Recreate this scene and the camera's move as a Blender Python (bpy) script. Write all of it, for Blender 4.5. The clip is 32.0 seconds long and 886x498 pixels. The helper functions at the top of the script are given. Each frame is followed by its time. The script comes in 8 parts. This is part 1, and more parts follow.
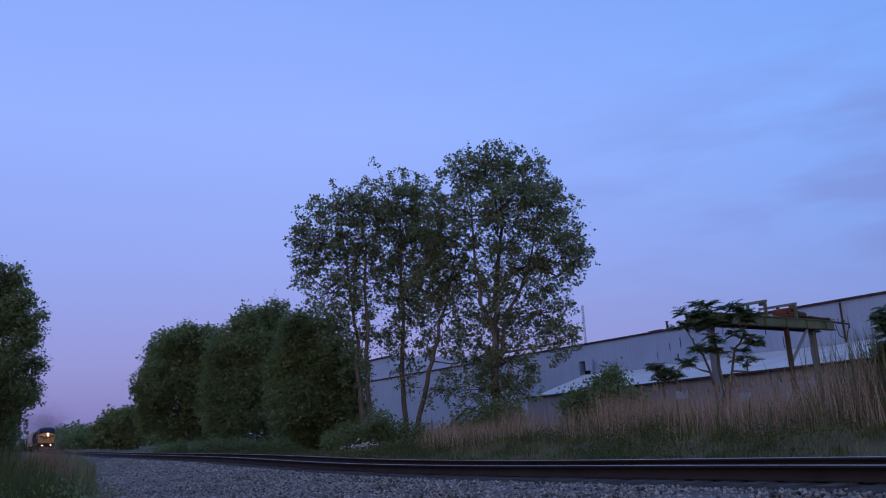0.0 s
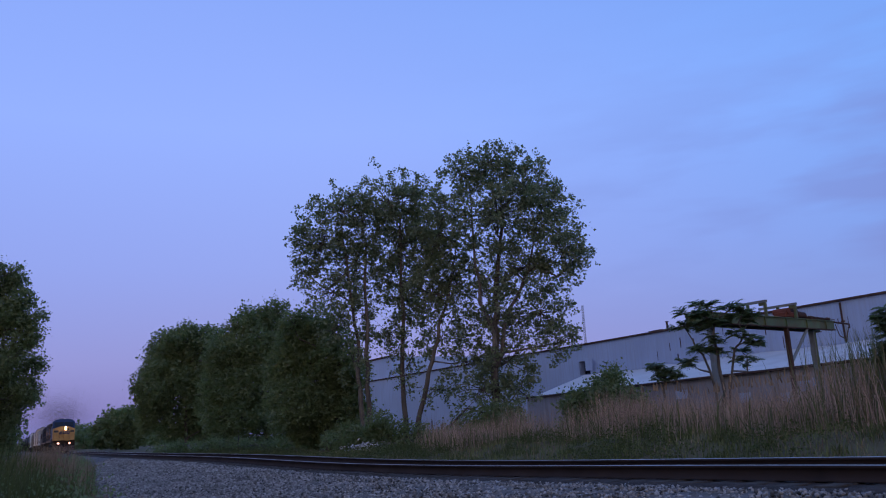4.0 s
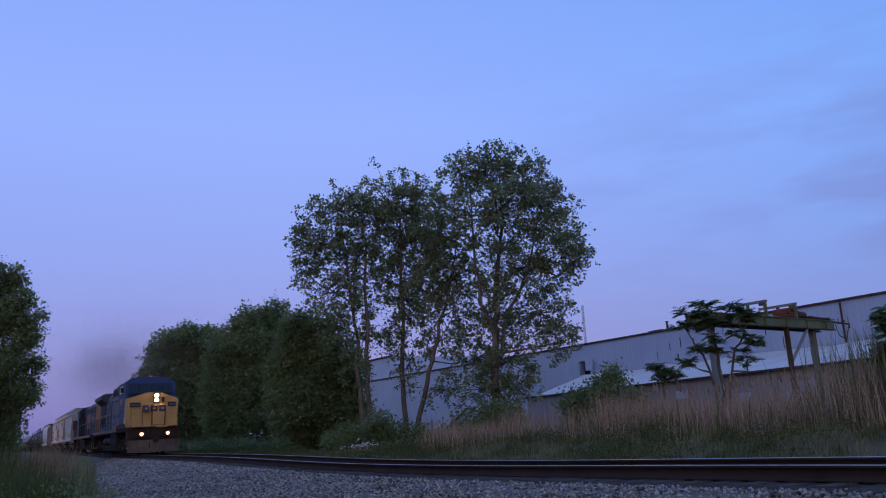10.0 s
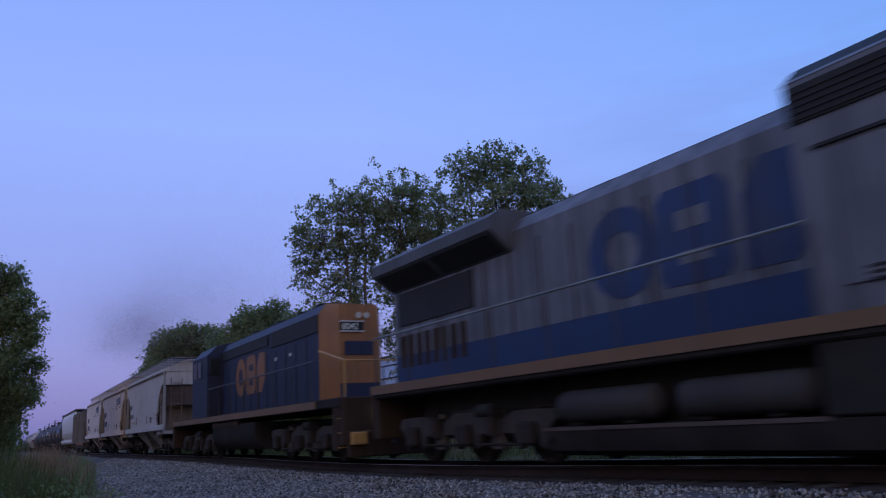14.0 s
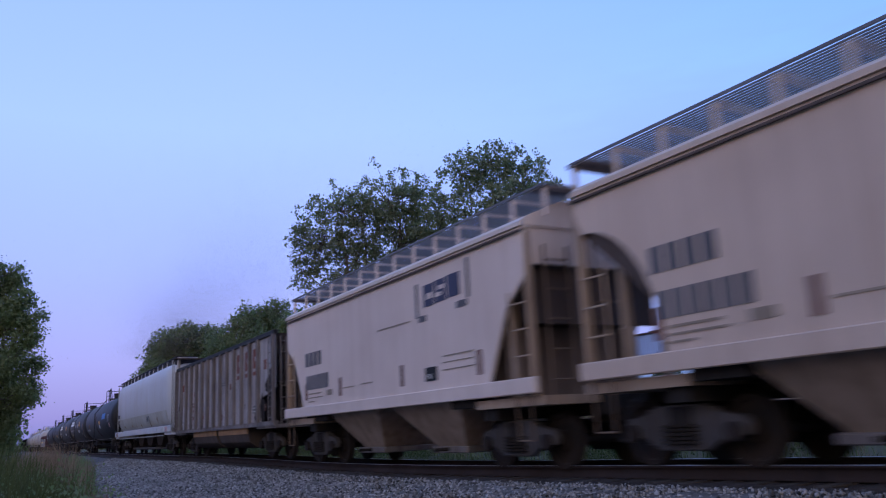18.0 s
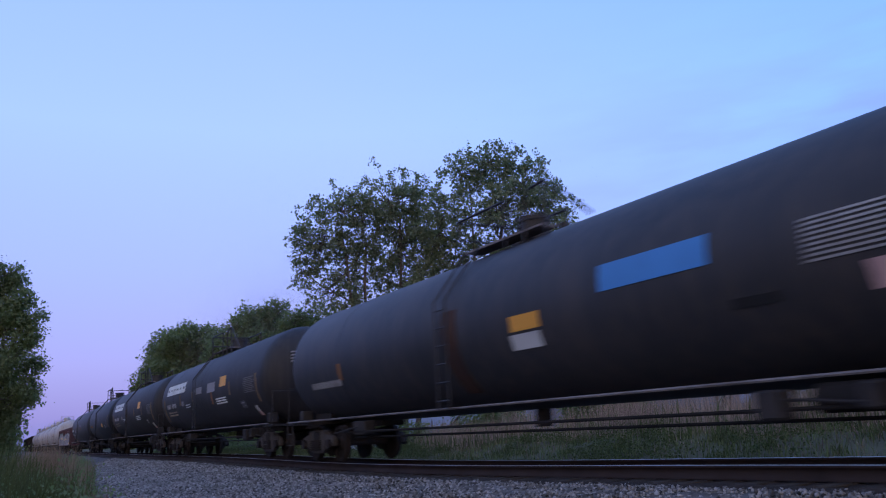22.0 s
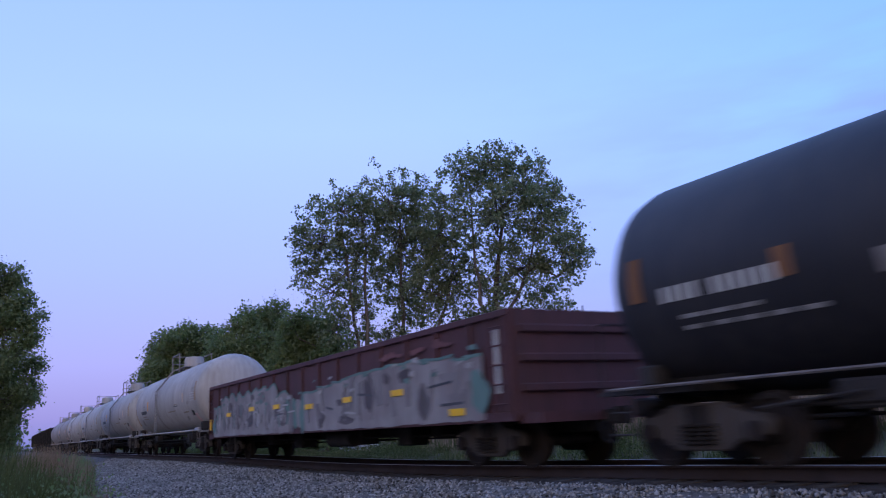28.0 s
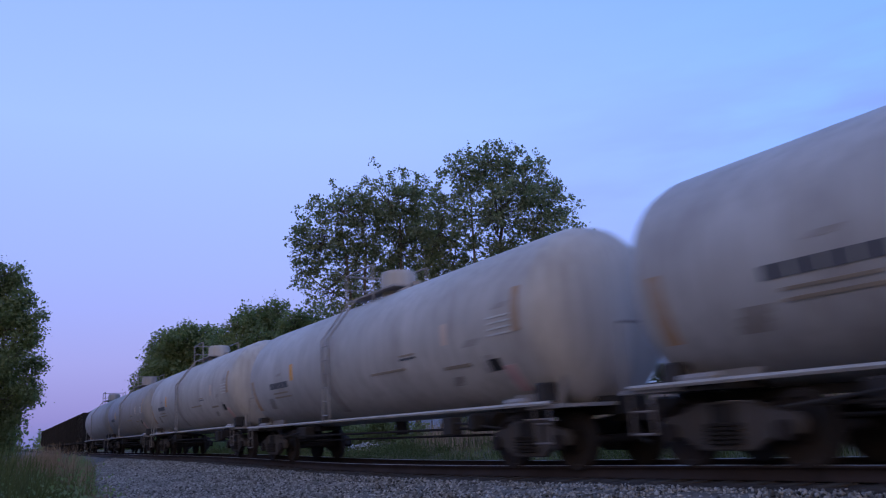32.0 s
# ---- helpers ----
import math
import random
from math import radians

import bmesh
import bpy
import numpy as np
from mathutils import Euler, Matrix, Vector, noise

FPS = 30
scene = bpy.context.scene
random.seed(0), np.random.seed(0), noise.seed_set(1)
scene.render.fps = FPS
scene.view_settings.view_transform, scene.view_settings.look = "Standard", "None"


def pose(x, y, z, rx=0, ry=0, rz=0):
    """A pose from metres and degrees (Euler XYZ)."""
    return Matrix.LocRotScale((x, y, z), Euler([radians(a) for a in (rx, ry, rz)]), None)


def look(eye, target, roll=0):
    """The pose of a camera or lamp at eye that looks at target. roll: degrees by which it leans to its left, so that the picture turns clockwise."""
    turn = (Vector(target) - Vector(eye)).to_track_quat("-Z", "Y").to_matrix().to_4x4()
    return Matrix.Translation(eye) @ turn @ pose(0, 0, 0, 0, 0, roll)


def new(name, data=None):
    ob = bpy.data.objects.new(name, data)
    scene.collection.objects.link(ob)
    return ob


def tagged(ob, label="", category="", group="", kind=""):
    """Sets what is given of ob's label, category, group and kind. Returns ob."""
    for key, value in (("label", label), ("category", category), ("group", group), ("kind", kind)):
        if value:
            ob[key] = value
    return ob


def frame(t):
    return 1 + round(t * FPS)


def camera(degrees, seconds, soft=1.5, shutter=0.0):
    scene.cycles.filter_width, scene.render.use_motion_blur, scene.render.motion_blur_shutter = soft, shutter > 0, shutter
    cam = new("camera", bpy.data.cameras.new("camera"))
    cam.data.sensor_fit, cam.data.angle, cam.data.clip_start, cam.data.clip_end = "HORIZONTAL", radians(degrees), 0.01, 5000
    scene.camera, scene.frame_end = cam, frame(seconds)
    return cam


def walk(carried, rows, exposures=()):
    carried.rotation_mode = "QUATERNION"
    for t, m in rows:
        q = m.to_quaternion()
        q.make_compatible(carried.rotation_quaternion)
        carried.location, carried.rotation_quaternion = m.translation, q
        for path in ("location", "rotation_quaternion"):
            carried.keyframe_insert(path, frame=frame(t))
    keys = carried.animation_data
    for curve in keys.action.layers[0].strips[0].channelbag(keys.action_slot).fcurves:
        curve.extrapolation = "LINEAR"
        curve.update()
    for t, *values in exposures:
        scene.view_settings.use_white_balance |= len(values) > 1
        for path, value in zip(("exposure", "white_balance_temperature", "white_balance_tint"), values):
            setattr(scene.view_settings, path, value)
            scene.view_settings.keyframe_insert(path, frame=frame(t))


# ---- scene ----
cam = camera(58.47, 32.0, soft=1.1, shutter=0.5)
EYE = Vector((0.0, 0.0, 0.709))
AIM = look(EYE, EYE + Vector((-0.83375, 0.50713, 0.21834)), -3.07)
walk(cam, [(0, AIM), (32, AIM)],
     exposures=[(0, 0.08), (9, 0.08), (12.7, 0.06), (14.0, 0.10), (14.5, 0.20), (16.5, 0.55), (19, 0.60), (23, 0.61), (25, 0.68), (28, 0.66), (29, 0.48), (30, 0.43), (32, 0.42)])

# ---- dusk sky: blue overhead, lavender band low down, warm afterglow behind the camera ----
world = bpy.data.worlds.new("dusk")
scene.world = world
world.use_nodes = True


def link_math(nt, op, a, b):
    n = nt.nodes.new("ShaderNodeMath")
    n.operation = op
    for i, v in enumerate((a, b)):
        if v is None:
            continue
        if isinstance(v, (int, float)):
            n.inputs[i].default_value = v
        else:
            nt.links.new(v, n.inputs[i])
    return n.outputs[0]


def ramp(nt, fac, stops):
    n = nt.nodes.new("ShaderNodeValToRGB")
    el = n.color_ramp.elements
    while len(el) < len(stops):
        el.new(0.5)
    for e, (p, c) in zip(el, stops):
        e.position = p
        e.color = (*c, 1)
    nt.links.new(fac, n.inputs[0])
    return n.outputs[0]


def mix(nt, fac, a, b, blend="MIX"):
    n = nt.nodes.new("ShaderNodeMix")
    n.data_type, n.blend_type = "RGBA", blend
    for i, v in ((0, fac), (6, a), (7, b)):
        if isinstance(v, (int, float)):
            n.inputs[i].default_value = v
        elif isinstance(v, tuple):
            n.inputs[i].default_value = (*v, 1)
        else:
            nt.links.new(v, n.inputs[i])
    return n.outputs[2]


def make_world():
    nt = world.node_tree
    tc = nt.nodes.new("ShaderNodeTexCoord")
    sep = nt.nodes.new("ShaderNodeSeparateXYZ")
    nt.links.new(tc.outputs["Generated"], sep.inputs[0])
    x, y, z = sep.outputs
    up = ramp(nt, z, [(0.0, (0.150, 0.172, 0.44)), (0.03, (0.200, 0.202, 0.51)), (0.09, (0.250, 0.270, 0.65)),
                      (0.20, (0.260, 0.340, 0.82)), (0.36, (0.278, 0.412, 0.97)), (0.52, (0.236, 0.372, 0.92)), (1.0, (0.20, 0.32, 0.80))])
    # the right-hand part of the view is a deeper blue with streaks of thin cloud
    side = ramp(nt, link_math(nt, "ADD", x, 1.0), [(0.15, (0, 0, 0)), (0.62, (1, 1, 1))])
    sky = mix(nt, side, up, mix(nt, 1.0, up, (0.65, 0.93, 0.98), "MULTIPLY"))
    mp = nt.nodes.new("ShaderNodeMapping")
    mp.inputs["Scale"].default_value = (2.4, 2.4, 11.0)
    mp.inputs["Rotation"].default_value = (0.10, -0.06, 0)
    mp.inputs["Location"].default_value = (0.7, 1.9, 0.62)
    nt.links.new(tc.outputs["Generated"], mp.inputs[0])
    nz = nt.nodes.new("ShaderNodeTexNoise")
    nz.inputs["Scale"].default_value, nz.inputs["Detail"].default_value, nz.inputs["Roughness"].default_value = 1.6, 4, 0.5
    nt.links.new(mp.outputs[0], nz.inputs[0])
    cl = ramp(nt, nz.outputs[0], [(0.42, (0, 0, 0)), (0.60, (1, 1, 1))])
    cl = mix(nt, side, (0.0, 0.0, 0.0), cl)
    band = ramp(nt, z, [(0.10, (0.4, 0.4, 0.4)), (0.19, (1, 1, 1)), (0.30, (0.8, 0.8, 0.8)), (0.44, (0.12, 0.12, 0.12))])
    clf = link_math(nt, "MULTIPLY", link_math(nt, "MULTIPLY", cl, band), 0.9)
    sky = mix(nt, clf, sky, (0.175, 0.235, 0.62))
    # afterglow
    west = link_math(nt, "ADD", link_math(nt, "MULTIPLY", y, -0.68), link_math(nt, "MULTIPLY", x, 0.73))
    glow = ramp(nt, west, [(0.05, (0, 0, 0)), (1.0, (1, 1, 1))])
    low = ramp(nt, z, [(0.0, (0.90, 0.66, 0.50)), (0.3, (0.72, 0.62, 0.57)), (0.6, (0.46, 0.47, 0.56)), (0.9, (0.24, 0.33, 0.68))])
    sky = mix(nt, glow, sky, low)
    # clear-air scattering with the sun just under the horizon behind the camera
    air = nt.nodes.new("ShaderNodeTexSky")
    air.sky_type, air.sun_disc = "NISHITA", False
    air.sun_elevation, air.sun_rotation = radians(1.0), radians(133)
    bg = nt.nodes["Background"]
    nt.links.new(mix(nt, 0.03, sky, air.outputs[0]), bg.inputs[0])
    bg.inputs[1].default_value = 1.0


make_world()
sun = new("sun", bpy.data.lights.new("sun", "SUN"))
sun.data.energy, sun.data.angle, sun.data.color = 0.15, radians(60), (1.0, 0.74, 0.55)
sun.matrix_world = look((0, 0, 0), (-0.73, 0.68, -0.5))


# ---- materials ----
def mat(name, col, rough=0.7, metal=0.0, var=0.3, scale=2.5, bump=0.15, streak=0.0, dirt=(0.05, 0.04, 0.035), dirt_amt=0.25, rnd=0.0, coat=0.0):
    """Painted, rusty, stony or leafy surface: broad stains, fine grain, optional runs of dirt down the sides."""
    m = bpy.data.materials.new(name)
    m.use_nodes = True
    nt = m.node_tree
    b = nt.nodes["Principled BSDF"]
    b.inputs["Roughness"].default_value, b.inputs["Metallic"].default_value = rough, metal
    b.inputs["Coat Weight"].default_value = coat
    # matt, grimy surfaces hardly shine
    b.inputs["Specular IOR Level"].default_value = 0.35 if rough > 0.93 else 0.12 if rough >= 0.8 else 0.4
    tc = nt.nodes.new("ShaderNodeTexCoord")

    def noise_tex(sc, detail, vec):
        n = nt.nodes.new("ShaderNodeTexNoise")
        n.inputs["Scale"].default_value, n.inputs["Detail"].default_value = sc, detail
        nt.links.new(vec, n.inputs[0])
        return n.outputs[0]

    vec = tc.outputs["Object"]
    big = noise_tex(scale * 0.35, 5, vec)
    fine = noise_tex(scale * 9, 3, vec)
    base = mix(nt, ramp(nt, big, [(0.3, (0, 0, 0)), (0.7, (1, 1, 1))]), tuple(c * (1 - var) for c in col), tuple(min(1, c * (1 + var * 0.6)) for c in col))
    base = mix(nt, link_math(nt, "MULTIPLY", fine, 0.35), base, tuple(c * (1 - var) for c in col))
    if dirt_amt > 0:
        d = ramp(nt, noise_tex(scale * 0.8, 8, vec), [(0.45, (0, 0, 0)), (0.75, (1, 1, 1))])
        base = mix(nt, link_math(nt, "MULTIPLY", d, dirt_amt), base, dirt)
    if streak > 0:
        mp = nt.nodes.new("ShaderNodeMapping")
        mp.inputs["Scale"].default_value = (3.2, 3.2, 0.16)
        nt.links.new(vec, mp.inputs[0])
        s = ramp(nt, noise_tex(1.7, 6, mp.outputs[0]), [(0.42, (0, 0, 0)), (0.72, (1, 1, 1))])
        base = mix(nt, link_math(nt, "MULTIPLY", s, streak), base, dirt)
    if rnd > 0:
        oi = nt.nodes.new("ShaderNodeObjectInfo")
        geo = nt.nodes.new("ShaderNodeNewGeometry")
        r = link_math(nt, "FRACT", link_math(nt, "ADD", oi.outputs["Random"], geo.outputs["Random Per Island"]), None)
        shade = ramp(nt, r, [(0.0, (1 - rnd,) * 3), (1.0, (1 + rnd,) * 3)])
        base = mix(nt, 1.0, base, shade, "MULTIPLY")
    nt.links.new(base, b.inputs["Base Color"])
    if bump > 0:
        bp = nt.nodes.new("ShaderNodeBump")
        bp.inputs["Strength"].default_value, bp.inputs["Distance"].default_value = bump, 0.02
        nt.links.new(fine, bp.inputs["Height"])
        nt.links.new(bp.outputs[0], b.inputs["Normal"])
    return m


def leaf_mat(name, col, rnd=0.45, shine=0.4):
    m = mat(name, col, 0.55, 0, 0.25, 1.0, 0.0, 0, dirt_amt=0, rnd=rnd)
    nt = m.node_tree
    b = nt.nodes["Principled BSDF"]
    b.inputs["Specular IOR Level"].default_value = shine
    tr = nt.nodes.new("ShaderNodeBsdfTranslucent")
    tr.inputs[0].default_value = (col[0] * 1.3, col[1] * 1.5, col[2] * 0.8, 1)
    mx = nt.nodes.new("ShaderNodeMixShader")
    mx.inputs[0].default_value = 0.42
    nt.links.new(b.outputs[0], mx.inputs[1])
    nt.links.new(tr.outputs[0], mx.inputs[2])
    nt.links.new(mx.outputs[0], nt.nodes["Material Output"].inputs[0])
    return m


def glow_mat(name, col, power):
    m = bpy.data.materials.new(name)
    m.use_nodes = True
    b = m.node_tree.nodes["Principled BSDF"]
    b.inputs["Base Color"].default_value = (*col, 1)
    b.inputs["Emission Color"].default_value = (*col, 1)
    b.inputs["Emission Strength"].default_value = power
    return m


def glass_mat(name, col, rough=0.08, shine=0.9):
    m = bpy.data.materials.new(name)
    m.use_nodes = True
    b = m.node_tree.nodes["Principled BSDF"]
    b.inputs["Base Color"].default_value = (*col, 1)
    b.inputs["Roughness"].default_value = rough
    b.inputs["Specular IOR Level"].default_value = shine
    return m


RUST = (0.12, 0.055, 0.03)
DARKRUST = (0.035, 0.022, 0.018)
SOOT = (0.02, 0.018, 0.016)
M_ballast = mat("ballast_stone", (0.255, 0.24, 0.235), 0.95, 0, 0.35, 3, 0.4, rnd=0.85, dirt=(0.10, 0.085, 0.075), dirt_amt=0.4)
M_gravel = mat("gravel_bed", (0.185, 0.167, 0.158), 0.97, 0, 0.6, 6, 0.9, dirt=(0.06, 0.05, 0.045), dirt_amt=0.6)
M_rail = mat("rail_steel", (0.042, 0.030, 0.028), 0.85, 0.0, 0.3, 4, 0.2, dirt=DARKRUST, dirt_amt=0.5)
M_railtop = mat("rail_head_worn", (0.42, 0.42, 0.44), 0.3, 0.9, 0.15, 6, 0.03, dirt_amt=0.1)
M_tie = mat("creosoted_tie", (0.055, 0.042, 0.034), 0.95, 0, 0.35, 5, 0.5, rnd=0.25, dirt=(0.12, 0.11, 0.10), dirt_amt=0.3)
M_ground = mat("rough_grass_ground", (0.105, 0.090, 0.050), 0.92, 0, 0.4, 1.2, 0.6, dirt=(0.10, 0.085, 0.05), dirt_amt=0.5)
M_grass = leaf_mat("grass_blade", (0.178, 0.178, 0.090), 0.65, 0.08)
M_weed = leaf_mat("weed_leaf", (0.092, 0.096, 0.045), 0.45, 0.08)
M_straw = mat("dry_stalk", (0.26, 0.19, 0.135), 0.9, 0, 0.25, 2, 0.0, dirt_amt=0, rnd=0.4)
M_reed = mat("dry_reed", (0.38, 0.275, 0.22), 0.9, 0, 0.25, 2, 0.0, dirt_amt=0, rnd=0.45)
M_reedg = leaf_mat("reed_leaf", (0.11, 0.115, 0.055))
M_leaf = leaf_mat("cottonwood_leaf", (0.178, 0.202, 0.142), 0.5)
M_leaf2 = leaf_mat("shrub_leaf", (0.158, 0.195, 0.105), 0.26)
M_leaf3 = leaf_mat("sumac_leaf", (0.12, 0.155, 0.085))
M_bark = mat("bark", (0.15, 0.13, 0.12), 0.95, 0, 0.35, 4, 0.8, streak=0.5, dirt=(0.03, 0.026, 0.022))
M_flower = mat("white_blossom", (0.62, 0.60, 0.62), 0.8, 0, 0.1, 5, 0, dirt_amt=0, rnd=0.2)
M_wall = mat("painted_metal_wall", (0.325, 0.41, 0.60), 0.6, 0, 0.12, 0.5, 0.05, streak=0.35, dirt=(0.25, 0.25, 0.30), dirt_amt=0.15)
M_wall2 = mat("block_wall", (0.29, 0.29, 0.33), 0.9, 0, 0.15, 0.7, 0.2, streak=0.4, dirt=(0.16, 0.14, 0.13), dirt_amt=0.3)
M_roof = mat("white_membrane_roof", (0.56, 0.56, 0.58), 0.7, 0, 0.12, 0.5, 0.1, dirt=(0.3, 0.28, 0.26), dirt_amt=0.35)
M_trim = mat("rusty_trim", (0.070, 0.045, 0.042), 0.8, 0.1, 0.3, 2, 0.1, dirt=RUST, dirt_amt=0.4)
M_dark = mat("dark_opening", (0.012, 0.012, 0.013), 0.9, 0, 0.3, 2, 0.0, dirt_amt=0)
M_gsteel = mat("green_steel", (0.10, 0.145, 0.075), 0.65, 0.1, 0.3, 2, 0.1, streak=0.3, dirt=RUST, dirt_amt=0.45)
M_bsteel = mat("bluish_steel", (0.20, 0.23, 0.25), 0.6, 0.2, 0.25, 2, 0.1, dirt=RUST, dirt_amt=0.4)
M_hoist = mat("hoist_rust_red", (0.17, 0.06, 0.045), 0.8, 0.1, 0.3, 3, 0.1, dirt=SOOT)
# train paint
M_under = mat("underframe_grime", (0.030, 0.027, 0.028), 0.9, 0.0, 0.35, 3, 0.2, dirt=(0.050, 0.040, 0.034), dirt_amt=0.4)
M_wheel = mat("wheel_steel", (0.034, 0.029, 0.029), 0.8, 0.1, 0.3, 4, 0.1, dirt=(0.06, 0.035, 0.025), dirt_amt=0.4)
M_blue = mat("loco_blue", (0.009, 0.033, 0.118), 0.55, 0, 0.2, 1.5, 0.03, streak=0.25, dirt=(0.020, 0.024, 0.06), dirt_amt=0.25)
M_navy = mat("faded_navy", (0.010, 0.016, 0.055), 0.6, 0, 0.25, 1.5, 0.03, streak=0.4, dirt=(0.030, 0.026, 0.03), dirt_amt=0.35)
M_plow = mat("dusty_plow", (0.085, 0.065, 0.058), 0.9, 0, 0.3, 1.6, 0.1, streak=0.3, dirt=(0.16, 0.125, 0.10), dirt_amt=0.5)
M_grey = mat("loco_grey", (0.166, 0.172, 0.217), 0.6, 0, 0.22, 1.5, 0.03, streak=0.75, dirt=(0.036, 0.036, 0.042), dirt_amt=0.4)
M_wing = mat("sooty_grey_wing", (0.088, 0.090, 0.108), 0.65, 0, 0.25, 1.5, 0.05, streak=0.5, dirt=(0.03, 0.028, 0.03), dirt_amt=0.5)
M_emblem = mat("faded_blue_emblem", (0.018, 0.046, 0.15), 0.6, 0, 0.25, 1.5, 0.03, streak=0.5, dirt=(0.04, 0.042, 0.06), dirt_amt=0.4)
M_yellow = mat("loco_yellow", (0.50, 0.285, 0.092), 0.5, 0, 0.15, 1.5, 0.03, streak=0.3, dirt=(0.20, 0.13, 0.07), dirt_amt=0.3)
M_yellowmark = mat("faded_yellow_number", (0.40, 0.30, 0.17), 0.6, 0, 0.2, 2, 0, dirt_amt=0.2)
M_orange = mat("loco_orange", (0.28, 0.118, 0.040), 0.55, 0, 0.2, 1.5, 0.03, streak=0.4, dirt=(0.13, 0.07, 0.04), dirt_amt=0.35)
M_sill = mat("dull_yellow_sill", (0.18, 0.10, 0.05), 0.6, 0, 0.2, 2.0, 0.03, streak=0.4, dirt=(0.12, 0.08, 0.05), dirt_amt=0.4)
M_black = mat("black_grille", (0.014, 0.013, 0.014), 0.7, 0, 0.3, 5, 0.2, dirt_amt=0.1)
M_rail_hand = mat("handrail_paint", (0.05, 0.05, 0.06), 0.5, 0.2, 0.2, 5, 0, dirt_amt=0.1)
M_pilot = mat("pilot_grime", (0.044, 0.027, 0.021), 0.85, 0.0, 0.3, 2, 0.1, streak=0.3, dirt=(0.075, 0.055, 0.042), dirt_amt=0.4)
M_white = mat("white_lettering", (0.70, 0.71, 0.70), 0.6, 0, 0.1, 3, 0, dirt=(0.3, 0.28, 0.26), dirt_amt=0.25)
M_glass = glass_mat("cab_glass", (0.012, 0.015, 0.022), 0.3, 0.3)
M_pale = mat("pale_off_white", (0.55, 0.55, 0.56), 0.7, 0, 0.1, 3, 0, dirt_amt=0.1)
M_head = glow_mat("headlight_glow", (1.0, 0.66, 0.34), 130)
M_ditch = glow_mat("ditch_light_glow", (1.0, 0.52, 0.36), 90)
# emissive ring behind each lens, drawn as the reddish halo of the lamp
M_halo = glow_mat("lamp_halo_glow", (1.0, 0.24, 0.11), 3.0)
M_ditch2 = glow_mat("dim_lamp_glow", (1.0, 0.93, 0.8), 5.0)
M_lens = glass_mat("lamp_lens", (0.35, 0.33, 0.30), 0.2)
M_hopgrey = mat("hopper_grey", (0.450, 0.433, 0.454), 0.6, 0, 0.12, 0.9, 0.04, streak=0.3, dirt=(0.24, 0.20, 0.17), dirt_amt=0.3)
M_hoptan = mat("hopper_tan", (0.638, 0.498, 0.418), 0.6, 0, 0.12, 0.9, 0.04, streak=0.35, dirt=(0.36, 0.26, 0.20), dirt_amt=0.35)
M_hopcream = mat("hopper_cream", (0.70, 0.58, 0.53), 0.6, 0, 0.1, 0.9, 0.04, streak=0.2, dirt=(0.42, 0.30, 0.24), dirt_amt=0.2)
M_hopwhite = mat("hopper_white", (0.54, 0.555, 0.62), 0.5, 0, 0.08, 0.8, 0.03, streak=0.2, dirt=(0.36, 0.30, 0.25), dirt_amt=0.25)
M_hopshade = mat("grimy_shaded_white", (0.50, 0.51, 0.525), 0.65, 0, 0.2, 0.9, 0.04, streak=0.45, dirt=(0.30, 0.255, 0.21), dirt_amt=0.6)
M_hopend = mat("greenish_grey_steel", (0.36, 0.37, 0.37), 0.65, 0, 0.2, 1.5, 0.05, streak=0.5, dirt=(0.16, 0.11, 0.08), dirt_amt=0.5)
M_coal = mat("coal_hopper_paint", (0.46, 0.425, 0.45), 0.78, 0, 0.25, 1.0, 0.08, streak=0.85, dirt=(0.12, 0.098, 0.098), dirt_amt=0.6)
M_slope = mat("dark_brown_sheet", (0.11, 0.085, 0.08), 0.85, 0, 0.25, 1.5, 0.1, streak=0.4, dirt=(0.05, 0.035, 0.03), dirt_amt=0.4)
M_coalrib = mat("coal_hopper_rib", (0.235, 0.21, 0.215), 0.85, 0, 0.25, 1.5, 0.1, streak=0.6, dirt=(0.06, 0.045, 0.04), dirt_amt=0.5)
M_tub = mat("rusty_tan_tub", (0.36, 0.21, 0.12), 0.8, 0, 0.25, 1.2, 0.1, streak=0.4, dirt=(0.09, 0.06, 0.045), dirt_amt=0.5)
M_tubdark = mat("grimy_tub", (0.085, 0.066, 0.060), 0.85, 0, 0.25, 1.2, 0.1, streak=0.4, dirt=(0.04, 0.03, 0.026), dirt_amt=0.5)
M_redmark = mat("faded_red_lettering", (0.19, 0.062, 0.048), 0.8, 0, 0.25, 2, 0.05, dirt=(0.2, 0.14, 0.13), dirt_amt=0.4)
M_endtan = mat("dusty_brown_end", (0.20, 0.145, 0.115), 0.85, 0, 0.25, 1.5, 0.1, streak=0.4, dirt=(0.07, 0.05, 0.04), dirt_amt=0.4)
M_rustmark = mat("faded_brown_lettering", (0.16, 0.075, 0.065), 0.85, 0, 0.3, 3, 0.05, dirt=(0.26, 0.21, 0.21), dirt_amt=0.6)
# bay paints: dusty, and darker than the sides for shade under the sill
M_bay = mat("dusty_shaded_bay", (0.414, 0.322, 0.270), 0.8, 0, 0.2, 1.0, 0.06, streak=0.5, dirt=(0.10, 0.075, 0.06), dirt_amt=0.45)
M_baygrey = mat("grimy_shaded_bay", (0.300, 0.280, 0.272), 0.85, 0, 0.2, 1.0, 0.06, streak=0.5, dirt=(0.06, 0.05, 0.045), dirt_amt=0.45)
M_smoke = mat("exhaust_soot", (0.13, 0.105, 0.105), 0.95, 0, 0.2, 1.0, 0.0, dirt_amt=0)
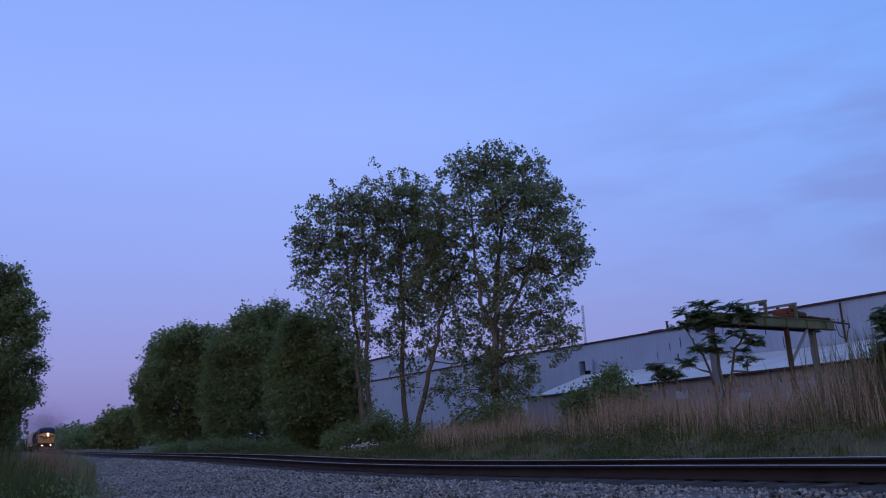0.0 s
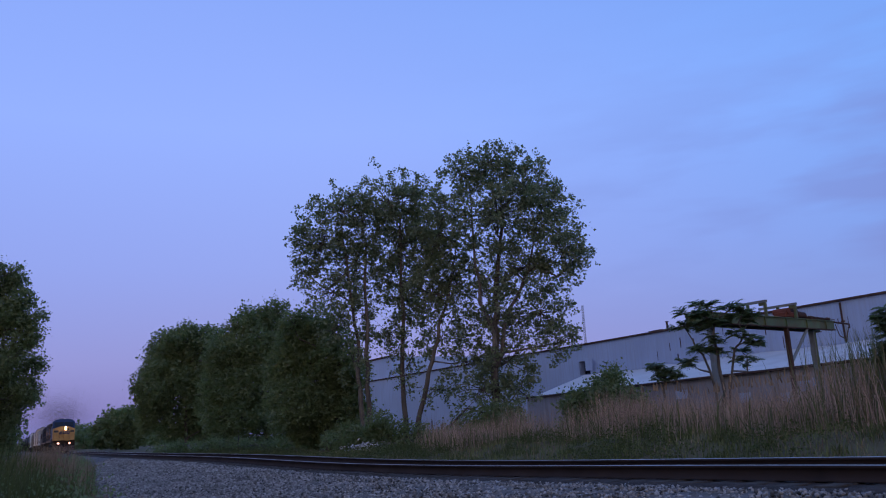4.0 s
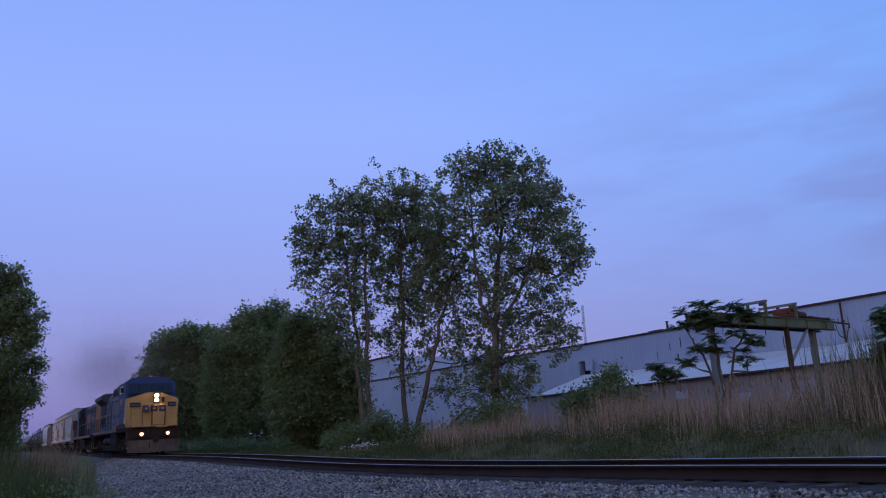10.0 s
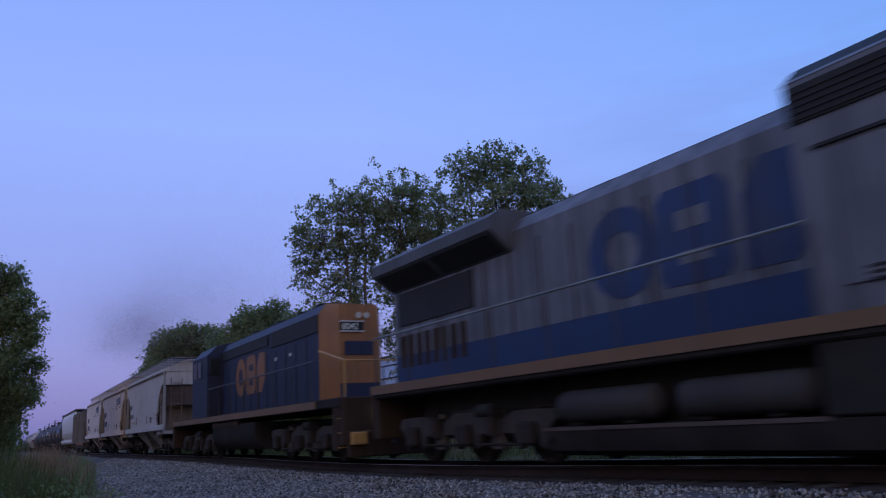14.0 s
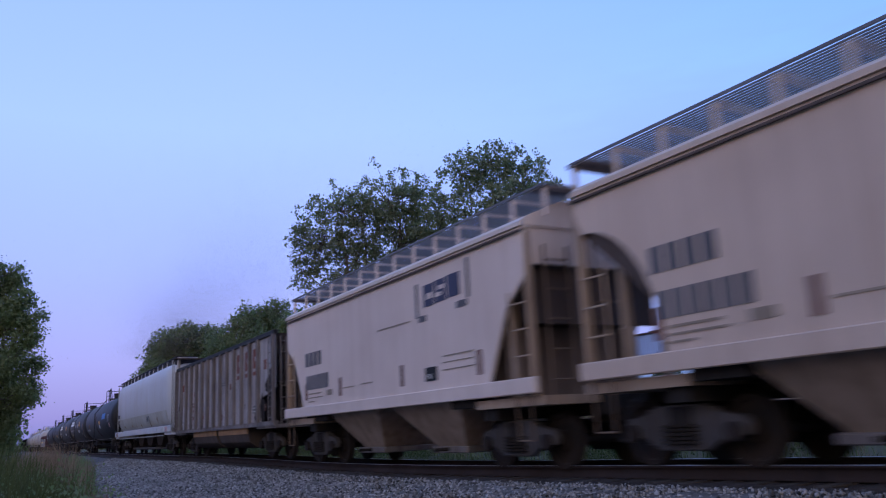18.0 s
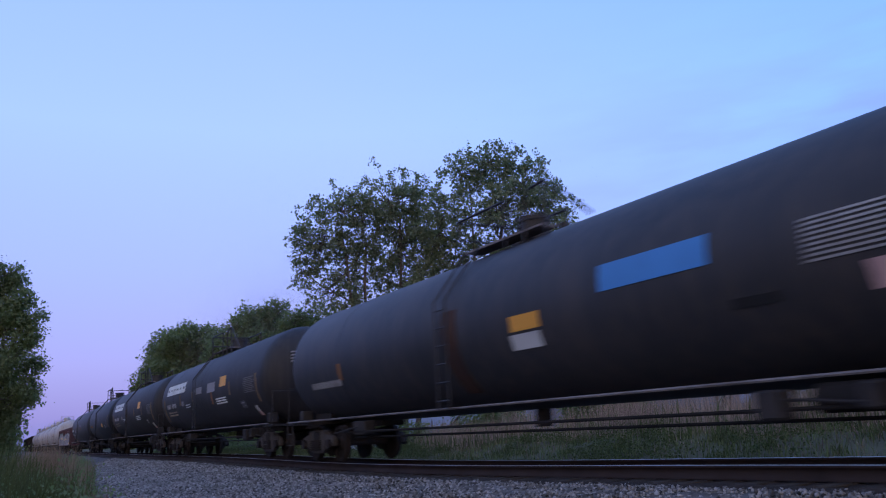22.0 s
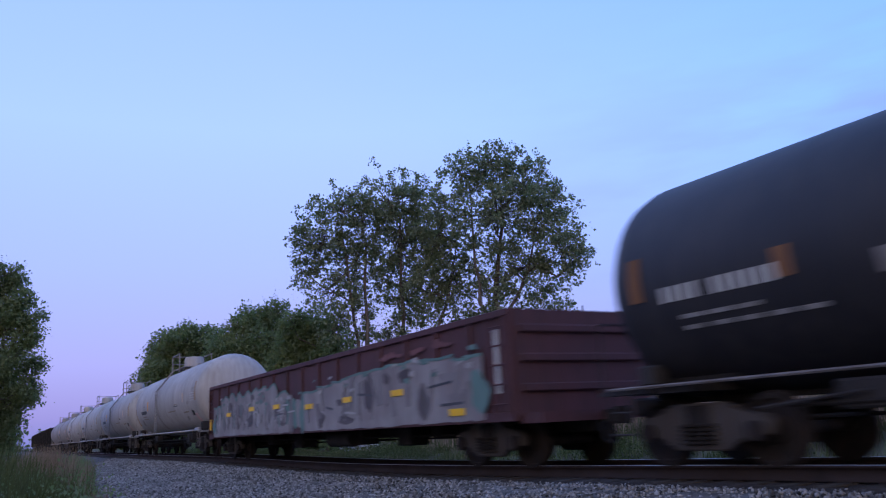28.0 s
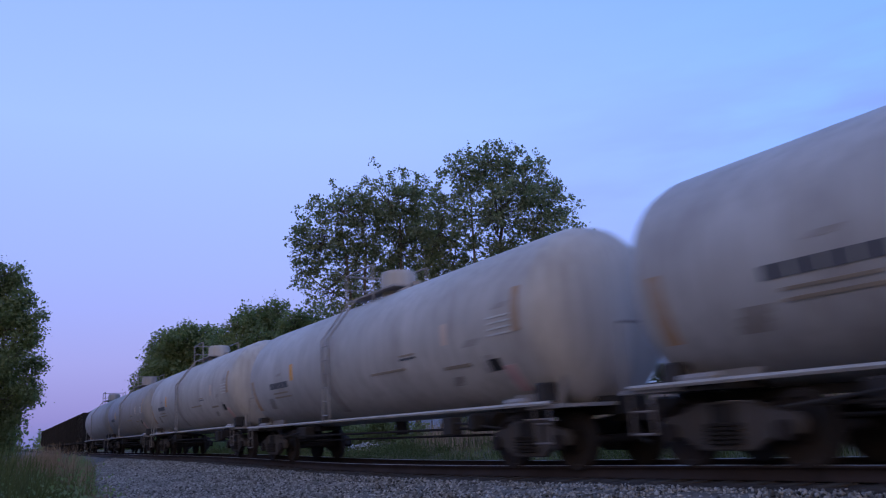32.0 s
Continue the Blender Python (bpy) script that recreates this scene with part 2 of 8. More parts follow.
M_endpost = mat("rusty_tan_posts", (0.42, 0.31, 0.235), 0.75, 0, 0.25, 1.5, 0.06, streak=0.4, dirt=(0.16, 0.10, 0.07), dirt_amt=0.45)
M_truckdust = mat("grey_truck_dust", (0.092, 0.084, 0.090), 0.85, 0, 0.3, 3, 0.2, dirt=(0.05, 0.04, 0.036), dirt_amt=0.5)
M_locodust = mat("brown_truck_dust", (0.066, 0.057, 0.056), 0.85, 0, 0.35, 3, 0.2, dirt=(0.032, 0.027, 0.026), dirt_amt=0.5)
M_brownbed = mat("dark_brown_bed", (0.040, 0.029, 0.026), 0.97, 0, 0.5, 6, 0.9, dirt=(0.085, 0.066, 0.058), dirt_amt=0.4)
M_walk = mat("galvanised_grating", (0.17, 0.175, 0.20), 0.6, 0.3, 0.25, 3, 0.05, dirt=(0.05, 0.045, 0.04), dirt_amt=0.3)
M_frame = mat("dusty_truck_frame", (0.089, 0.076, 0.074), 0.85, 0, 0.3, 3, 0.2, dirt=(0.085, 0.065, 0.055), dirt_amt=0.45)
M_dustgrey = mat("dusty_black_steel", (0.052, 0.048, 0.052), 0.85, 0, 0.3, 2, 0.1, dirt=(0.07, 0.06, 0.055), dirt_amt=0.4)
M_rustrun = mat("rust_run", (0.30, 0.215, 0.165), 0.85, 0, 0.35, 4, 0.05, dirt=(0.40, 0.37, 0.35), dirt_amt=0.7)
M_rusty = mat("rust_patch", (0.27, 0.135, 0.075), 0.9, 0, 0.3, 3, 0.1, dirt=RUST, dirt_amt=0.4)
M_faded = mat("faded_orange_strip", (0.42, 0.27, 0.17), 0.7, 0, 0.25, 2, 0.03, dirt=(0.4, 0.37, 0.36), dirt_amt=0.6)
M_tankblack = mat("tank_black", (0.024, 0.022, 0.027), 0.6, 0, 0.3, 0.8, 0.04, streak=0.5, dirt=(0.052, 0.044, 0.044), dirt_amt=0.5)
M_tankgrime = mat("tank_sooty_grey", (0.028, 0.028, 0.035), 0.6, 0, 0.3, 0.8, 0.05, streak=0.55, dirt=(0.070, 0.056, 0.052), dirt_amt=0.5)
M_tankwhite = mat("tank_white", (0.47, 0.44, 0.435), 0.6, 0, 0.2, 0.8, 0.03, streak=0.42, dirt=(0.24, 0.20, 0.185), dirt_amt=0.6)
M_stencil = mat("dim_stencil", (0.15, 0.14, 0.145), 0.7, 0, 0.35, 6, 0, dirt=(0.05, 0.045, 0.045), dirt_amt=0.5)
M_soot = mat("coal_soot", (0.020, 0.017, 0.017), 0.9, 0, 0.4, 3, 0.1, dirt=(0.05, 0.038, 0.034), dirt_amt=0.5)
M_walkdark = mat("dark_grey_trough", (0.040, 0.040, 0.052), 0.7, 0, 0.3, 2, 0.1, dirt=(0.03, 0.027, 0.026), dirt_amt=0.4)
M_faintwhite = mat("worn_white_stencil", (0.36, 0.35, 0.36), 0.7, 0, 0.3, 6, 0, dirt=(0.08, 0.07, 0.07), dirt_amt=0.6)
M_tankdust = mat("dusty_white_stain", (0.37, 0.34, 0.335), 0.7, 0, 0.25, 2, 0.03, streak=0.5, dirt=(0.22, 0.18, 0.165), dirt_amt=0.6)
M_tankgrey = mat("tank_grey", (0.30, 0.28, 0.29), 0.6, 0, 0.15, 0.8, 0.03, streak=0.4, dirt=(0.16, 0.13, 0.12), dirt_amt=0.4)
M_gon = mat("gondola_maroon", (0.112, 0.046, 0.056), 0.75, 0, 0.25, 1.2, 0.08, streak=0.4, dirt=(0.05, 0.03, 0.03), dirt_amt=0.4)
M_graf = mat("graffiti_white", (0.335, 0.31, 0.315), 0.7, 0, 0.3, 1.8, 0.02, streak=0.35, dirt=(0.17, 0.12, 0.13), dirt_amt=0.55)
M_oldtag = mat("faded_red_tag", (0.20, 0.085, 0.09), 0.75, 0, 0.3, 2, 0.03, dirt=(0.11, 0.05, 0.055), dirt_amt=0.7)
M_grafdark = mat("graffiti_grey", (0.13, 0.11, 0.125), 0.7, 0, 0.25, 1.8, 0.02, streak=0.25, dirt=(0.10, 0.06, 0.06), dirt_amt=0.5)
M_grafpale = mat("graffiti_pale", (0.43, 0.41, 0.42), 0.7, 0, 0.2, 1.8, 0.02, dirt=(0.25, 0.2, 0.2), dirt_amt=0.4)
M_refl = mat("yellow_reflector", (0.95, 0.55, 0.03), 0.4, 0, 0.1, 3, 0, dirt_amt=0.1)
M_grafmid = mat("graffiti_mid_grey", (0.24, 0.22, 0.23), 0.7, 0, 0.3, 2.2, 0.02, streak=0.3, dirt=(0.13, 0.09, 0.10), dirt_amt=0.5)
M_teal = mat("graffiti_teal", (0.14, 0.24, 0.225), 0.7, 0, 0.2, 2, 0.02, dirt_amt=0.3)
M_bluepatch = mat("bright_blue_patch", (0.06, 0.24, 0.58), 0.6, 0, 0.08, 2, 0.02, dirt_amt=0.1)
M_amber = mat("amber_reflector", (0.78, 0.36, 0.05), 0.5, 0, 0.1, 3, 0, dirt_amt=0.15)
M_dullamber = mat("dull_amber_strip", (0.21, 0.135, 0.065), 0.7, 0, 0.3, 3, 0, dirt=(0.05, 0.04, 0.036), dirt_amt=0.6)
M_mark = mat("dark_lettering", (0.10, 0.10, 0.12), 0.7, 0, 0.2, 3, 0, dirt_amt=0.1)
M_markblue = mat("navy_lettering", (0.040, 0.045, 0.095), 0.6, 0, 0.2, 3, 0, dirt_amt=0.1)
M_marktan = mat("tan_lettering", (0.30, 0.24, 0.19), 0.7, 0, 0.2, 3, 0, dirt_amt=0.1)
M_placard = mat("red_white_placard", (0.62, 0.40, 0.40), 0.6, 0, 0.2, 6, 0, dirt_amt=0.1)


# ---- mesh tools ----
def box(bm, x0, x1, y0, y1, z0, z1):
    v = [bm.verts.new((x, y, z)) for x in (x0, x1) for y in (y0, y1) for z in (z0, z1)]
    for f in ((0, 1, 3, 2), (4, 6, 7, 5), (0, 4, 5, 1), (2, 3, 7, 6), (0, 2, 6, 4), (1, 5, 7, 3)):
        bm.faces.new([v[i] for i in f])
    return v


def rbox(bm, x0, x1, y0, y1, z0, z1, r=0.02, seg=1):
    t = bmesh.new()
    box(t, x0, x1, y0, y1, z0, z1)
    bmesh.ops.bevel(t, geom=t.edges[:], offset=r, segments=seg, affect="EDGES", profile=0.5)
    me = bpy.data.meshes.new("t")
    t.to_mesh(me)
    t.free()
    bm.from_mesh(me)
    bpy.data.meshes.remove(me)


def frame_of(d):
    d = Vector(d).normalized()
    a = d.cross(Vector((0, 0, 1)) if abs(d.z) < 0.9 else Vector((1, 0, 0))).normalized()
    return a, d.cross(a)


def tube(bm, a, b, r, n=8, r2=None):
    a, b = Vector(a), Vector(b)
    p, q = frame_of(b - a)
    r2 = r if r2 is None else r2
    rings = []
    for c, rr in ((a, r), (b, r2)):
        rings.append([bm.verts.new(c + (p * math.cos(i * math.tau / n) + q * math.sin(i * math.tau / n)) * rr) for i in range(n)])
    for i in range(n):
        bm.faces.new((rings[0][i], rings[0][(i + 1) % n], rings[1][(i + 1) % n], rings[1][i]))
    bm.faces.new(rings[0][::-1])
    bm.faces.new(rings[1])


def pipe(bm, pts, r, n=6):
    for a, b in zip(pts, pts[1:]):
        tube(bm, a, b, r, n)


def prism(bm, prof, x0, x1):
    """Closed outline in (y, z) drawn along x."""
    a = [bm.verts.new((x0, y, z)) for y, z in prof]
    b = [bm.verts.new((x1, y, z)) for y, z in prof]
    n = len(prof)
    for i in range(n):
        bm.faces.new((a[i], a[(i + 1) % n], b[(i + 1) % n], b[i]))
    bm.faces.new(a[::-1])
    bm.faces.new(b)
    return a, b


def prism_y(bm, prof, y0, y1):
    """Closed outline in (x, z) drawn along y."""
    a = [bm.verts.new((x, y0, z)) for x, z in prof]
    b = [bm.verts.new((x, y1, z)) for x, z in prof]
    n = len(prof)
    for i in range(n):
        bm.faces.new((a[i], a[(i + 1) % n], b[(i + 1) % n], b[i]))
    bm.faces.new(a[::-1])
    bm.faces.new(b)
    return a, b


def lathe_x(bm, prof, y, z, n=40):
    """Outline (x, radius) turned round an axis along x."""
    rings = []
    for x, r in prof:
        rings.append([bm.verts.new((x, y + r * math.sin(i * math.tau / n), z + r * math.cos(i * math.tau / n))) for i in range(n)])
    for a, b in zip(rings, rings[1:]):
        for i in range(n):
            bm.faces.new((a[i], a[(i + 1) % n], b[(i + 1) % n], b[i]))
    bm.faces.new(rings[0][::-1])
    bm.faces.new(rings[-1])


def lathe_y(bm, prof, x, z, n=28):
    rings = []
    for y, r in prof:
        rings.append([bm.verts.new((x + r * math.sin(i * math.tau / n), y, z + r * math.cos(i * math.tau / n))) for i in range(n)])
    for a, b in zip(rings, rings[1:]):
        for i in range(n):
            bm.faces.new((a[i], a[(i + 1) % n], b[(i + 1) % n], b[i]))
    bm.faces.new(rings[0][::-1])
    bm.faces.new(rings[-1])


def finish(name, bm, material, smooth=32):
    bmesh.ops.recalc_face_normals(bm, faces=bm.faces[:])
    me = bpy.data.meshes.new(name)
    bm.to_mesh(me)
    bm.free()
    me.shade_smooth()
    me.set_sharp_from_angle(angle=radians(smooth))
    me.materials.append(material)
    return me


def part(name, bm, material, parent, label="", at=None, smooth=32):
    """Links a bmesh (or a ready mesh) as one mesh object under a thing or a part."""
    me = bm if isinstance(bm, bpy.types.Mesh) else finish(name, bm, material, smooth)
    ob = new(name, me)
    ob.parent = parent
    if at is not None:
        ob.location = at
    if label:
        ob["label"] = label
    return ob


def B(*boxes, r=0.0):
    bm = bmesh.new()
    for b in boxes:
        if r:
            rbox(bm, *b, r)
        else:
            box(bm, *b)
    return bm


def T(*tubes, n=8):
    bm = bmesh.new()
    for t in tubes:
        tube(bm, *t, n=n)
    return bm


def thing(name, label, category, group="", kind=""):
    ob = new(name)
    return tagged(ob, label, category, group, kind)


def mesh_np(name, verts, faces, material, smooth=False):
    """A mesh from arrays: verts (n, 3), faces (m, k)."""
    verts, faces = np.asarray(verts, np.float32), np.asarray(faces, np.int32)
    me = bpy.data.meshes.new(name)
    me.vertices.add(len(verts))
    me.vertices.foreach_set("co", verts.ravel())
    k = faces.shape[1]
    me.loops.add(faces.size)
    me.loops.foreach_set("vertex_index", faces.ravel())
    me.polygons.add(len(faces))
    me.polygons.foreach_set("loop_start", np.arange(0, faces.size, k, dtype=np.int32))
    me.update(calc_edges=True)
    if smooth:
        me.shade_smooth()
    me.materials.append(material)
    return me


# ---- the line of the track: a long gentle curve, straight far off ----
RADIUS, OFFSET, BEND = 1803.8, 9.377, -70.0


def on_track(s, lat=0.0):
    """Plan place and heading at s metres along the track, lat metres to its far side. Works on arrays."""
    s = np.asarray(s, float)
    c = np.maximum(s, BEND)
    th = c / RADIUS
    x = RADIUS * np.sin(th) + np.minimum(s - BEND, 0) * np.cos(th)
    y = OFFSET + RADIUS * (1 - np.cos(th)) + np.minimum(s - BEND, 0) * np.sin(th)
    return x - lat * np.sin(th), y + lat * np.cos(th), th


def rail_z(s):
    """The old track dips a little along the near stretch and climbs again past it."""
    s = np.asarray(s, float)
    u = np.clip((s + 14.0) / 14.0, 0, 1)
    return -0.10 * np.exp(-((s + 19.0) / 9.0) ** 2) + 0.09 * u * u * (3 - 2 * u)


def track_pose(s, lat=0.0, z=0.0):
    x, y, th = on_track(s, lat)
    return pose(float(x), float(y), z, 0, 0, math.degrees(float(th)))


def lateral(x, y):
    """Metres from the track's centre line (far side positive) of plan points."""
    th0 = BEND / RADIUS
    xb, yb = RADIUS * np.sin(th0), OFFSET + RADIUS * (1 - np.cos(th0))
    curve = RADIUS - np.hypot(x, y - OFFSET - RADIUS)
    line = -(x - xb) * np.sin(th0) + (y - yb) * np.cos(th0)
    return np.where(np.asarray(x) > xb, curve, line)


# ---- ground, ballast, rails ----
def smooth(a, b, x):
    t = np.clip((np.asarray(x, float) - a) / (b - a), 0, 1)
    return t * t * (3 - 2 * t)


def ripple(x, y, f, seed=0.0):
    return np.sin(x * f + seed) * np.cos(y * f * 1.3 + seed * 2.1) + 0.5 * np.sin(x * f * 2.7 + y * f * 1.9 + seed)


def ground_z(x, y):
    d = lateral(x, y)
    near = -0.82 + 0.05 * ripple(x, y, 0.5)
    far = -0.52 + 0.05 * ripple(x, y, 0.4, 2.0)
    berm = smooth(-46, -14, x) * smooth(3.6, 8.0, d) * (1 - 0.3 * smooth(20, 40, d)) * 0.62
    far = far + berm + 0.10 * smooth(3, 9, d) * ripple(x, y, 0.9, 1.0) * smooth(-60, -20, x)
    z = np.where(d < 0, near, far)
    cut = 1 - smooth(2.6, 4.2, np.abs(d))
    return z * (1 - cut) - 0.95 * cut


def make_ground():
    def axis(lo, hi, fine_lo, fine_hi, step):
        a = list(np.arange(fine_lo, fine_hi, step))
        v, g = fine_lo, step
        while v > lo:
            g *= 1.35
            v -= g
            a.insert(0, max(v, lo))
        v, g = a[-1], step
        while v < hi:
            g *= 1.35
            v += g
            a.append(min(v, hi))
        return np.array(a)

    xs, ys = axis(-3000, 2500, -90, 25, 0.8), axis(-2500, 3000, -6, 42, 0.6)
    X, Y = np.meshgrid(xs, ys, indexing="ij")
    Z = ground_z(X, Y)
    n, m = X.shape
    idx = np.arange(n * m).reshape(n, m)
    faces = np.stack([idx[:-1, :-1], idx[1:, :-1], idx[1:, 1:], idx[:-1, 1:]], -1).reshape(-1, 4)
    me = mesh_np("ground", np.stack([X, Y, Z], -1).reshape(-1, 3), faces, M_ground, True)
    tagged(new("ground", me), "rough grassy ground with bare earth beside the railway", "ground", kind="structure")


make_ground()


def near_toe(s):
    return 3.1 + 3.8 * smooth(-62, -14, s)


def ballast_z(s, d):
    toe = np.where(d < 0, near_toe(s), 2.9)
    a = np.abs(d)
    t = np.clip((a - 1.75) / (toe - 1.75), 0, 1)
    return -0.235 - 0.56 * t ** 0.9 + rail_z(s) * (1 - 0.6 * t)


def make_ballast():
    s = np.concatenate([np.arange(-900, -120, 12.0), np.arange(-120, 70, 0.5), np.arange(70, 900, 15.0)])
    f = np.linspace(0, 1, 34)
    S, F = np.meshgrid(s, f, indexing="ij")
    Dm = -near_toe(S) - 0.3 + F * (near_toe(S) + 0.3 + 3.1)
    rng = np.random.default_rng(3)
    Z = ballast_z(S, Dm) + rng.normal(0, 0.012, S.shape)
    X, Y, _ = on_track(S, Dm)
    n, m = S.shape
    idx = np.arange(n * m).reshape(n, m)
    faces = np.stack([idx[:-1, :-1], idx[1:, :-1], idx[1:, 1:], idx[:-1, 1:]], -1).reshape(-1, 4)
    me = mesh_np("ballast", np.stack([X, Y, Z], -1).reshape(-1, 3), faces, M_gravel, True)
    tagged(new("ballast", me), "bed of grey crushed stone under the track", "ballast", kind="structure")


make_ballast()


def make_stones(count=76000):
    """Loose crushed stones lying on the ballast beside the near rail."""
    rng = np.random.default_rng(5)
    u = rng.random(count)
    s = 4.0 - 62.0 * u ** 1.7
    d = -(1.36 + (near_toe(s) - 1.0) * rng.random(count) ** 1.1)
    size = rng.uniform(0.010, 0.026, count) * (1 + 0.4 * smooth(-10, -45, s))
    x, y, _ = on_track(s, d)
    z = ballast_z(s, d) + size * rng.uniform(-0.1, 0.6, count)
    cube = np.array([[a, b, c] for a in (-1, 1) for b in (-1, 1) for c in (-1, 1)], float)
    v = cube[None] * rng.uniform(0.45, 1.0, (count, 8, 3))
    ax = rng.normal(size=(count, 4))
    ax /= np.linalg.norm(ax, axis=1, keepdims=True)
    w, a, b, c = ax.T
    R = np.stack([1 - 2 * (b * b + c * c), 2 * (a * b - c * w), 2 * (a * c + b * w),
                  2 * (a * b + c * w), 1 - 2 * (a * a + c * c), 2 * (b * c - a * w),
                  2 * (a * c - b * w), 2 * (b * c + a * w), 1 - 2 * (a * a + b * b)], -1).reshape(count, 3, 3)
    v = np.einsum("nij,nkj->nki", R, v * np.array([1.25, 1, 0.85])) * size[:, None, None]
    v += np.stack([x, y, z], -1)[:, None]
    q = np.array([(0, 1, 3, 2), (4, 6, 7, 5), (0, 4, 5, 1), (2, 3, 7, 6), (0, 2, 6, 4), (1, 5, 7, 3)])
    faces = (np.arange(count)[:, None, None] * 8 + q[None]).reshape(-1, 4)
    me = mesh_np("ballast_stones", v.reshape(-1, 3), faces, M_ballast)
    tagged(new("ballast_stones", me), "loose angular grey stones of the track bed", "gravel", kind="stuff")


make_stones()


def make_brown_bed():
    """Dark brown crushed stone between and beside the rails."""
    s = np.arange(-140, 14, 0.4)
    f = np.linspace(-1.52, 1.52, 22)
    S, Dm = np.meshgrid(s, f, indexing="ij")
    rng = np.random.default_rng(9)
    Z = ballast_z(S, Dm) + 0.036 + rng.normal(0, 0.010, S.shape) - 0.05 * (np.abs(Dm) > 1.48)
    X, Y, _ = on_track(S, Dm)
    n, m = S.shape
    idx = np.arange(n * m).reshape(n, m)
    faces = np.stack([idx[:-1, :-1], idx[1:, :-1], idx[1:, 1:], idx[:-1, 1:]], -1).reshape(-1, 4)
    me = mesh_np("stained_ballast", np.stack([X, Y, Z], -1).reshape(-1, 3), faces, M_brownbed, True)
    tagged(new("stained_ballast", me), "dark brown stone between the rails", "ballast", kind="structure")


make_brown_bed()


def make_track():
    track = thing("railway_track", "single railway track with worn steel rails on dark wooden ties", "railway track", kind="structure")
    s = np.concatenate([np.arange(-900, -100, 10.0), np.arange(-100, 60, 1.0), np.arange(60, 900, 12.0)])
    body = [(-0.07, -0.185), (0.07, -0.185), (0.07, -0.172), (0.010, -0.155), (0.010, -0.045), (0.036, -0.038), (0.037, -0.006),
            (-0.037, -0.006), (-0.036, -0.038), (-0.010, -0.045), (-0.010, -0.155), (-0.07, -0.172)]
    head = [(-0.036, -0.008), (0.036, -0.008), (0.034, -0.001), (0.028, 0.0), (-0.028, 0.0), (-0.034, -0.001)]

    def sweep(name, prof, lat, material):
        rows = []
        for y, z in prof:
            X, Y, _ = on_track(s, lat + y)
            rows.append(np.stack([X, Y, z + rail_z(s)], -1))
        v = np.stack(rows, 1)
        n, m = v.shape[:2]
        idx = np.arange(n * m).reshape(n, m)
        nxt = np.roll(idx, -1, 1)
        faces = np.stack([idx[:-1], nxt[:-1], nxt[1:], idx[1:]], -1).reshape(-1, 4)
        return mesh_np(name, v.reshape(-1, 3), faces, material)

    for lat in (-0.755, 0.755):
        rail = part("rail", sweep("rail", body, lat, M_rail), None, track, "rusty brown steel rail")
        part("rail_head", sweep("rail_head", head, lat, M_railtop), None, rail, "bright worn running surface")
    tie = finish("tie", B((-0.115, 0.115, -1.29, 1.29, -0.36, -0.19), r=0.012), M_tie)
    plate = finish("tie_plate", B((-0.1, 0.1, -0.9, -0.61, -0.192, -0.181), (-0.1, 0.1, 0.61, 0.9, -0.192, -0.181)), M_rail)
    rng = random.Random(4)
    for i in range(290):
        at = 9.0 - i * 0.505 + rng.uniform(-0.02, 0.02)
        m = track_pose(at, rng.uniform(-0.03, 0.03), rng.uniform(-0.006, 0.003) + float(rail_z(at)))
        ob = part("tie", tie, None, track)
        ob.matrix_basis = m @ pose(0, 0, 0, 0, 0, rng.uniform(-0.8, 0.8))
        if i < 110:
            part("tie_plate", plate, None, ob)
    v, f = [], []
    for i in range(560):
        X, Y, th = on_track(-137.8 - i * 0.505)
        c, sn = math.cos(th), math.sin(th)
        b0 = len(v)
        for a in (-0.115, 0.115):
            for b in (-1.29, 1.29):
                for z in (-0.36, -0.19):
                    v.append((X + a * c - b * sn, Y + a * sn + b * c, z))
        f += [[b0 + k for k in q] for q in ((0, 1, 3, 2), (4, 6, 7, 5), (0, 4, 5, 1), (2, 3, 7, 6), (0, 2, 6, 4), (1, 5, 7, 3))]
    ob = part("far_ties", mesh_np("far_ties", v, f, M_tie), None, track)
    ob["kind"] = "stuff"


make_track()


# ---- grass, reeds and weeds ----
def blades(name, label, x, y, z, height, width, material, seed, bend=0.35, category="grass"):
    """Bent blades, each of two tapering pieces."""
    rng = np.random.default_rng(seed)
    n = len(x)
    az, lean = rng.uniform(0, math.tau, n), rng.uniform(0, bend, n)
    dx, dy = np.cos(az) * lean, np.sin(az) * lean
    face = rng.uniform(0, math.tau, n)
    wx, wy = np.cos(face) * width / 2, np.sin(face) * width / 2
    p = np.stack([x, y, z], -1)
    w = np.stack([wx, wy, 0 * wx], -1)
    mid = p + np.stack([dx * height * 0.35, dy * height * 0.35, height * 0.55], -1)
    tip = p + np.stack([dx * height, dy * height, height * np.sqrt(np.maximum(1 - lean ** 2, 0.1))], -1)
    v = np.stack([p - w, p + w, mid + w * 0.8, mid - w * 0.8, tip + w * 0.12, tip - w * 0.12], 1)
    k = np.arange(n)[:, None] * 6
    faces = np.concatenate([k + np.array([[0, 1, 2, 3]]), k + np.array([[3, 2, 4, 5]])])
    me = mesh_np(name, v.reshape(-1, 3), faces, material)
    return tagged(new(name, me), label, category, kind="stuff")


def scatter(rng, n, s0, s1, d0, d1, power=1.0):
    s = s1 - (s1 - s0) * rng.random(n) ** power
    d = rng.uniform(d0, d1, n)
    x, y, _ = on_track(s, d)
    return x, y


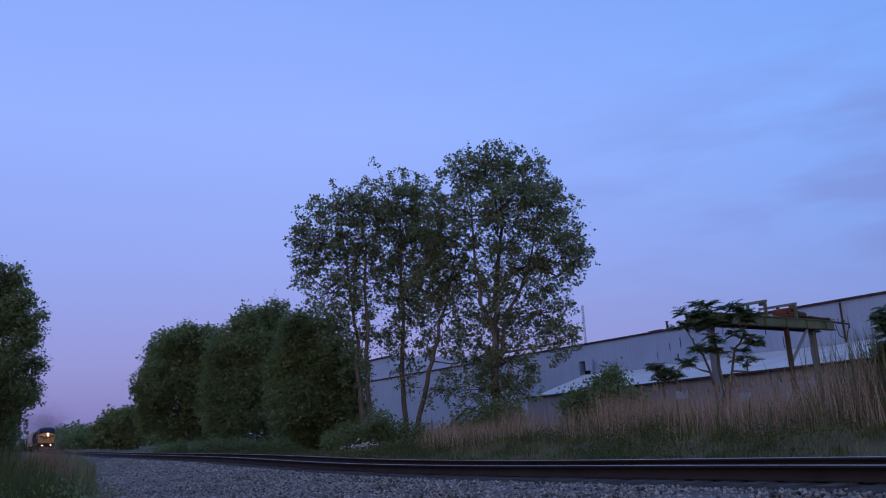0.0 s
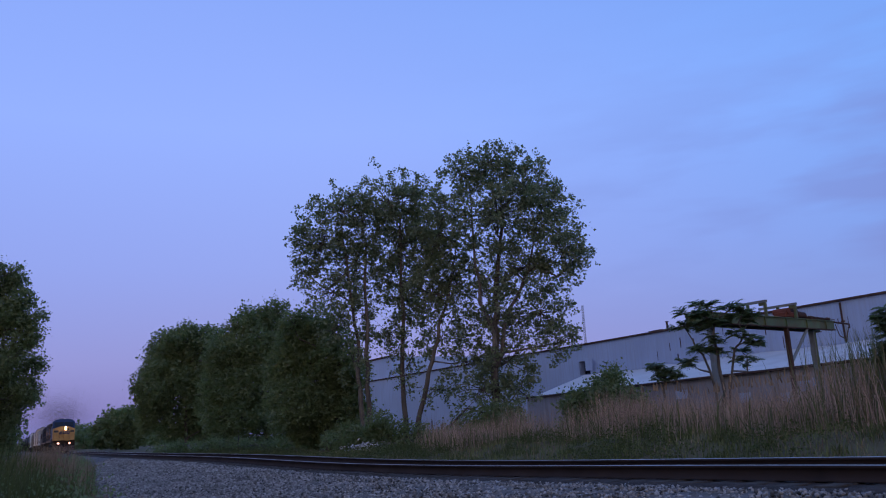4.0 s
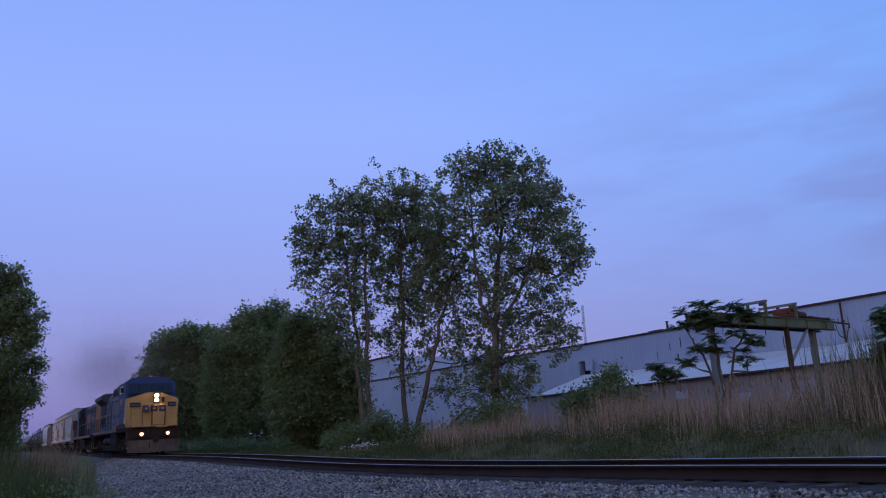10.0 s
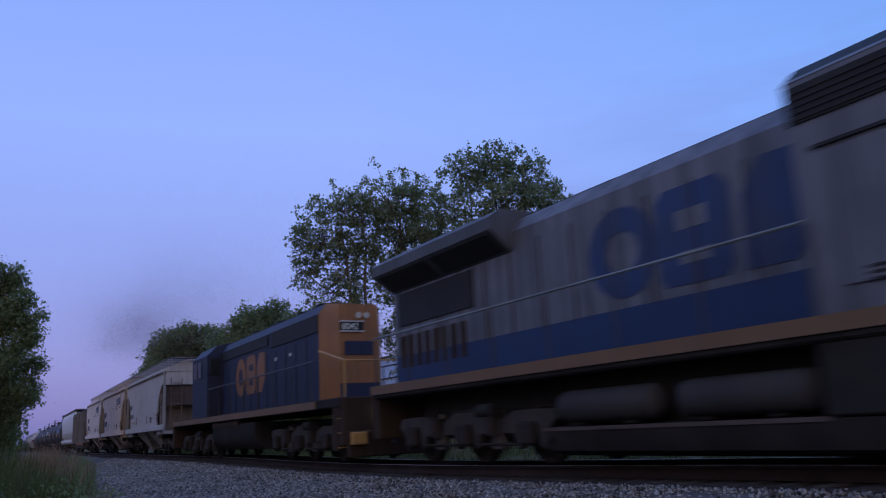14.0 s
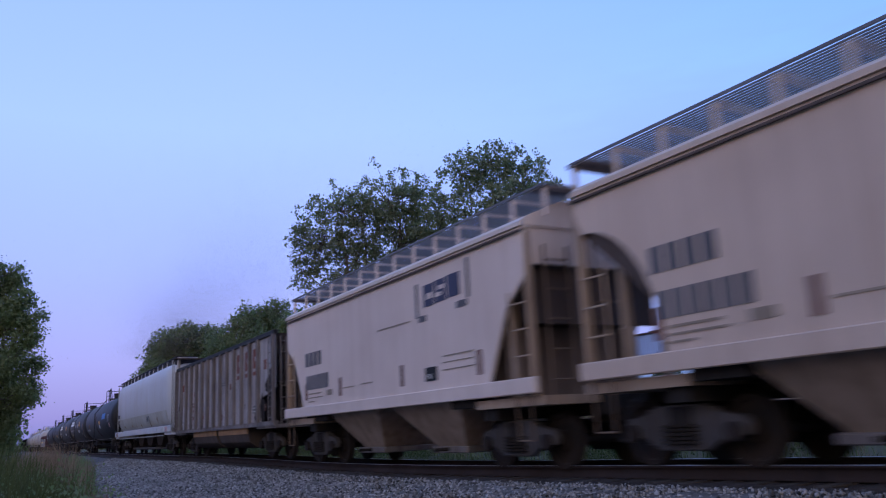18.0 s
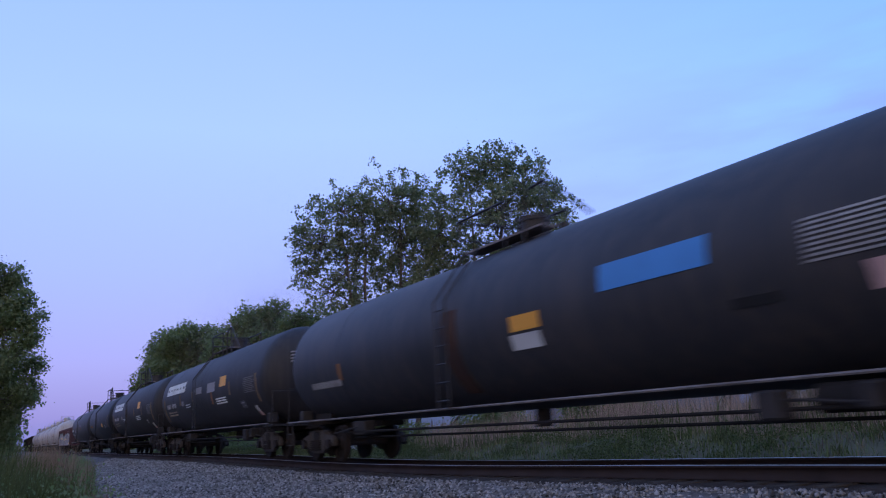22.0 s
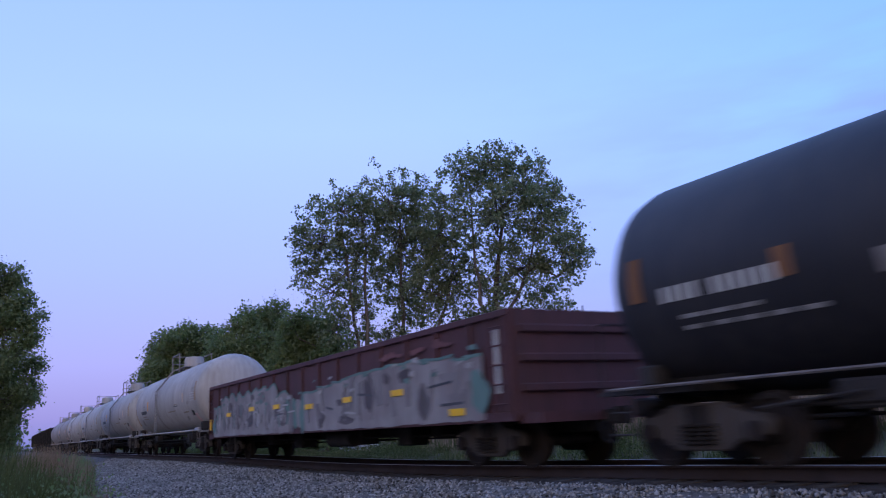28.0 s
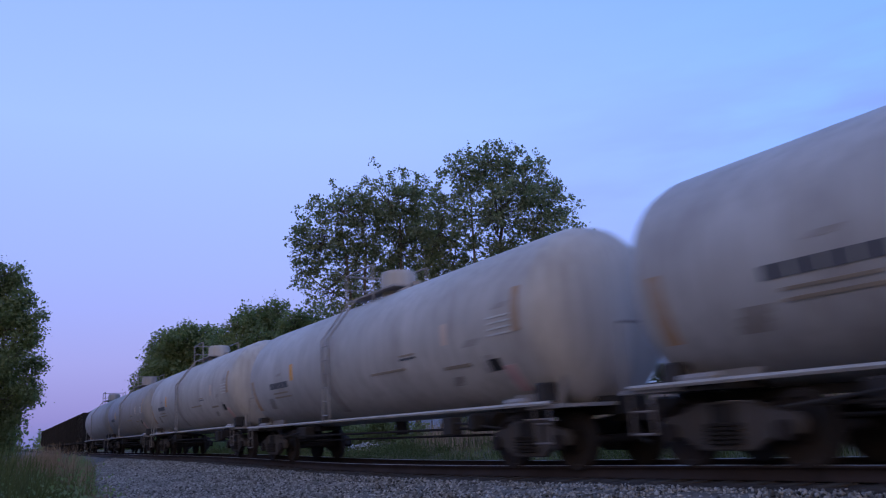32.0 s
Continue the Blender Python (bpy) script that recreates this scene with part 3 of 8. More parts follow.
def make_vegetation():
    rng = np.random.default_rng(11)
    # short grass on the far side of the track
    x, y = scatter(rng, 42000, -95, 6, 2.7, 9.5, 1.5)
    keep = ripple(x, y, 0.55, 3.0) + rng.normal(0, 0.4, len(x)) > -0.55
    x, y = x[keep], y[keep]
    h = rng.uniform(0.10, 0.30, len(x)) * (1 + 0.35 * ripple(x, y, 0.3))
    blades("grass", "short green grass beyond the track", x, y, ground_z(x, y) - 0.02, h, rng.uniform(0.010, 0.024, len(x)), M_grass, 1, 0.6)
    # taller tufts
    cx, cy = scatter(rng, 420, -80, 6, 3.2, 9.5, 1.3)
    x, y = np.repeat(cx, 36) + rng.normal(0, 0.16, 420 * 36), np.repeat(cy, 36) + rng.normal(0, 0.16, 420 * 36)
    blades("grass_tufts", "ragged tufts of taller grass and weeds", x, y, ground_z(x, y) - 0.02, np.repeat(rng.uniform(0.18, 0.42, 420), 36) * rng.uniform(0.6, 1.1, len(x)), rng.uniform(0.012, 0.03, len(x)), M_weed, 12, 0.9)
    # straw-coloured dead grass in patches
    x, y = scatter(rng, 14000, -60, 6, 3.0, 11.0, 1.3)
    keep = ripple(x, y, 0.5, 0.7) > 0.0
    x, y = x[keep], y[keep]
    blades("dead_grass", "patches of pale dead grass", x, y, ground_z(x, y) - 0.02, rng.uniform(0.10, 0.28, len(x)), rng.uniform(0.010, 0.02, len(x)), M_straw, 2, 0.95)
    # tall dry reeds along the berm
    n = 24000
    x = rng.uniform(-46, 4, n)
    d = 7.2 + rng.gamma(2.0, 2.1, n) + 1.2 * np.sin(x * 0.5) + 1.5 * smooth(-24, -40, x)
    y = on_track(x, 0)[1] + d
    dens = smooth(-39, -31, x) * (0.62 + 0.38 * np.sign(ripple(x, y, 0.35, 1.4) + 0.35))
    keep = rng.random(n) < dens
    x, y = x[keep], y[keep]
    h = rng.uniform(0.75, 1.55, len(x)) * (1.0 + 0.14 * ripple(x, y, 0.5)) * (1 + 0.35 * smooth(-17, -11, x)) * (0.62 + 0.38 * smooth(-38, -26, x))
    blades("reeds", "tall dry tan reeds on the bank", x, y, ground_z(x, y) - 0.03, h, rng.uniform(0.007, 0.015, len(x)), M_reed, 3, 0.38, "reeds")
    k = rng.random(len(x)) < 0.32
    x2, y2, h2 = x[k] + rng.normal(0, 0.15, k.sum()), y[k] + rng.normal(0, 0.15, k.sum()), h[k]
    blades("reed_leaves", "dull green leaves among the dry reeds", x2, y2, ground_z(x2, y2) + 0.1, h2 * rng.uniform(0.35, 0.75, len(h2)), rng.uniform(0.02, 0.045, len(h2)), M_reedg, 4, 0.7, "reeds")
    # a taller reed clump close to the right-hand edge of the bank
    n = 1300
    x = rng.normal(-11.5, 1.3, n)
    y = rng.normal(21.6, 0.8, n)
    blades("reed_clump", "tall clump of dark green and tan reeds", x, y, ground_z(x, y) - 0.03, rng.uniform(1.6, 2.9, n), rng.uniform(0.015, 0.04, n), M_reedg, 5, 0.3, "reeds")
    # seed heads of the tallest reeds
    n = 260
    x = rng.uniform(-20, -8, n)
    y = on_track(x, 0)[1] + rng.uniform(9, 14, n)
    blades("reed_plumes", "feathery brown seed heads above the reeds", x, y, ground_z(x, y) + 1.35, rng.uniform(0.2, 0.36, n), rng.uniform(0.03, 0.06, n), M_straw, 6, 0.5, "reeds")
    # weeds and grass on the near side, beside the gravel
    x = -rng.uniform(13, 75, 26000)
    toe = on_track(x, -near_toe(x) - 0.1)[1]
    y = toe - np.abs(rng.normal(0, 2.2, len(x))) + 0.35
    h = rng.uniform(0.15, 0.5, len(x)) * (0.8 + 0.6 * smooth(0.1, 2.2, toe - y)) * (1 + 0.3 * ripple(x, y, 0.6)) * (1 + 1.3 * smooth(-44, -30, x) * smooth(0.2, 1.2, toe - y))
    blades("verge_weeds", "dark green weeds at the edge of the gravel", x, y, ground_z(x, y) - 0.02, h, rng.uniform(0.012, 0.035, len(x)), M_weed, 7, 0.7, "weeds")
    n = 6000
    x = -rng.uniform(12, 62, n)
    y = on_track(x, -near_toe(x) - 0.2)[1] - np.abs(rng.normal(0, 1.6, n)) + 0.3
    blades("dry_weeds", "brown dry weed stalks beside the gravel", x, y, ground_z(x, y) - 0.02, rng.uniform(0.25, 0.85, n), rng.uniform(0.01, 0.026, n), M_straw, 8, 0.7, "weeds")
    # a tall brown clump and taller green weeds where the verge meets the skyline
    n = 2400
    x, y = rng.normal(-28.5, 2.6, n), 2.75 - np.abs(rng.normal(0, 0.55, n))
    blades("tall_dry_weeds", "tall brown clump of dry weeds beside the gravel", x, y, ground_z(x, y) - 0.02, rng.uniform(0.7, 1.75, n), rng.uniform(0.008, 0.02, n), M_straw, 9, 0.45, "weeds")
    n = 5200
    x = -rng.uniform(15, 36, n)
    y = on_track(x, -near_toe(x) - 0.55)[1] - np.abs(rng.normal(0, 1.6, n))
    blades("tall_verge_weeds", "ragged green weeds on the near verge", x, y, ground_z(x, y) - 0.02, rng.uniform(0.4, 1.25, n) * (0.75 + 0.35 * ripple(x, y, 0.7, 4.0)), rng.uniform(0.012, 0.03, n), M_weed, 10, 0.6, "weeds")


make_vegetation()


# ---- trees ----
RIGHT = Vector((0.5196, 0.8544, 0.0))
AWAY = Vector((-0.8544, 0.5196, 0.0))


def tube_rows(verts, faces, a, b, ra, rb, n=6):
    p, q = frame_of(b - a)
    k = len(verts)
    for c, r in ((a, ra), (b, rb)):
        for i in range(n):
            t = i * math.tau / n
            verts.append(c + (p * math.cos(t) + q * math.sin(t)) * r)
    for i in range(n):
        faces.append((k + i, k + (i + 1) % n, k + n + (i + 1) % n, k + n + i))


def leaf_cloud(rng, centres, per, spread, size):
    """Small folded leaves, several round each centre."""
    n = len(centres) * per
    c = np.repeat(centres, per, 0) + rng.normal(0, spread, (n, 3)) * np.array([1, 1, 0.85])
    a = rng.normal(size=(n, 3))
    a[:, 2] = a[:, 2] * 0.6 - 0.25
    a /= np.linalg.norm(a, axis=1, keepdims=True)
    b = np.cross(a, rng.normal(size=(n, 3)))
    b /= np.linalg.norm(b, axis=1, keepdims=True)
    up = np.cross(a, b)
    s = (size * rng.uniform(0.6, 1.35, n))[:, None]
    root, tip = c - a * s * 0.5, c + a * s * 0.6
    l, r = c + b * s * 0.42 + up * s * 0.12, c - b * s * 0.42 + up * s * 0.12
    v = np.stack([root, l, tip, r], 1).reshape(-1, 3)
    k = np.arange(n)[:, None] * 4
    f = np.concatenate([k + np.array([[0, 1, 2]]), k + np.array([[0, 2, 3]])])
    return v, f


def fronds(rng, tips, per, length):
    """Compound leaves that spread from each twig's end and droop: a stalk with pairs of narrow leaflets."""
    v, f = [], []
    for c in tips:
        for i in range(per):
            az, ln = rng.uniform(0, math.tau), length * rng.uniform(0.7, 1.25)
            out = np.array([math.cos(az), math.sin(az), 0.0])
            side = np.array([-out[1], out[0], 0.0])
            lift = rng.uniform(0.2, 1.2)
            for k in range(1, 8):
                t = k / 7
                p = c + out * ln * t + np.array([0, 0, ln * (lift * t - 0.65 * t * t)])
                w = length * 0.42 * (1 - 0.5 * abs(t - 0.45))
                for sg in ((-1, 1) if k < 7 else (0,)):
                    a = side * sg * w + out * w * (0.45 if sg else 1.0) - np.array([0, 0, w * 0.45])
                    b = np.cross(a, np.array([0.2, 0.1, 1.0]))
                    b *= w * 0.26 / max(np.linalg.norm(b), 1e-6)
                    n = len(v)
                    v += [p, p + a * 0.45 + b, p + a, p + a * 0.45 - b]
                    f += [(n, n + 1, n + 2), (n, n + 2, n + 3)]
    return np.array(v), np.array(f)


def make_low_weeds():
    """Mottled low weeds on both verges."""
    rng = np.random.default_rng(31)
    s, d = 6 - 80 * rng.random(5200) ** 1.3, rng.uniform(3.1, 9.0, 5200)
    x, y, _ = on_track(s, d)
    keep = ripple(x, y, 0.45, 2.1) + rng.normal(0, 0.3, len(x)) > 0.25
    x, y = x[keep], y[keep]
    p = np.stack([x, y, ground_z(x, y) + rng.uniform(0.05, 0.3, len(x))], -1)
    v, f = leaf_cloud(rng, p, 22, 0.13, 0.055)
    tagged(new("low_weeds", mesh_np("low_weeds", v, f, M_weed)), "mottled low green weeds beyond the track", "weeds", kind="stuff")
    x = -rng.uniform(12, 70, 1500)
    y = on_track(x, -near_toe(x) - 0.2)[1] - np.abs(rng.normal(0, 1.8, len(x))) + rng.normal(0, 0.3, len(x))
    p = np.stack([x, y, ground_z(x, y) + rng.uniform(0.05, 0.75, len(x))], -1)
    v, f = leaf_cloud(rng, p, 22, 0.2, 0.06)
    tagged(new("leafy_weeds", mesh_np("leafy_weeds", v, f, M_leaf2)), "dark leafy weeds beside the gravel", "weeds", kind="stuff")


make_low_weeds()


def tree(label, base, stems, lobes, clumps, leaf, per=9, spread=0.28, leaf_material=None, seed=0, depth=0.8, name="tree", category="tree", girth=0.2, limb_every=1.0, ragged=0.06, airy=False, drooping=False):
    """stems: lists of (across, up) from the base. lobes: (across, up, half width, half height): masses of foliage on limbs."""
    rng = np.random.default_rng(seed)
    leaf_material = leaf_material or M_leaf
    base = Vector(base)
    t = thing(name, label, category)
    t.location = base
    verts, faces, nodes = [], [], []
    for si, st in enumerate(stems):
        thick = girth if si == 0 or len(stems) == 2 else girth * 0.45
        off = rng.uniform(-0.3, 0.3)
        pts = [RIGHT * (u + rng.normal(0, 0.05)) + AWAY * (off + 0.1 * i * rng.uniform(-1, 1)) + Vector((0, 0, w)) for i, (u, w) in enumerate(st)]
        total = len(pts) - 1
        for i in range(total):
            for j in range(4):
                f0, f1 = (i + j / 4) / total, (i + (j + 1) / 4) / total
                a = nodes[-1] if j or i else pts[0]
                b = pts[i].lerp(pts[i + 1], (j + 1) / 4) + Vector(rng.normal(0, 0.035, 3)) * (1 + girth * 4)
                tube_rows(verts, faces, a, b, thick * (1 - f0) ** 0.8 + 0.03, thick * (1 - f1) ** 0.8 + 0.03, 8)
                nodes.append(b)
    centres = []
    lobes = [l if len(l) == 5 else (*l, 1.0) for l in lobes]
    area = sum(l[2] * l[3] * l[4] for l in lobes)
    for u, w, ru, rw, dense in lobes:
        c = RIGHT * u + AWAY * rng.uniform(-0.5, 0.5) * ru + Vector((0, 0, w))
        low = [p for p in nodes if p.z < w + 0.3 * rw] or nodes
        src = min(low, key=lambda p: (p - c).length + 0.5 * abs(p.z - (w - ru)))
        if (src - c).length > 0.3:
            bow = (src + c) / 2 + Vector(rng.normal(0, 0.18, 3)) * (src - c).length - Vector((0, 0, 0.08 * (src - c).length))
            r0 = min(0.10, 0.03 + 0.014 * (src - c).length)
            tube_rows(verts, faces, src, bow, r0, r0 * 0.7, 6)
            tube_rows(verts, faces, bow, c, r0 * 0.7, 0.02, 6)
        n = max(4, int(clumps * ru * rw * dense / area))
        # twigs first, then several clumps of leaves round the end of each
        bunch = 1 if drooping else 6
        k = max(3, n // bunch)
        d = rng.normal(size=(k, 3))
        d /= np.linalg.norm(d, axis=1, keepdims=True)
        d *= (rng.random(k) ** 0.36 * np.where(rng.random(k) < ragged, rng.uniform(1.08, 1.3, k), 1.0))[:, None]
        twig = np.array(c)[None] + np.outer(d[:, 0] * ru, np.array(RIGHT)) + np.outer(d[:, 1] * ru * depth, np.array(AWAY)) + np.outer(d[:, 2] * rw, (0, 0, 1))
        loc = np.repeat(twig, bunch, 0)
        wide = 0.20 if airy else 0.10 + 0.13 * min(ru, rw, 3.0)
        loc = loc + rng.normal(0, 0.0 if drooping else wide, loc.shape)
        for p in twig[:: max(1, int(2 / limb_every))]:
            q = Vector(p)
            m = c.lerp(q, 0.5) + Vector(rng.normal(0, 0.08, 3)) * ru
            tube_rows(verts, faces, c, m, 0.024, 0.016, 4)
            tube_rows(verts, faces, m, q, 0.016, 0.007, 4)
        centres.append(loc)
    part("trunk", mesh_np("trunk", [tuple(v) for v in verts], faces, M_bark, True), None, t, "grey-brown bark, bare lower limbs")
    tufts = np.concatenate(centres)
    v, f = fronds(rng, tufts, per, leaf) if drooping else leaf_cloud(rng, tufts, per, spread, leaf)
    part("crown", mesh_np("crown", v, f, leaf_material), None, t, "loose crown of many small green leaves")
    return t


tree('slender cottonwood with twin trunks and airy green crown', (-47.04, 22.17, -0.50), [[(-0.18, 0.0), (-0.22, 3.78), (-0.49, 7.08), (-0.93, 11.63), (-1.4, 15.55)], [(0.25, 0.0), (0.27, 5.21), (0.3, 8.53), (0.26, 13.49), (0.17, 16.66)]],
     [(-2.51, 13.57, 2.13, 2.73, 1), (-1.21, 15.62, 2.22, 1.91, 1), (-0.42, 12.29, 2.49, 2.64, 1), (-1.83, 10.15, 2.02, 1.65, 0.9), (0.3, 14.67, 1.75, 2.21, 1), (-3.94, 11.79, 0.9, 1.13, 0.8), (-3.72, 14.3, 0.99, 0.99, 0.8), (-1.58, 7.96, 1.71, 1.26, 0.7), (0.11, 8.54, 1.49, 1.86, 0.6), (-0.72, 5.62, 1.62, 1.69, 0.35)],
     2700, 0.165, seed=1, girth=0.15, per=6, spread=0.12, airy=True, ragged=0.15)
tree('ivy-clad cottonwood with a dense green crown', (-46.79, 24.89, -0.50), [[(0.15, 0.0), (0.03, 3.7), (0.08, 8.57), (0.12, 13.25), (0.44, 17.27)]],
     [(-0.47, 16.3, 2.51, 2.27, 1), (1.32, 16.81, 1.96, 1.81, 1), (-0.0, 13.25, 2.25, 3.1, 1.2), (0.14, 10.11, 1.91, 2.29, 1.1), (-0.8, 7.47, 1.66, 1.89, 0.7), (0.44, 5.53, 1.5, 1.88, 0.5), (1.58, 13.97, 1.79, 2.72, 1)],
     3000, 0.165, seed=2, girth=0.17, per=6, spread=0.12, airy=True, ragged=0.15)
tree('leaning cottonwood with bare lower trunk', (-44.52, 24.88, -0.50), [[(-0.46, 0.0), (0.38, 3.88), (1.24, 6.71), (2.13, 9.61), (2.68, 12.99)]],
     [(1.58, 13.43, 1.87, 2.99, 1), (1.02, 9.67, 2.06, 1.91, 0.9), (2.56, 10.71, 1.78, 2.29, 1), (1.42, 6.7, 1.96, 1.6, 0.6), (2.79, 5.18, 1.59, 1.81, 0.55), (0.9, 3.5, 1.58, 1.29, 0.4)],
     2100, 0.165, seed=3, girth=0.15, per=6, spread=0.12, airy=True, ragged=0.15)
tree('tall broad cottonwood with heavy green crown', (-40.37, 27.78, -0.50), [[(-0.21, 0.0), (-0.01, 2.88), (0.22, 6.3), (0.53, 9.83), (1.13, 13.46), (1.03, 17.24)], [(0.12, 4.6), (1.3, 8.2), (2.6, 10.4), (3.3, 13.6)], [(0.2, 5.8), (-0.45, 8.6), (-0.95, 11.8), (-0.8, 16.0)]],
     [(-1.2, 17.2, 1.7, 2.0, 1), (0.62, 17.65, 1.91, 1.54, 1), (2.62, 16.46, 2.19, 1.97, 1), (0.81, 14.03, 3.46, 2.67, 1.1), (4.0, 14.5, 2.0, 2.4, 1), (4.75, 11.5, 2.0, 2.3, 1), (1.83, 10.66, 3.27, 2.2, 1), (3.21, 7.9, 2.32, 1.69, 0.9), (0.02, 7.54, 2.74, 1.96, 0.9), (4.1, 5.9, 1.5, 1.3, 0.9), (0.89, 4.88, 2.22, 1.66, 0.8), (-0.77, 3.26, 2.06, 1.51, 0.7), (1.46, 3.14, 1.58, 1.24, 0.7), (6.2, 11.7, 0.57, 0.5, 1)],
     6200, 0.165, seed=4, girth=0.26, per=6, spread=0.12, airy=True, ragged=0.15)
tree('low leafy shrub under the cottonwoods', (-40.68, 23.54, -0.50), [[(-0.01, 0.0), (-0.12, 1.56)], [(0.16, 0.0), (0.52, 1.36)]],
     [(-2.9, 1.25, 1.0, 0.8), (-1.5, 0.7, 1.2, 0.55), (0.2, 0.55, 1.1, 0.5), (1.9, 0.9, 1.0, 0.75), (-4.2, 0.6, 1.2, 0.5), (3.2, 1.2, 1.0, 1.1), (4.4, 1.4, 0.9, 0.9), (-5.4, 0.8, 1.1, 0.6), (2.9, 0.5, 1.3, 0.5)],
     1500, 0.14, seed=5, leaf_material=M_leaf2, girth=0.06, name='shrub', category='shrub', spread=0.22, per=12, ragged=0.12)
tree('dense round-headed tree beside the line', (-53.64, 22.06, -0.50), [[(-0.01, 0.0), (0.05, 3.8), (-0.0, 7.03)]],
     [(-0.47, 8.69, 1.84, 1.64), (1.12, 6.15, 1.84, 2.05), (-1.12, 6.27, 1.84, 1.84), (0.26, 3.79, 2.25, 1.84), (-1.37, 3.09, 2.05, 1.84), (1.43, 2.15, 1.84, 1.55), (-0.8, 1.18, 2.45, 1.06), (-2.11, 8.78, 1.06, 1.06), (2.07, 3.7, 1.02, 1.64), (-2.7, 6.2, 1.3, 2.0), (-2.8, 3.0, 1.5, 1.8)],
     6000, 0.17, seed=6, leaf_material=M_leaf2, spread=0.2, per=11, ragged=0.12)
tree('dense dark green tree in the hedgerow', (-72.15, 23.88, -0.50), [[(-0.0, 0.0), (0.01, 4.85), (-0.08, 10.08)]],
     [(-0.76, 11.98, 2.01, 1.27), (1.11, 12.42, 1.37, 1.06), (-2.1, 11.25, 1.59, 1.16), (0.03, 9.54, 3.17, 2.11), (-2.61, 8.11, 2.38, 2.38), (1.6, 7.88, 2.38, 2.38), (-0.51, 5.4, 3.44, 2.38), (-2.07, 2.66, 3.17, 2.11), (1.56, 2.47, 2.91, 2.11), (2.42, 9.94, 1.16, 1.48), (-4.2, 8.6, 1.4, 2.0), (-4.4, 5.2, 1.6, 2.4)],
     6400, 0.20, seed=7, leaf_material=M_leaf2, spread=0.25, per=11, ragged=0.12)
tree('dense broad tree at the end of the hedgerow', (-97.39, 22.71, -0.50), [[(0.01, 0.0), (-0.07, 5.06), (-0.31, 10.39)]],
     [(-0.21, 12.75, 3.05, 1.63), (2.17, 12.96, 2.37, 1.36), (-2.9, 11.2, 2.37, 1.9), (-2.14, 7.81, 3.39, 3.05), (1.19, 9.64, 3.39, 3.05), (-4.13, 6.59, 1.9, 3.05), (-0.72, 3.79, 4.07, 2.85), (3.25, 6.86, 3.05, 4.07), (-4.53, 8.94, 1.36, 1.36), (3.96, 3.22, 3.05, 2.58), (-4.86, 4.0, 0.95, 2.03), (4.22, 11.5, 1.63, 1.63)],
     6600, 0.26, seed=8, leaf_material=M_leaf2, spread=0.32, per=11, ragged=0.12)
tree('low bushes along the foot of the hedgerow', (-65.22, 19.24, -0.50), [[(0.0, 0.0), (-0.0, 1.4)]],
     [(-1.84, 0.55, 2.35, 0.45), (1.37, 0.5, 2.82, 0.42), (4.58, 0.5, 2.35, 0.4), (-5.5, 0.6, 1.88, 0.4)],
     900, 0.14, seed=9, leaf_material=M_leaf2, girth=0.06, name='shrub', category='shrub', spread=0.25)
tree('distant bush beside the curve of the line', (-168.03, 25.82, -0.50), [[(0.03, 0.0), (-0.14, 5.06)]],
     [(-1.25, 5.11, 2.47, 2.02), (2.05, 5.48, 2.69, 2.69), (0.5, 2.66, 4.48, 2.02), (-2.81, 3.05, 1.57, 1.79), (3.79, 2.71, 1.79, 2.69)],
     1100, 0.60, seed=10, leaf_material=M_leaf2, girth=0.15, name='shrub', category='shrub', spread=0.5)
tree('dark leafy tree overhanging the verge', (-58.00, 0.46, -0.80), [[(0.01, 0.0), (-0.04, 3.55), (0.06, 7.73), (0.33, 11.33)], [(0.18, 0.0), (0.68, 4.19), (1.54, 6.94), (1.88, 9.79)]],
     [(0.85, 11.67, 1.14, 1.0), (1.99, 11.98, 0.71, 0.57), (2.88, 10.64, 0.78, 0.78), (1.7, 9.8, 1.42, 1.28), (2.86, 8.65, 0.92, 1.0), (3.81, 8.24, 0.36, 0.43), (3.69, 6.83, 0.57, 0.57), (2.26, 6.9, 1.42, 1.42), (3.26, 5.1, 0.92, 0.85), (1.72, 4.49, 1.6, 1.42), (-0.47, 9.91, 1.78, 2.13), (-0.13, 5.63, 2.13, 2.13), (3.58, 9.7, 0.36, 0.43), (0.0, 2.6, 2.0, 2.2), (1.2, 2.4, 1.4, 1.6), (-0.33, 12.84, 1.42, 1.07), (2.23, 12.7, 0.36, 0.36), (1.29, 12.68, 0.5, 0.43)],
     4600, 0.15, seed=11, leaf_material=M_leaf2, spread=0.2, per=13, ragged=0.14)
tree('thin-stemmed sumac tree with tufted leaves', (-21.95, 25.97, -0.10), [[(-0.16, 0.0), (0.03, 1.88), (0.09, 3.23), (0.11, 4.84)], [(0.07, 0.0), (-0.49, 3.15), (-0.88, 3.74)], [(0.11, 0.0), (0.77, 3.19), (1.27, 3.85)]],
     [(-0.82, 4.78, 0.55, 0.46), (-0.18, 5.09, 0.51, 0.32), (0.95, 4.91, 0.51, 0.32), (1.32, 4.73, 0.32, 0.28), (-1.15, 4.33, 0.37, 0.28), (-0.12, 4.27, 0.6, 0.41), (-0.82, 3.28, 0.46, 0.32), (-1.22, 2.85, 0.23, 0.23), (1.29, 3.62, 0.6, 0.51), (1.31, 2.94, 0.46, 0.46), (0.0, 3.46, 0.55, 0.46), (0.46, 4.36, 0.55, 0.41), (1.62, 4.41, 0.28, 0.28)],
     74, 0.36, seed=12, leaf_material=M_leaf3, girth=0.06, spread=0.17, name='small_tree', per=11, drooping=True)
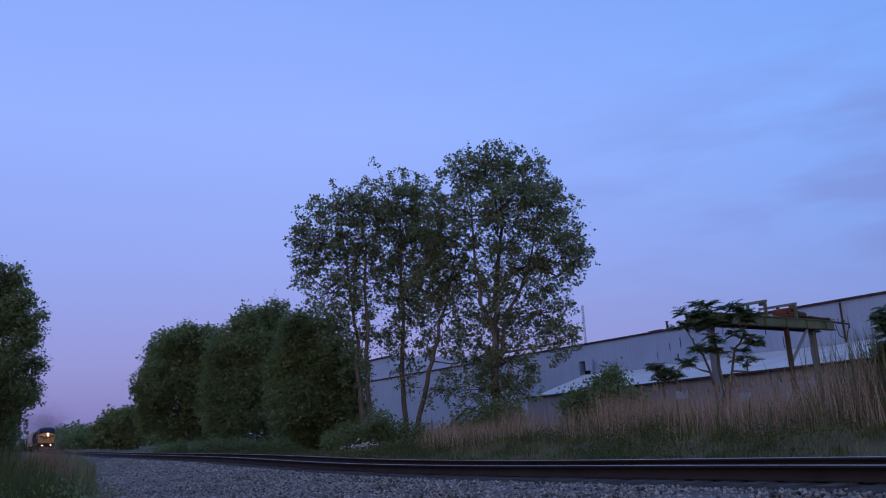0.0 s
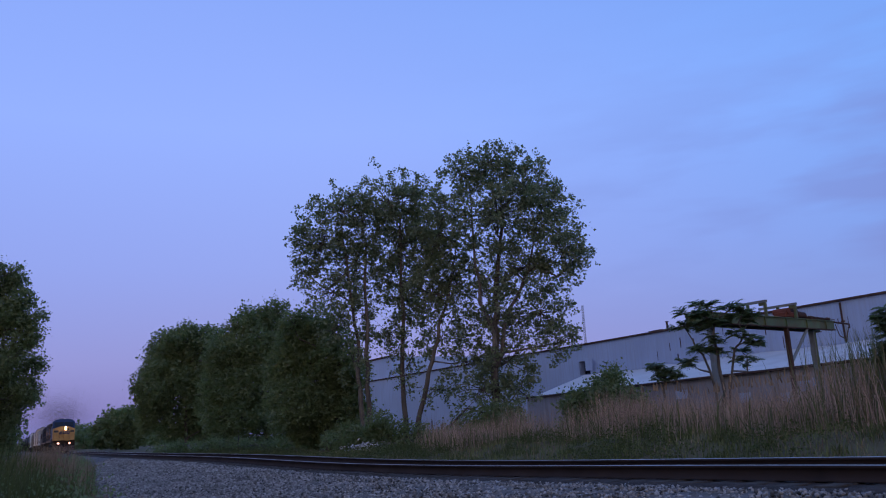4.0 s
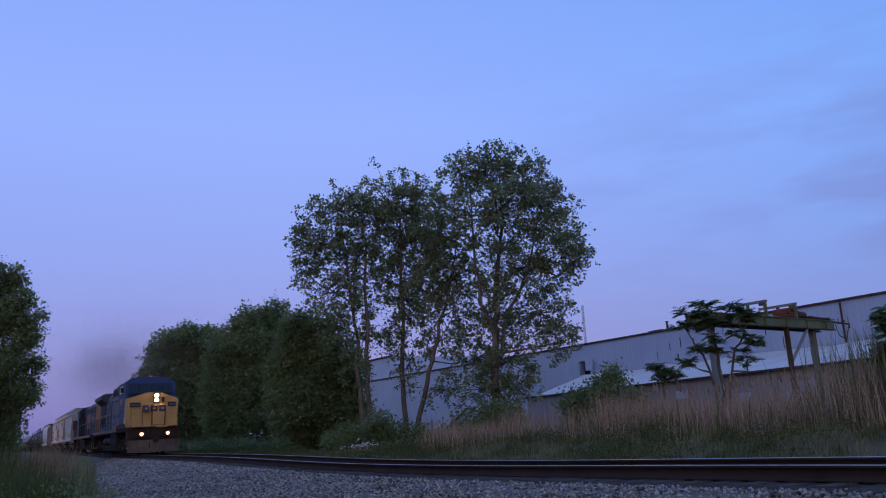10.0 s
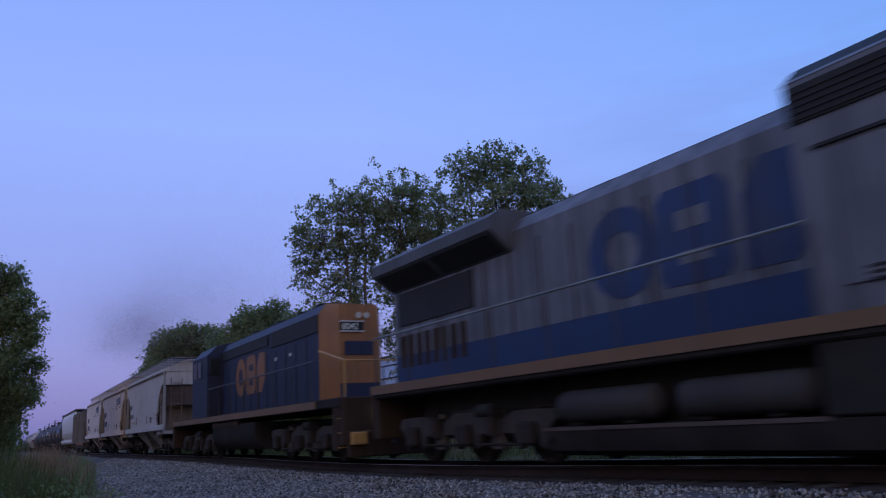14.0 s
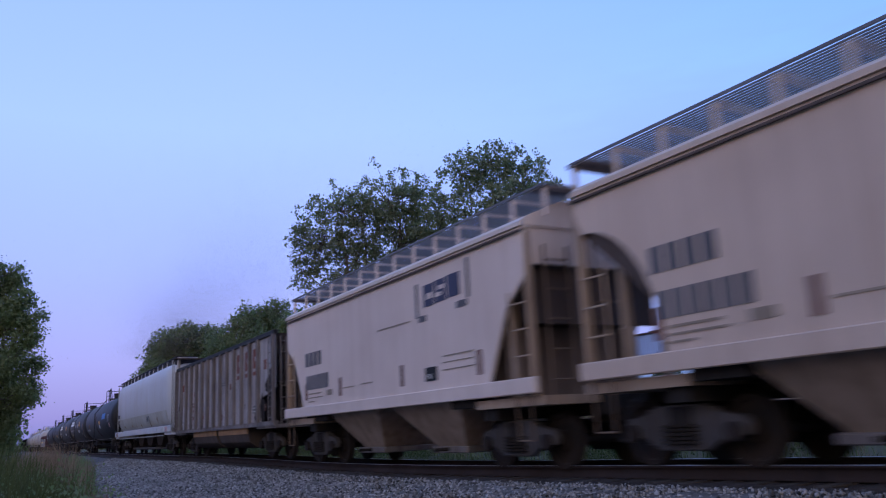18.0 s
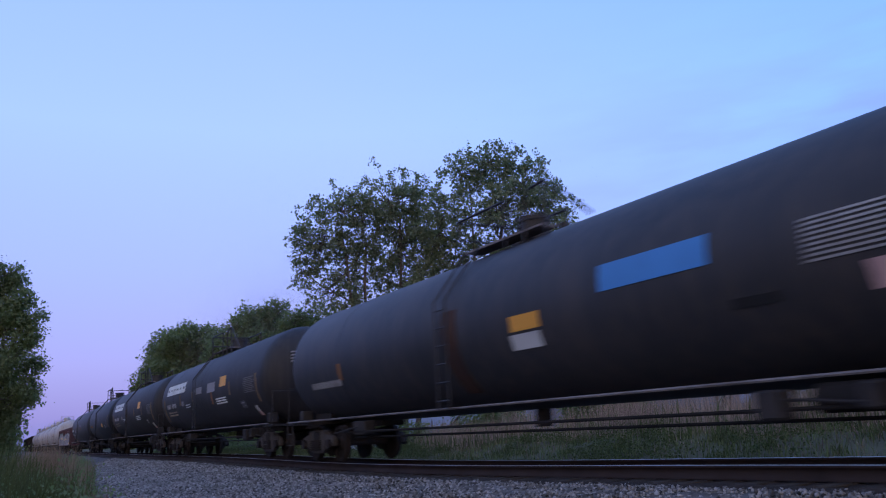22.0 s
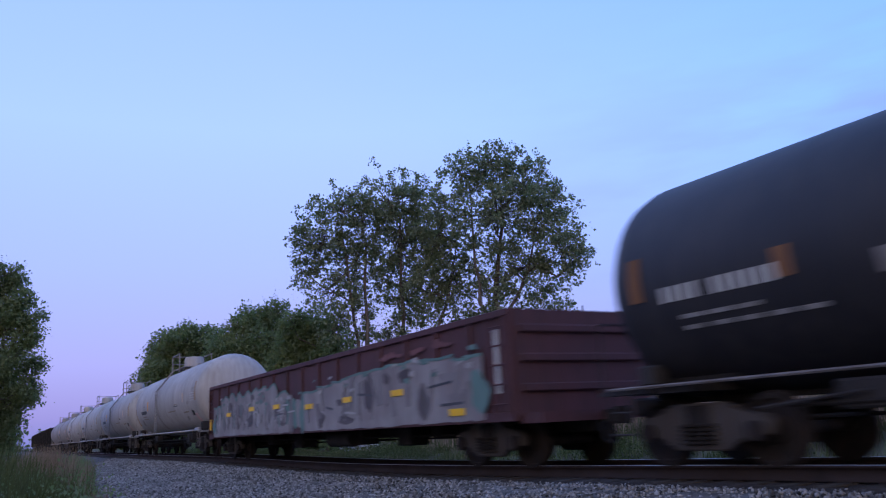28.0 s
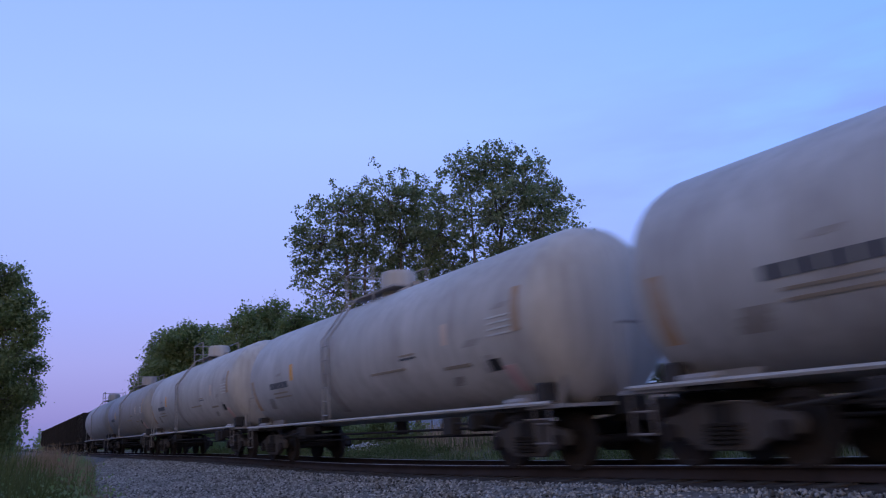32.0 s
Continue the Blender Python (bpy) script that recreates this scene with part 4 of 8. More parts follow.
tree('small sumac sapling with drooping leaves', (-22.79, 23.86, -0.20), [[(-0.12, 0.0), (-0.04, 1.86), (-0.1, 2.53)]],
     [(-0.31, 2.72, 0.34, 0.2), (0.19, 2.51, 0.36, 0.2), (-0.12, 2.35, 0.36, 0.2), (0.5, 2.32, 0.2, 0.14)],
     30, 0.34, seed=13, leaf_material=M_leaf3, girth=0.04, spread=0.14, name='sapling', category='sapling', per=8, drooping=True)
tree('thicket of dark shrubs in front of the warehouse', (-29.82, 26.66, -0.30), [[(-0.24, 0.0), (-0.25, 1.55)], [(0.17, 0.0), (0.65, 2.32)], [(0.85, 0.0), (1.31, 2.01)]],
     [(-0.97, 1.19, 0.79, 0.95), (0.04, 1.67, 0.95, 0.84), (0.97, 1.35, 0.95, 0.95), (0.71, 2.86, 0.45, 0.51), (-0.46, 0.76, 1.12, 0.67), (1.43, 0.52, 0.73, 0.62), (-1.2, 1.74, 0.51, 0.51), (0.05, 2.62, 0.39, 0.34), (1.68, 1.59, 0.39, 0.51)],
     1900, 0.14, seed=14, leaf_material=M_leaf2, girth=0.06, name='shrub', category='shrub', spread=0.22, ragged=0.14)
tree('shrub at the edge of the reed bank', (-12.05, 20.75, 0.20), [[(-0.19, 0.0), (0.03, 1.56)]],
     [(0.15, 2.6, 0.21, 0.36), (0.15, 1.85, 0.3, 0.45), (0.41, 2.44, 0.3, 0.45)],
     60, 0.30, seed=15, leaf_material=M_leaf3, girth=0.05, name='shrub', category='shrub', spread=0.16, per=8, drooping=True)


# ---- flowers, distant trees ----
def make_flowers():
    rng = np.random.default_rng(21)
    n = 300
    p = np.array([[-39.6, 18.4, -0.35]]) + rng.normal(0, 1, (n, 3)) * np.array([0.5, 0.4, 0.12])
    p[:, 2] = ground_z(p[:, 0], p[:, 1]) + np.abs(rng.normal(0.25, 0.16, n))
    v, f = leaf_cloud(rng, p, 3, 0.05, 0.10)
    bush = thing("flowering_weed", "patch of white-flowering weeds beyond the track", "flowers")
    part("blossom", mesh_np("blossom", v, f, M_flower), None, bush, "many small white flowers")
    v, f = leaf_cloud(rng, p - np.array([[0, 0, 0.14]]), 2, 0.08, 0.12)
    part("foliage", mesh_np("foliage", v, f, M_weed), None, bush)


make_flowers()


def make_far_woods():
    rng = np.random.default_rng(22)
    c = []
    for i in range(150):
        x = rng.uniform(-420, -300)
        y = on_track(x, 0)[1] + rng.uniform(8, 60)
        h = rng.uniform(3.5, 9.5) * (0.7 + 0.3 * math.sin(y * 0.21))
        m = 26
        c.append(np.stack([rng.normal(x, 2.5, m), rng.normal(y, 2.5, m), rng.uniform(-0.5, h, m)], -1))
    for i in range(60):
        x = rng.uniform(-330, -260)
        y = on_track(x, 0)[1] - rng.uniform(7, 34)
        m = 26
        c.append(np.stack([rng.normal(x, 2.2, m), rng.normal(y, 2.2, m), rng.uniform(-0.6, rng.uniform(5, 12), m)], -1))
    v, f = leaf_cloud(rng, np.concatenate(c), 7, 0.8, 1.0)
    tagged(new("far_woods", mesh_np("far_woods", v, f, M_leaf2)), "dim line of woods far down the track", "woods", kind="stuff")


make_far_woods()


def make_unseen_hedge():
    """Unseen trees added on the near side behind the camera, to shade the low afterglow."""
    rng = np.random.default_rng(23)
    c = []
    for i in range(46):
        x, y, h = rng.uniform(-75, 60), rng.uniform(-24, -15), rng.uniform(6.5, 9.5)
        m = 42
        c.append(np.stack([rng.normal(x, 2.2, m), rng.normal(y, 1.6, m), rng.uniform(-0.8, h, m)], -1))
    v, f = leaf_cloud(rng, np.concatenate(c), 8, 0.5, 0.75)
    tagged(new("hedgerow", mesh_np("hedgerow", v, f, M_leaf2)), "unseen trees added behind the camera to block low afterglow", "woods", kind="stuff")


make_unseen_hedge()


# ---- warehouse behind the trees ----
def make_warehouse():
    w = thing("warehouse", "long pale grey metal-clad warehouse with a brown roof edge", "building")
    w.location = (-62, 53, 0)
    X0, X1 = -70.0, 60.0
    for b in ((X0, -0.02, 0, 30, -1, 7.9), (1.62, X1, 0, 30, -1, 7.9), (-0.02, 1.62, 0, 30, 6.35, 7.9), (-0.02, 1.62, 0, 30, -1, 5.0)):
        part("wall", B(b), M_wall, w, "pale grey sheet-metal wall with rust runs")
    # upright seams of the cladding
    seam = finish("panel_seam", B((-0.03, 0.03, -0.012, 0.0, -1, 7.88)), M_wall)
    x = X0 + 1.5
    while x < X1:
        if not -0.3 < x < 1.9:
            part("panel_seam", seam, None, w, at=(x, 0, 0))
        x += 3.05
    part("roof_edge", B((X0 - 0.2, X1, -0.16, 0.1, 7.88, 8.05), r=0.02), M_trim, w, "dark brown metal coping")
    part("roof", B((X0 - 0.1, X1, 0.1, 30, 7.9, 7.98)), M_roof, w)
    op = part("opening", B((0.0, 1.6, 0.74, 0.78, 5.02, 6.33)), M_dark, w, "dark square opening high in the wall")
    part("open_flap", B((1.5, 2.5, -0.5, -0.44, 5.3, 6.5), r=0.01), M_wall, op)
    dn = part("downpipe", T(((28.7, -0.12, 5.0), (28.7, -0.12, 7.8), 0.07)), M_trim, w, "rusty brown downpipe")
    part("bracket", B((28.58, 28.82, -0.16, 0, 6.4, 6.5)), M_trim, dn)
    v = part("roof_vent", T(((11.7, 0.6, 7.9), (11.7, 0.6, 8.75), 0.09), ((11.7, 0.6, 8.75), (11.7, 0.6, 8.82), 0.16)), M_trim, w, "short pipe vent")
    part("roof_box", B((9.4, 11.0, 0.5, 1.1, 8.0, 8.22), r=0.03), M_trim, w)
    rng = random.Random(8)
    for i in range(16):
        x, z = rng.uniform(10, 46), rng.uniform(4.9, 6.9)
        part("rust_streak", B((x, x + rng.uniform(0.04, 0.12), -0.012, -0.004, z, z + rng.uniform(0.25, 0.9))), M_trim, w)
    # taller end block seen between the trunks
    e = thing("warehouse_annex", "taller grey block at the end of the warehouse", "building")
    e.location = (-118, 56, 0)
    part("wall", B((-14, 9, 0, 20, -1, 11.6)), M_wall, e)
    part("roof_edge", B((-14.2, 9.2, -0.15, 0.2, 11.5, 11.8), r=0.02), M_trim, e)
    part("door", B((2, 6, -0.05, 0.0, -0.6, 4.2)), M_dark, e, "tall dark doorway")
    # lean-to with a pale sloping roof
    a = thing("lean_to", "low lean-to with a white sloping roof against the warehouse", "building")
    x0, y0, x1, y1 = -64.4, 47.75, -12.0, 38.9
    L = math.hypot(x1 - x0, y1 - y0)
    ang = math.atan2(y1 - y0, x1 - x0)
    a.matrix_basis = pose(x0, y0, 0, 0, 0, math.degrees(ang))
    part("wall", B((0.1, L, 0.15, 0.4, -1, 2.95)), M_wall2, a, "grey block wall")
    part("end_wall", B((0.1, 0.4, 0.4, 5, -1, 2.95)), M_wall2, a)
    part("eave", B((-0.15, L, -0.12, 0.15, 2.92, 3.08), r=0.02), M_trim, a, "dark rusty eave strip")
    bm = bmesh.new()
    n = 26
    lo = [bm.verts.new((L * i / n, 0.0, 3.06)) for i in range(n + 1)]
    rng = random.Random(3)
    hi = []
    for i in range(n + 1):
        px, py = x0 + math.cos(ang) * L * i / n, y0 + math.sin(ang) * L * i / n
        up = 4.95 + rng.uniform(-0.1, 0.1)
        dx = min(max(L * i / n, 3.2), L)
        qx, qy = x0 + math.cos(ang) * dx, 52.95
        lx = (qx - x0) * math.cos(ang) + (qy - y0) * math.sin(ang)
        ly = -(qx - x0) * math.sin(ang) + (qy - y0) * math.cos(ang)
        hi.append(bm.verts.new((lx, ly, up if i > 0 else 3.6)))
    lo2 = [bm.verts.new((v.co.x, v.co.y + 0.02, v.co.z - 0.1)) for v in lo]
    for i in range(n):
        bm.faces.new((lo[i], lo[i + 1], hi[i + 1], hi[i]))
        bm.faces.new((lo2[i + 1], lo2[i], lo[i], lo[i + 1]))
    part("roof", bm, M_roof, a, "weathered white roofing")
    rng = random.Random(5)
    for i in range(7):
        x = rng.uniform(14, 48)
        z = rng.uniform(1.6, 2.4)
        part("wall_patch", B((x, x + rng.uniform(0.5, 1.6), 0.135, 0.146, z - 0.6, z)), M_wall, a)


make_warehouse()


# ---- overhead crane runway reaching out from the lean-to ----
def make_crane():
    c = thing("crane_runway", "rusty green overhead crane runway on steel legs", "crane")
    a, b = Vector((-24.4, 28.0, 0)), Vector((-25.6, 39.0, 0))
    c.matrix_basis = pose(a.x, a.y, 0, 0, 0, math.degrees(math.atan2(b.y - a.y, b.x - a.x)))
    L = 11.2
    for y in (-0.4, 0.4):
        g = part("girder", B((-0.3, L, y - 0.04, y + 0.04, 4.60, 5.02)), M_gsteel, c, "green steel girder")
        part("flange", B((-0.3, L, y - 0.12, y + 0.12, 5.02, 5.06)), M_gsteel, g)
        part("flange", B((-0.3, L, y - 0.12, y + 0.12, 4.55, 4.60)), M_trim, g)
        for i in range(6):
            part("stiffener", B((0.8 + i * 1.9, 0.86 + i * 1.9, y - 0.11, y + 0.11, 4.61, 5.01)), M_gsteel, g)
    for i in range(9):
        part("cross_tie", B((i * L / 8.5, i * L / 8.5 + 0.12, -0.36, 0.36, 4.66, 4.80)), M_gsteel, c)
    part("walkway", B((0, L, -0.34, 0.34, 5.07, 5.10)), M_trim, c)
    for x in (4.75, 7.45):
        f = part("portal", B((x, x + 0.12, -0.52, -0.40, 5.06, 5.72)), M_gsteel, c, "green portal frame")
        part("portal_post", B((x, x + 0.12, 0.40, 0.52, 5.06, 5.72)), M_gsteel, f)
        part("crossbar", B((x - 0.02, x + 0.14, -0.56, 1.5, 5.72, 5.84), r=0.01), M_bsteel, f)
        part("gusset", B((x + 0.02, x + 0.1, -0.42, -0.15, 5.58, 5.72)), M_gsteel, f)
    h = part("hoist", B((6.8, 8.0, -0.35, 0.35, 5.10, 5.40), r=0.06), M_hoist, c, "rust-brown hoist drum and motor")
    part("drum", T(((7.0, -0.4, 5.42), (7.0, 0.4, 5.42), 0.16), n=16), M_hoist, h)
    part("motor", T(((8.0, -0.2, 5.32), (8.7, -0.2, 5.28), 0.17), n=14), M_trim, h)
    part("gearbox", B((7.6, 8.2, -0.3, 0.1, 5.1, 5.55), r=0.08), M_trim, h)
    for x in (8.9, 9.4, 10.0, 10.6):
        part("bracket", B((x, x + 0.3, -0.45, 0.1, 5.08, 5.2 + 0.04 * (x % 1)), r=0.02), M_trim, c)
    part("rail_cable", T(((-0.2, -0.5, 5.28), (4.7, -0.5, 5.2), 0.02), n=5), M_trim, c)
    part("rail_cable", T(((8.6, -0.5, 5.2), (L, -0.5, 5.12), 0.02), n=5), M_trim, c)
    part("leg", B((1.2, 1.42, 0.25, 0.47, -0.6, 4.55), r=0.01), M_bsteel, c, "pale weathered steel leg")
    part("leg", B((6.45, 6.63, -0.48, -0.28, -0.6, 4.55), r=0.01), M_trim, c, "dark rusty steel leg")
    part("leg", B((9.65, 9.85, -0.1, 0.1, -0.6, 4.55), r=0.01), M_gsteel, c, "green steel leg")
    part("leg_plate", B((9.54, 9.60, -0.14, 0.14, 1.5, 4.55)), M_bsteel, c)
    part("brace", T(((6.64, -0.39, 2.9), (8.5, -0.39, 4.56), 0.08), n=6), M_bsteel, c, "bluish steel brace")
    part("conduit", T(((L, -0.4, 5.0), (L + 1.7, -0.4, 4.95), 0.05), ((L + 1.7, -0.4, 4.95), (L + 1.7, -0.4, 4.75), 0.05), n=6), M_trim, c)
    part("hanging_cable", T(((L + 0.2, -0.4, 4.9), (L + 0.5, -0.4, 4.3), 0.025), ((L + 0.5, -0.4, 4.3), (L + 1.2, -0.4, 4.1), 0.025), ((L + 1.2, -0.4, 4.1), (L + 1.6, -0.4, 4.8), 0.025), n=5), M_trim, c)


make_crane()


def make_mast():
    m = thing("lattice_mast", "thin red and white lattice mast on the skyline", "radio mast")
    m.location = (-301, 263, 0)
    s = 0.45
    for x, y in ((-s, -s), (s, -s), (0, s)):
        part("leg", T(((x, y, -1), (x, y, 56), 0.09), n=5), M_bsteel, m)
    for i in range(56):
        z = i
        bm = T(((-s, -s, z), (s, -s, z + 1), 0.045), ((s, -s, z), (0, s, z + 1), 0.045), ((0, s, z), (-s, -s, z + 1), 0.045), n=4)
        part("bracing", bm, M_bsteel, m)


make_mast()


# ---- pale trailer and shed far down the line on the near side ----
def make_shed():
    s = thing("distant_shed", "small pale shed beyond the verge tree", "shed")
    s.matrix_basis = pose(-150, 3.2, -0.8, 0, 0, 4)
    part("wall", B((-4, 4, -2.2, 2.2, 0, 2.3)), M_wall, s)
    bm = bmesh.new()
    prism(bm, [(-2.5, 2.25), (2.5, 2.25), (0, 3.2)], -4.2, 4.2)
    part("roof", bm, M_roof, s)
    part("door", B((4.0, 4.03, -0.6, 0.6, 0, 2.0)), M_trim, s)


make_shed()


# ---- train: shared running gear ----
TRAIN = []
CACHE = {}


def shared(key, make, material, smooth_angle=32):
    if key not in CACHE:
        CACHE[key] = finish(key, make(), material, smooth_angle)
    return CACHE[key]


def wheel_bm(r):
    bm = bmesh.new()
    for s in (-1, 1):
        prof = [(0.68, 0.08), (0.69, 0.12), (0.71, r * 0.55), (0.675, r * 0.80), (0.675, r + 0.028), (0.70, r + 0.03), (0.713, r), (0.81, r - 0.005), (0.81, r * 0.84), (0.77, r * 0.80), (0.76, r * 0.4), (0.83, 0.16), (0.83, 0.08)]
        lathe_y(bm, [(s * y, q) for y, q in prof], 0, 0, 30)
    tube(bm, (0, -1.12, 0), (0, 1.12, 0), 0.08, 10)
    return bm


def side_frame_bm():
    bm = bmesh.new()
    out = [(-1.10, 0.56), (-1.02, 0.66), (-0.62, 0.70), (-0.42, 0.83), (0.42, 0.83), (0.62, 0.70), (1.02, 0.66), (1.10, 0.56), (1.06, 0.40), (0.72, 0.42), (0.42, 0.22), (-0.42, 0.22), (-0.72, 0.42), (-1.06, 0.40)]
    prism_y(bm, out, -0.07, 0.07)
    bmesh.ops.bevel(bm, geom=bm.edges[:], offset=0.02, segments=1, affect="EDGES")
    box(bm, -0.55, -0.50, -0.1, 0.1, 0.30, 0.78)
    box(bm, 0.50, 0.55, -0.1, 0.1, 0.30, 0.78)
    return bm


def spring_bm():
    bm = bmesh.new()
    prof = []
    for i in range(5):
        z = 0.30 + i * 0.055
        prof += [(z, 0.06), (z + 0.012, 0.09), (z + 0.036, 0.09), (z + 0.05, 0.06)]
    lathe_x(bm, prof, 0, 0, 10)
    bmesh.ops.rotate(bm, cent=(0, 0, 0), matrix=Matrix.Rotation(radians(-90), 3, "Y"), verts=bm.verts[:])
    return bm


def add_truck(car, x, tone=None):
    """Two-axle freight truck."""
    tone = tone or M_frame
    t = part("truck", shared("truck_bolster", lambda: B((-0.2, 0.2, -1.12, 1.12, 0.52, 0.80), (-0.14, 0.14, -0.35, 0.35, 0.8, 0.95), r=0.03), M_under), None, car, at=(x, 0, 0))
    for dx in (-0.89, 0.89):
        w = part("wheelset", shared("wheelset", lambda: wheel_bm(0.457), M_wheel), None, t, at=(dx, 0, 0.457))
        ROLL.append((w, 0.457))
    for y in (-1.02, 1.02):
        part("side_frame", shared("side_frame_" + tone.name, side_frame_bm, tone), None, t, at=(0, y, 0))
        for dx in (-0.2, 0.0, 0.2):
            part("spring", shared("spring", spring_bm, M_wheel), None, t, at=(dx, y * 1.09, 0))
        for dx in (-0.89, 0.89):
            part("bearing_cap", shared("bearing_cap", lambda: T(((0, -0.06, 0), (0, 0.06, 0), 0.125), n=12), M_wheel), None, t, at=(dx, y * 1.09, 0.46))
    return t


def add_loco_truck(car, x):
    def frame_bm():
        bm = bmesh.new()
        top = [(-2.75, 0.74), (-2.62, 0.90), (-2.2, 0.92), (-1.55, 0.92), (-1.25, 0.76), (-0.75, 0.76), (-0.45, 0.94), (0.45, 0.94), (0.75, 0.76), (1.25, 0.76), (1.55, 0.92), (2.2, 0.92), (2.62, 0.90), (2.75, 0.74)]
        low = []
        for ax in (2.02, 0.0, -2.02):
            low += [(ax + 0.46, 0.56), (ax + 0.40, 0.26), (ax + 0.27, 0.26), (ax + 0.25, 0.62), (ax - 0.25, 0.62), (ax - 0.27, 0.26), (ax - 0.40, 0.26), (ax - 0.46, 0.56)]
        prism_y(bm, top + low, -0.08, 0.08)
        bmesh.ops.bevel(bm, geom=bm.edges[:], offset=0.025, segments=1, affect="EDGES")
        return bm

    t = part("truck", shared("loco_truck_bolster", lambda: B((-2.2, 2.2, -0.5, 0.5, 0.55, 0.9), (-0.6, 0.6, -1.1, 1.1, 0.75, 1.0), r=0.03), M_under), None, car, at=(x, 0, 0))
    for dx in (-2.02, 0.0, 2.02):
        w = part("wheelset", shared("loco_wheelset", lambda: wheel_bm(0.52), M_wheel), None, t, at=(dx, 0, 0.52))
        ROLL.append((w, 0.52))
    for y in (-1.1, 1.1):
        part("side_frame", shared("loco_side_frame", frame_bm, M_locodust), None, t, at=(0, y, 0))
        for dx in (-1.01, 1.01):
            part("brake_shoe", shared("brake_shoe", lambda: B((-0.16, 0.16, -0.09, 0.09, 0.24, 0.66), (-0.08, 0.08, -0.05, 0.05, 0.6, 0.95), r=0.03), M_frame), None, t, at=(dx, y, 0))
            part("brake_rod", shared("brake_rod", lambda: T(((-0.6, 0, 0.34), (0.6, 0, 0.34), 0.03), n=6), M_wheel), None, t, at=(dx, y * 1.07, 0))
        for dx in (-2.02, 0.0, 2.02):
            part("journal_box", shared("journal_box", lambda: B((-0.22, 0.22, -0.1, 0.1, -0.2, 0.2), r=0.05), M_wheel), None, t, at=(dx, y * 1.12, 0.52))
        for dx in (-1.0, 1.0):
            part("spring", shared("loco_spring", lambda: T(((0, 0, -0.18), (0, 0, 0.18), 0.13), n=12), M_wheel), None, t, at=(dx, y * 1.12, 0.68))
        part("brake_cylinder", shared("brake_cyl", lambda: T(((-0.25, 0, 0), (0.25, 0, 0), 0.12), n=12), M_under), None, t, at=(0.9, y * 1.18, 0.95))
        part("sand_pipe", shared("sand_pipe", lambda: T(((0, 0, 0.85), (0.18, 0, 0.15), 0.025), n=6), M_under), None, t, at=(2.5, y * 0.9, 0))
    return t


def coupler_bm():
    bm = bmesh.new()
    box(bm, -0.9, 0.0, -0.09, 0.09, 0.74, 0.94)
    rbox(bm, -0.02, 0.24, -0.16, 0.14, 0.70, 0.98, 0.04)
    tube(bm, (0.22, -0.10, 0.70), (0.22, -0.10, 0.98), 0.07, 8)
    return bm


def add_couplers(car, half):
    me = shared("coupler", coupler_bm, M_wheel)
    a = part("coupler", me, None, car, at=(half - 0.16, 0, 0))
    b = part("coupler", me, None, car)
    b.matrix_basis = pose(-half + 0.16, 0, 0, 0, 0, 180)
    hose = shared("air_hose", lambda: T(((0, 0, 0.75), (0.15, 0, 0.45), 0.03), ((0.15, 0, 0.45), (0.32, 0, 0.40), 0.03), n=6), M_under)
    part("air_hose", hose, None, a, at=(-0.1, -0.35, 0))
    part("air_hose", hose, None, b, at=(-0.1, -0.35, 0))


ROLL = []


def car(name, label, category, centre, half, group=""):
    c = thing(name, label, category, group)
    TRAIN.append((c, centre))
    add_couplers(c, half)
    return c


def rung_ladder(parent, x, y, z0, z1, n, width, material, along="x", name="ladder"):
    """Two stiles and n rungs, flat against the side (along x) or the end (along y)."""
    def end(a, z):
        return (x + a, y, z) if along == "x" else (x, y + a, z)

    l = part(name, T((end(-width / 2, z0), end(-width / 2, z1), 0.022), (end(width / 2, z0), end(width / 2, z1), 0.022), n=5), material, parent)
    for i in range(n):
        z = z0 + (z1 - z0) * (i + 0.5) / n
        part("rung", T((end(-width / 2, z), end(width / 2, z), 0.016), n=5), material, l)
    return l


def text_mesh(body, size, material, depth=0.012):
    cu = bpy.data.curves.new("lettering", "FONT")
    cu.body, cu.size, cu.extrude = body, size, depth / 2
    ob = bpy.data.objects.new("lettering", cu)
    scene.collection.objects.link(ob)
    bpy.context.view_layer.update()
    me = bpy.data.meshes.new_from_object(ob.evaluated_get(bpy.context.evaluated_depsgraph_get()))
    bpy.data.objects.remove(ob)
    me.materials.clear()
    me.materials.append(material)
    return me


def lettering(parent, body, size, x, y, z, material, turn=0.0):
    """Readable writing on a side that faces the camera; turn 90 sets it on a front face."""
    ob = part("lettering", text_mesh(body, size, material), None, parent)
    ob.matrix_basis = pose(x, y, z, 90, 0, turn)
    return ob


def marks(parent, y, rows, material, name="lettering"):
    """Unreadable writing as plain bars: (x0, x1, z0, z1) each a piece 4 mm proud of the side at y."""
    for x0, x1, z0, z1 in rows:
        part(name, B((x0, x1, y - 0.006, y + 0.01, z0, z1)), material, parent)


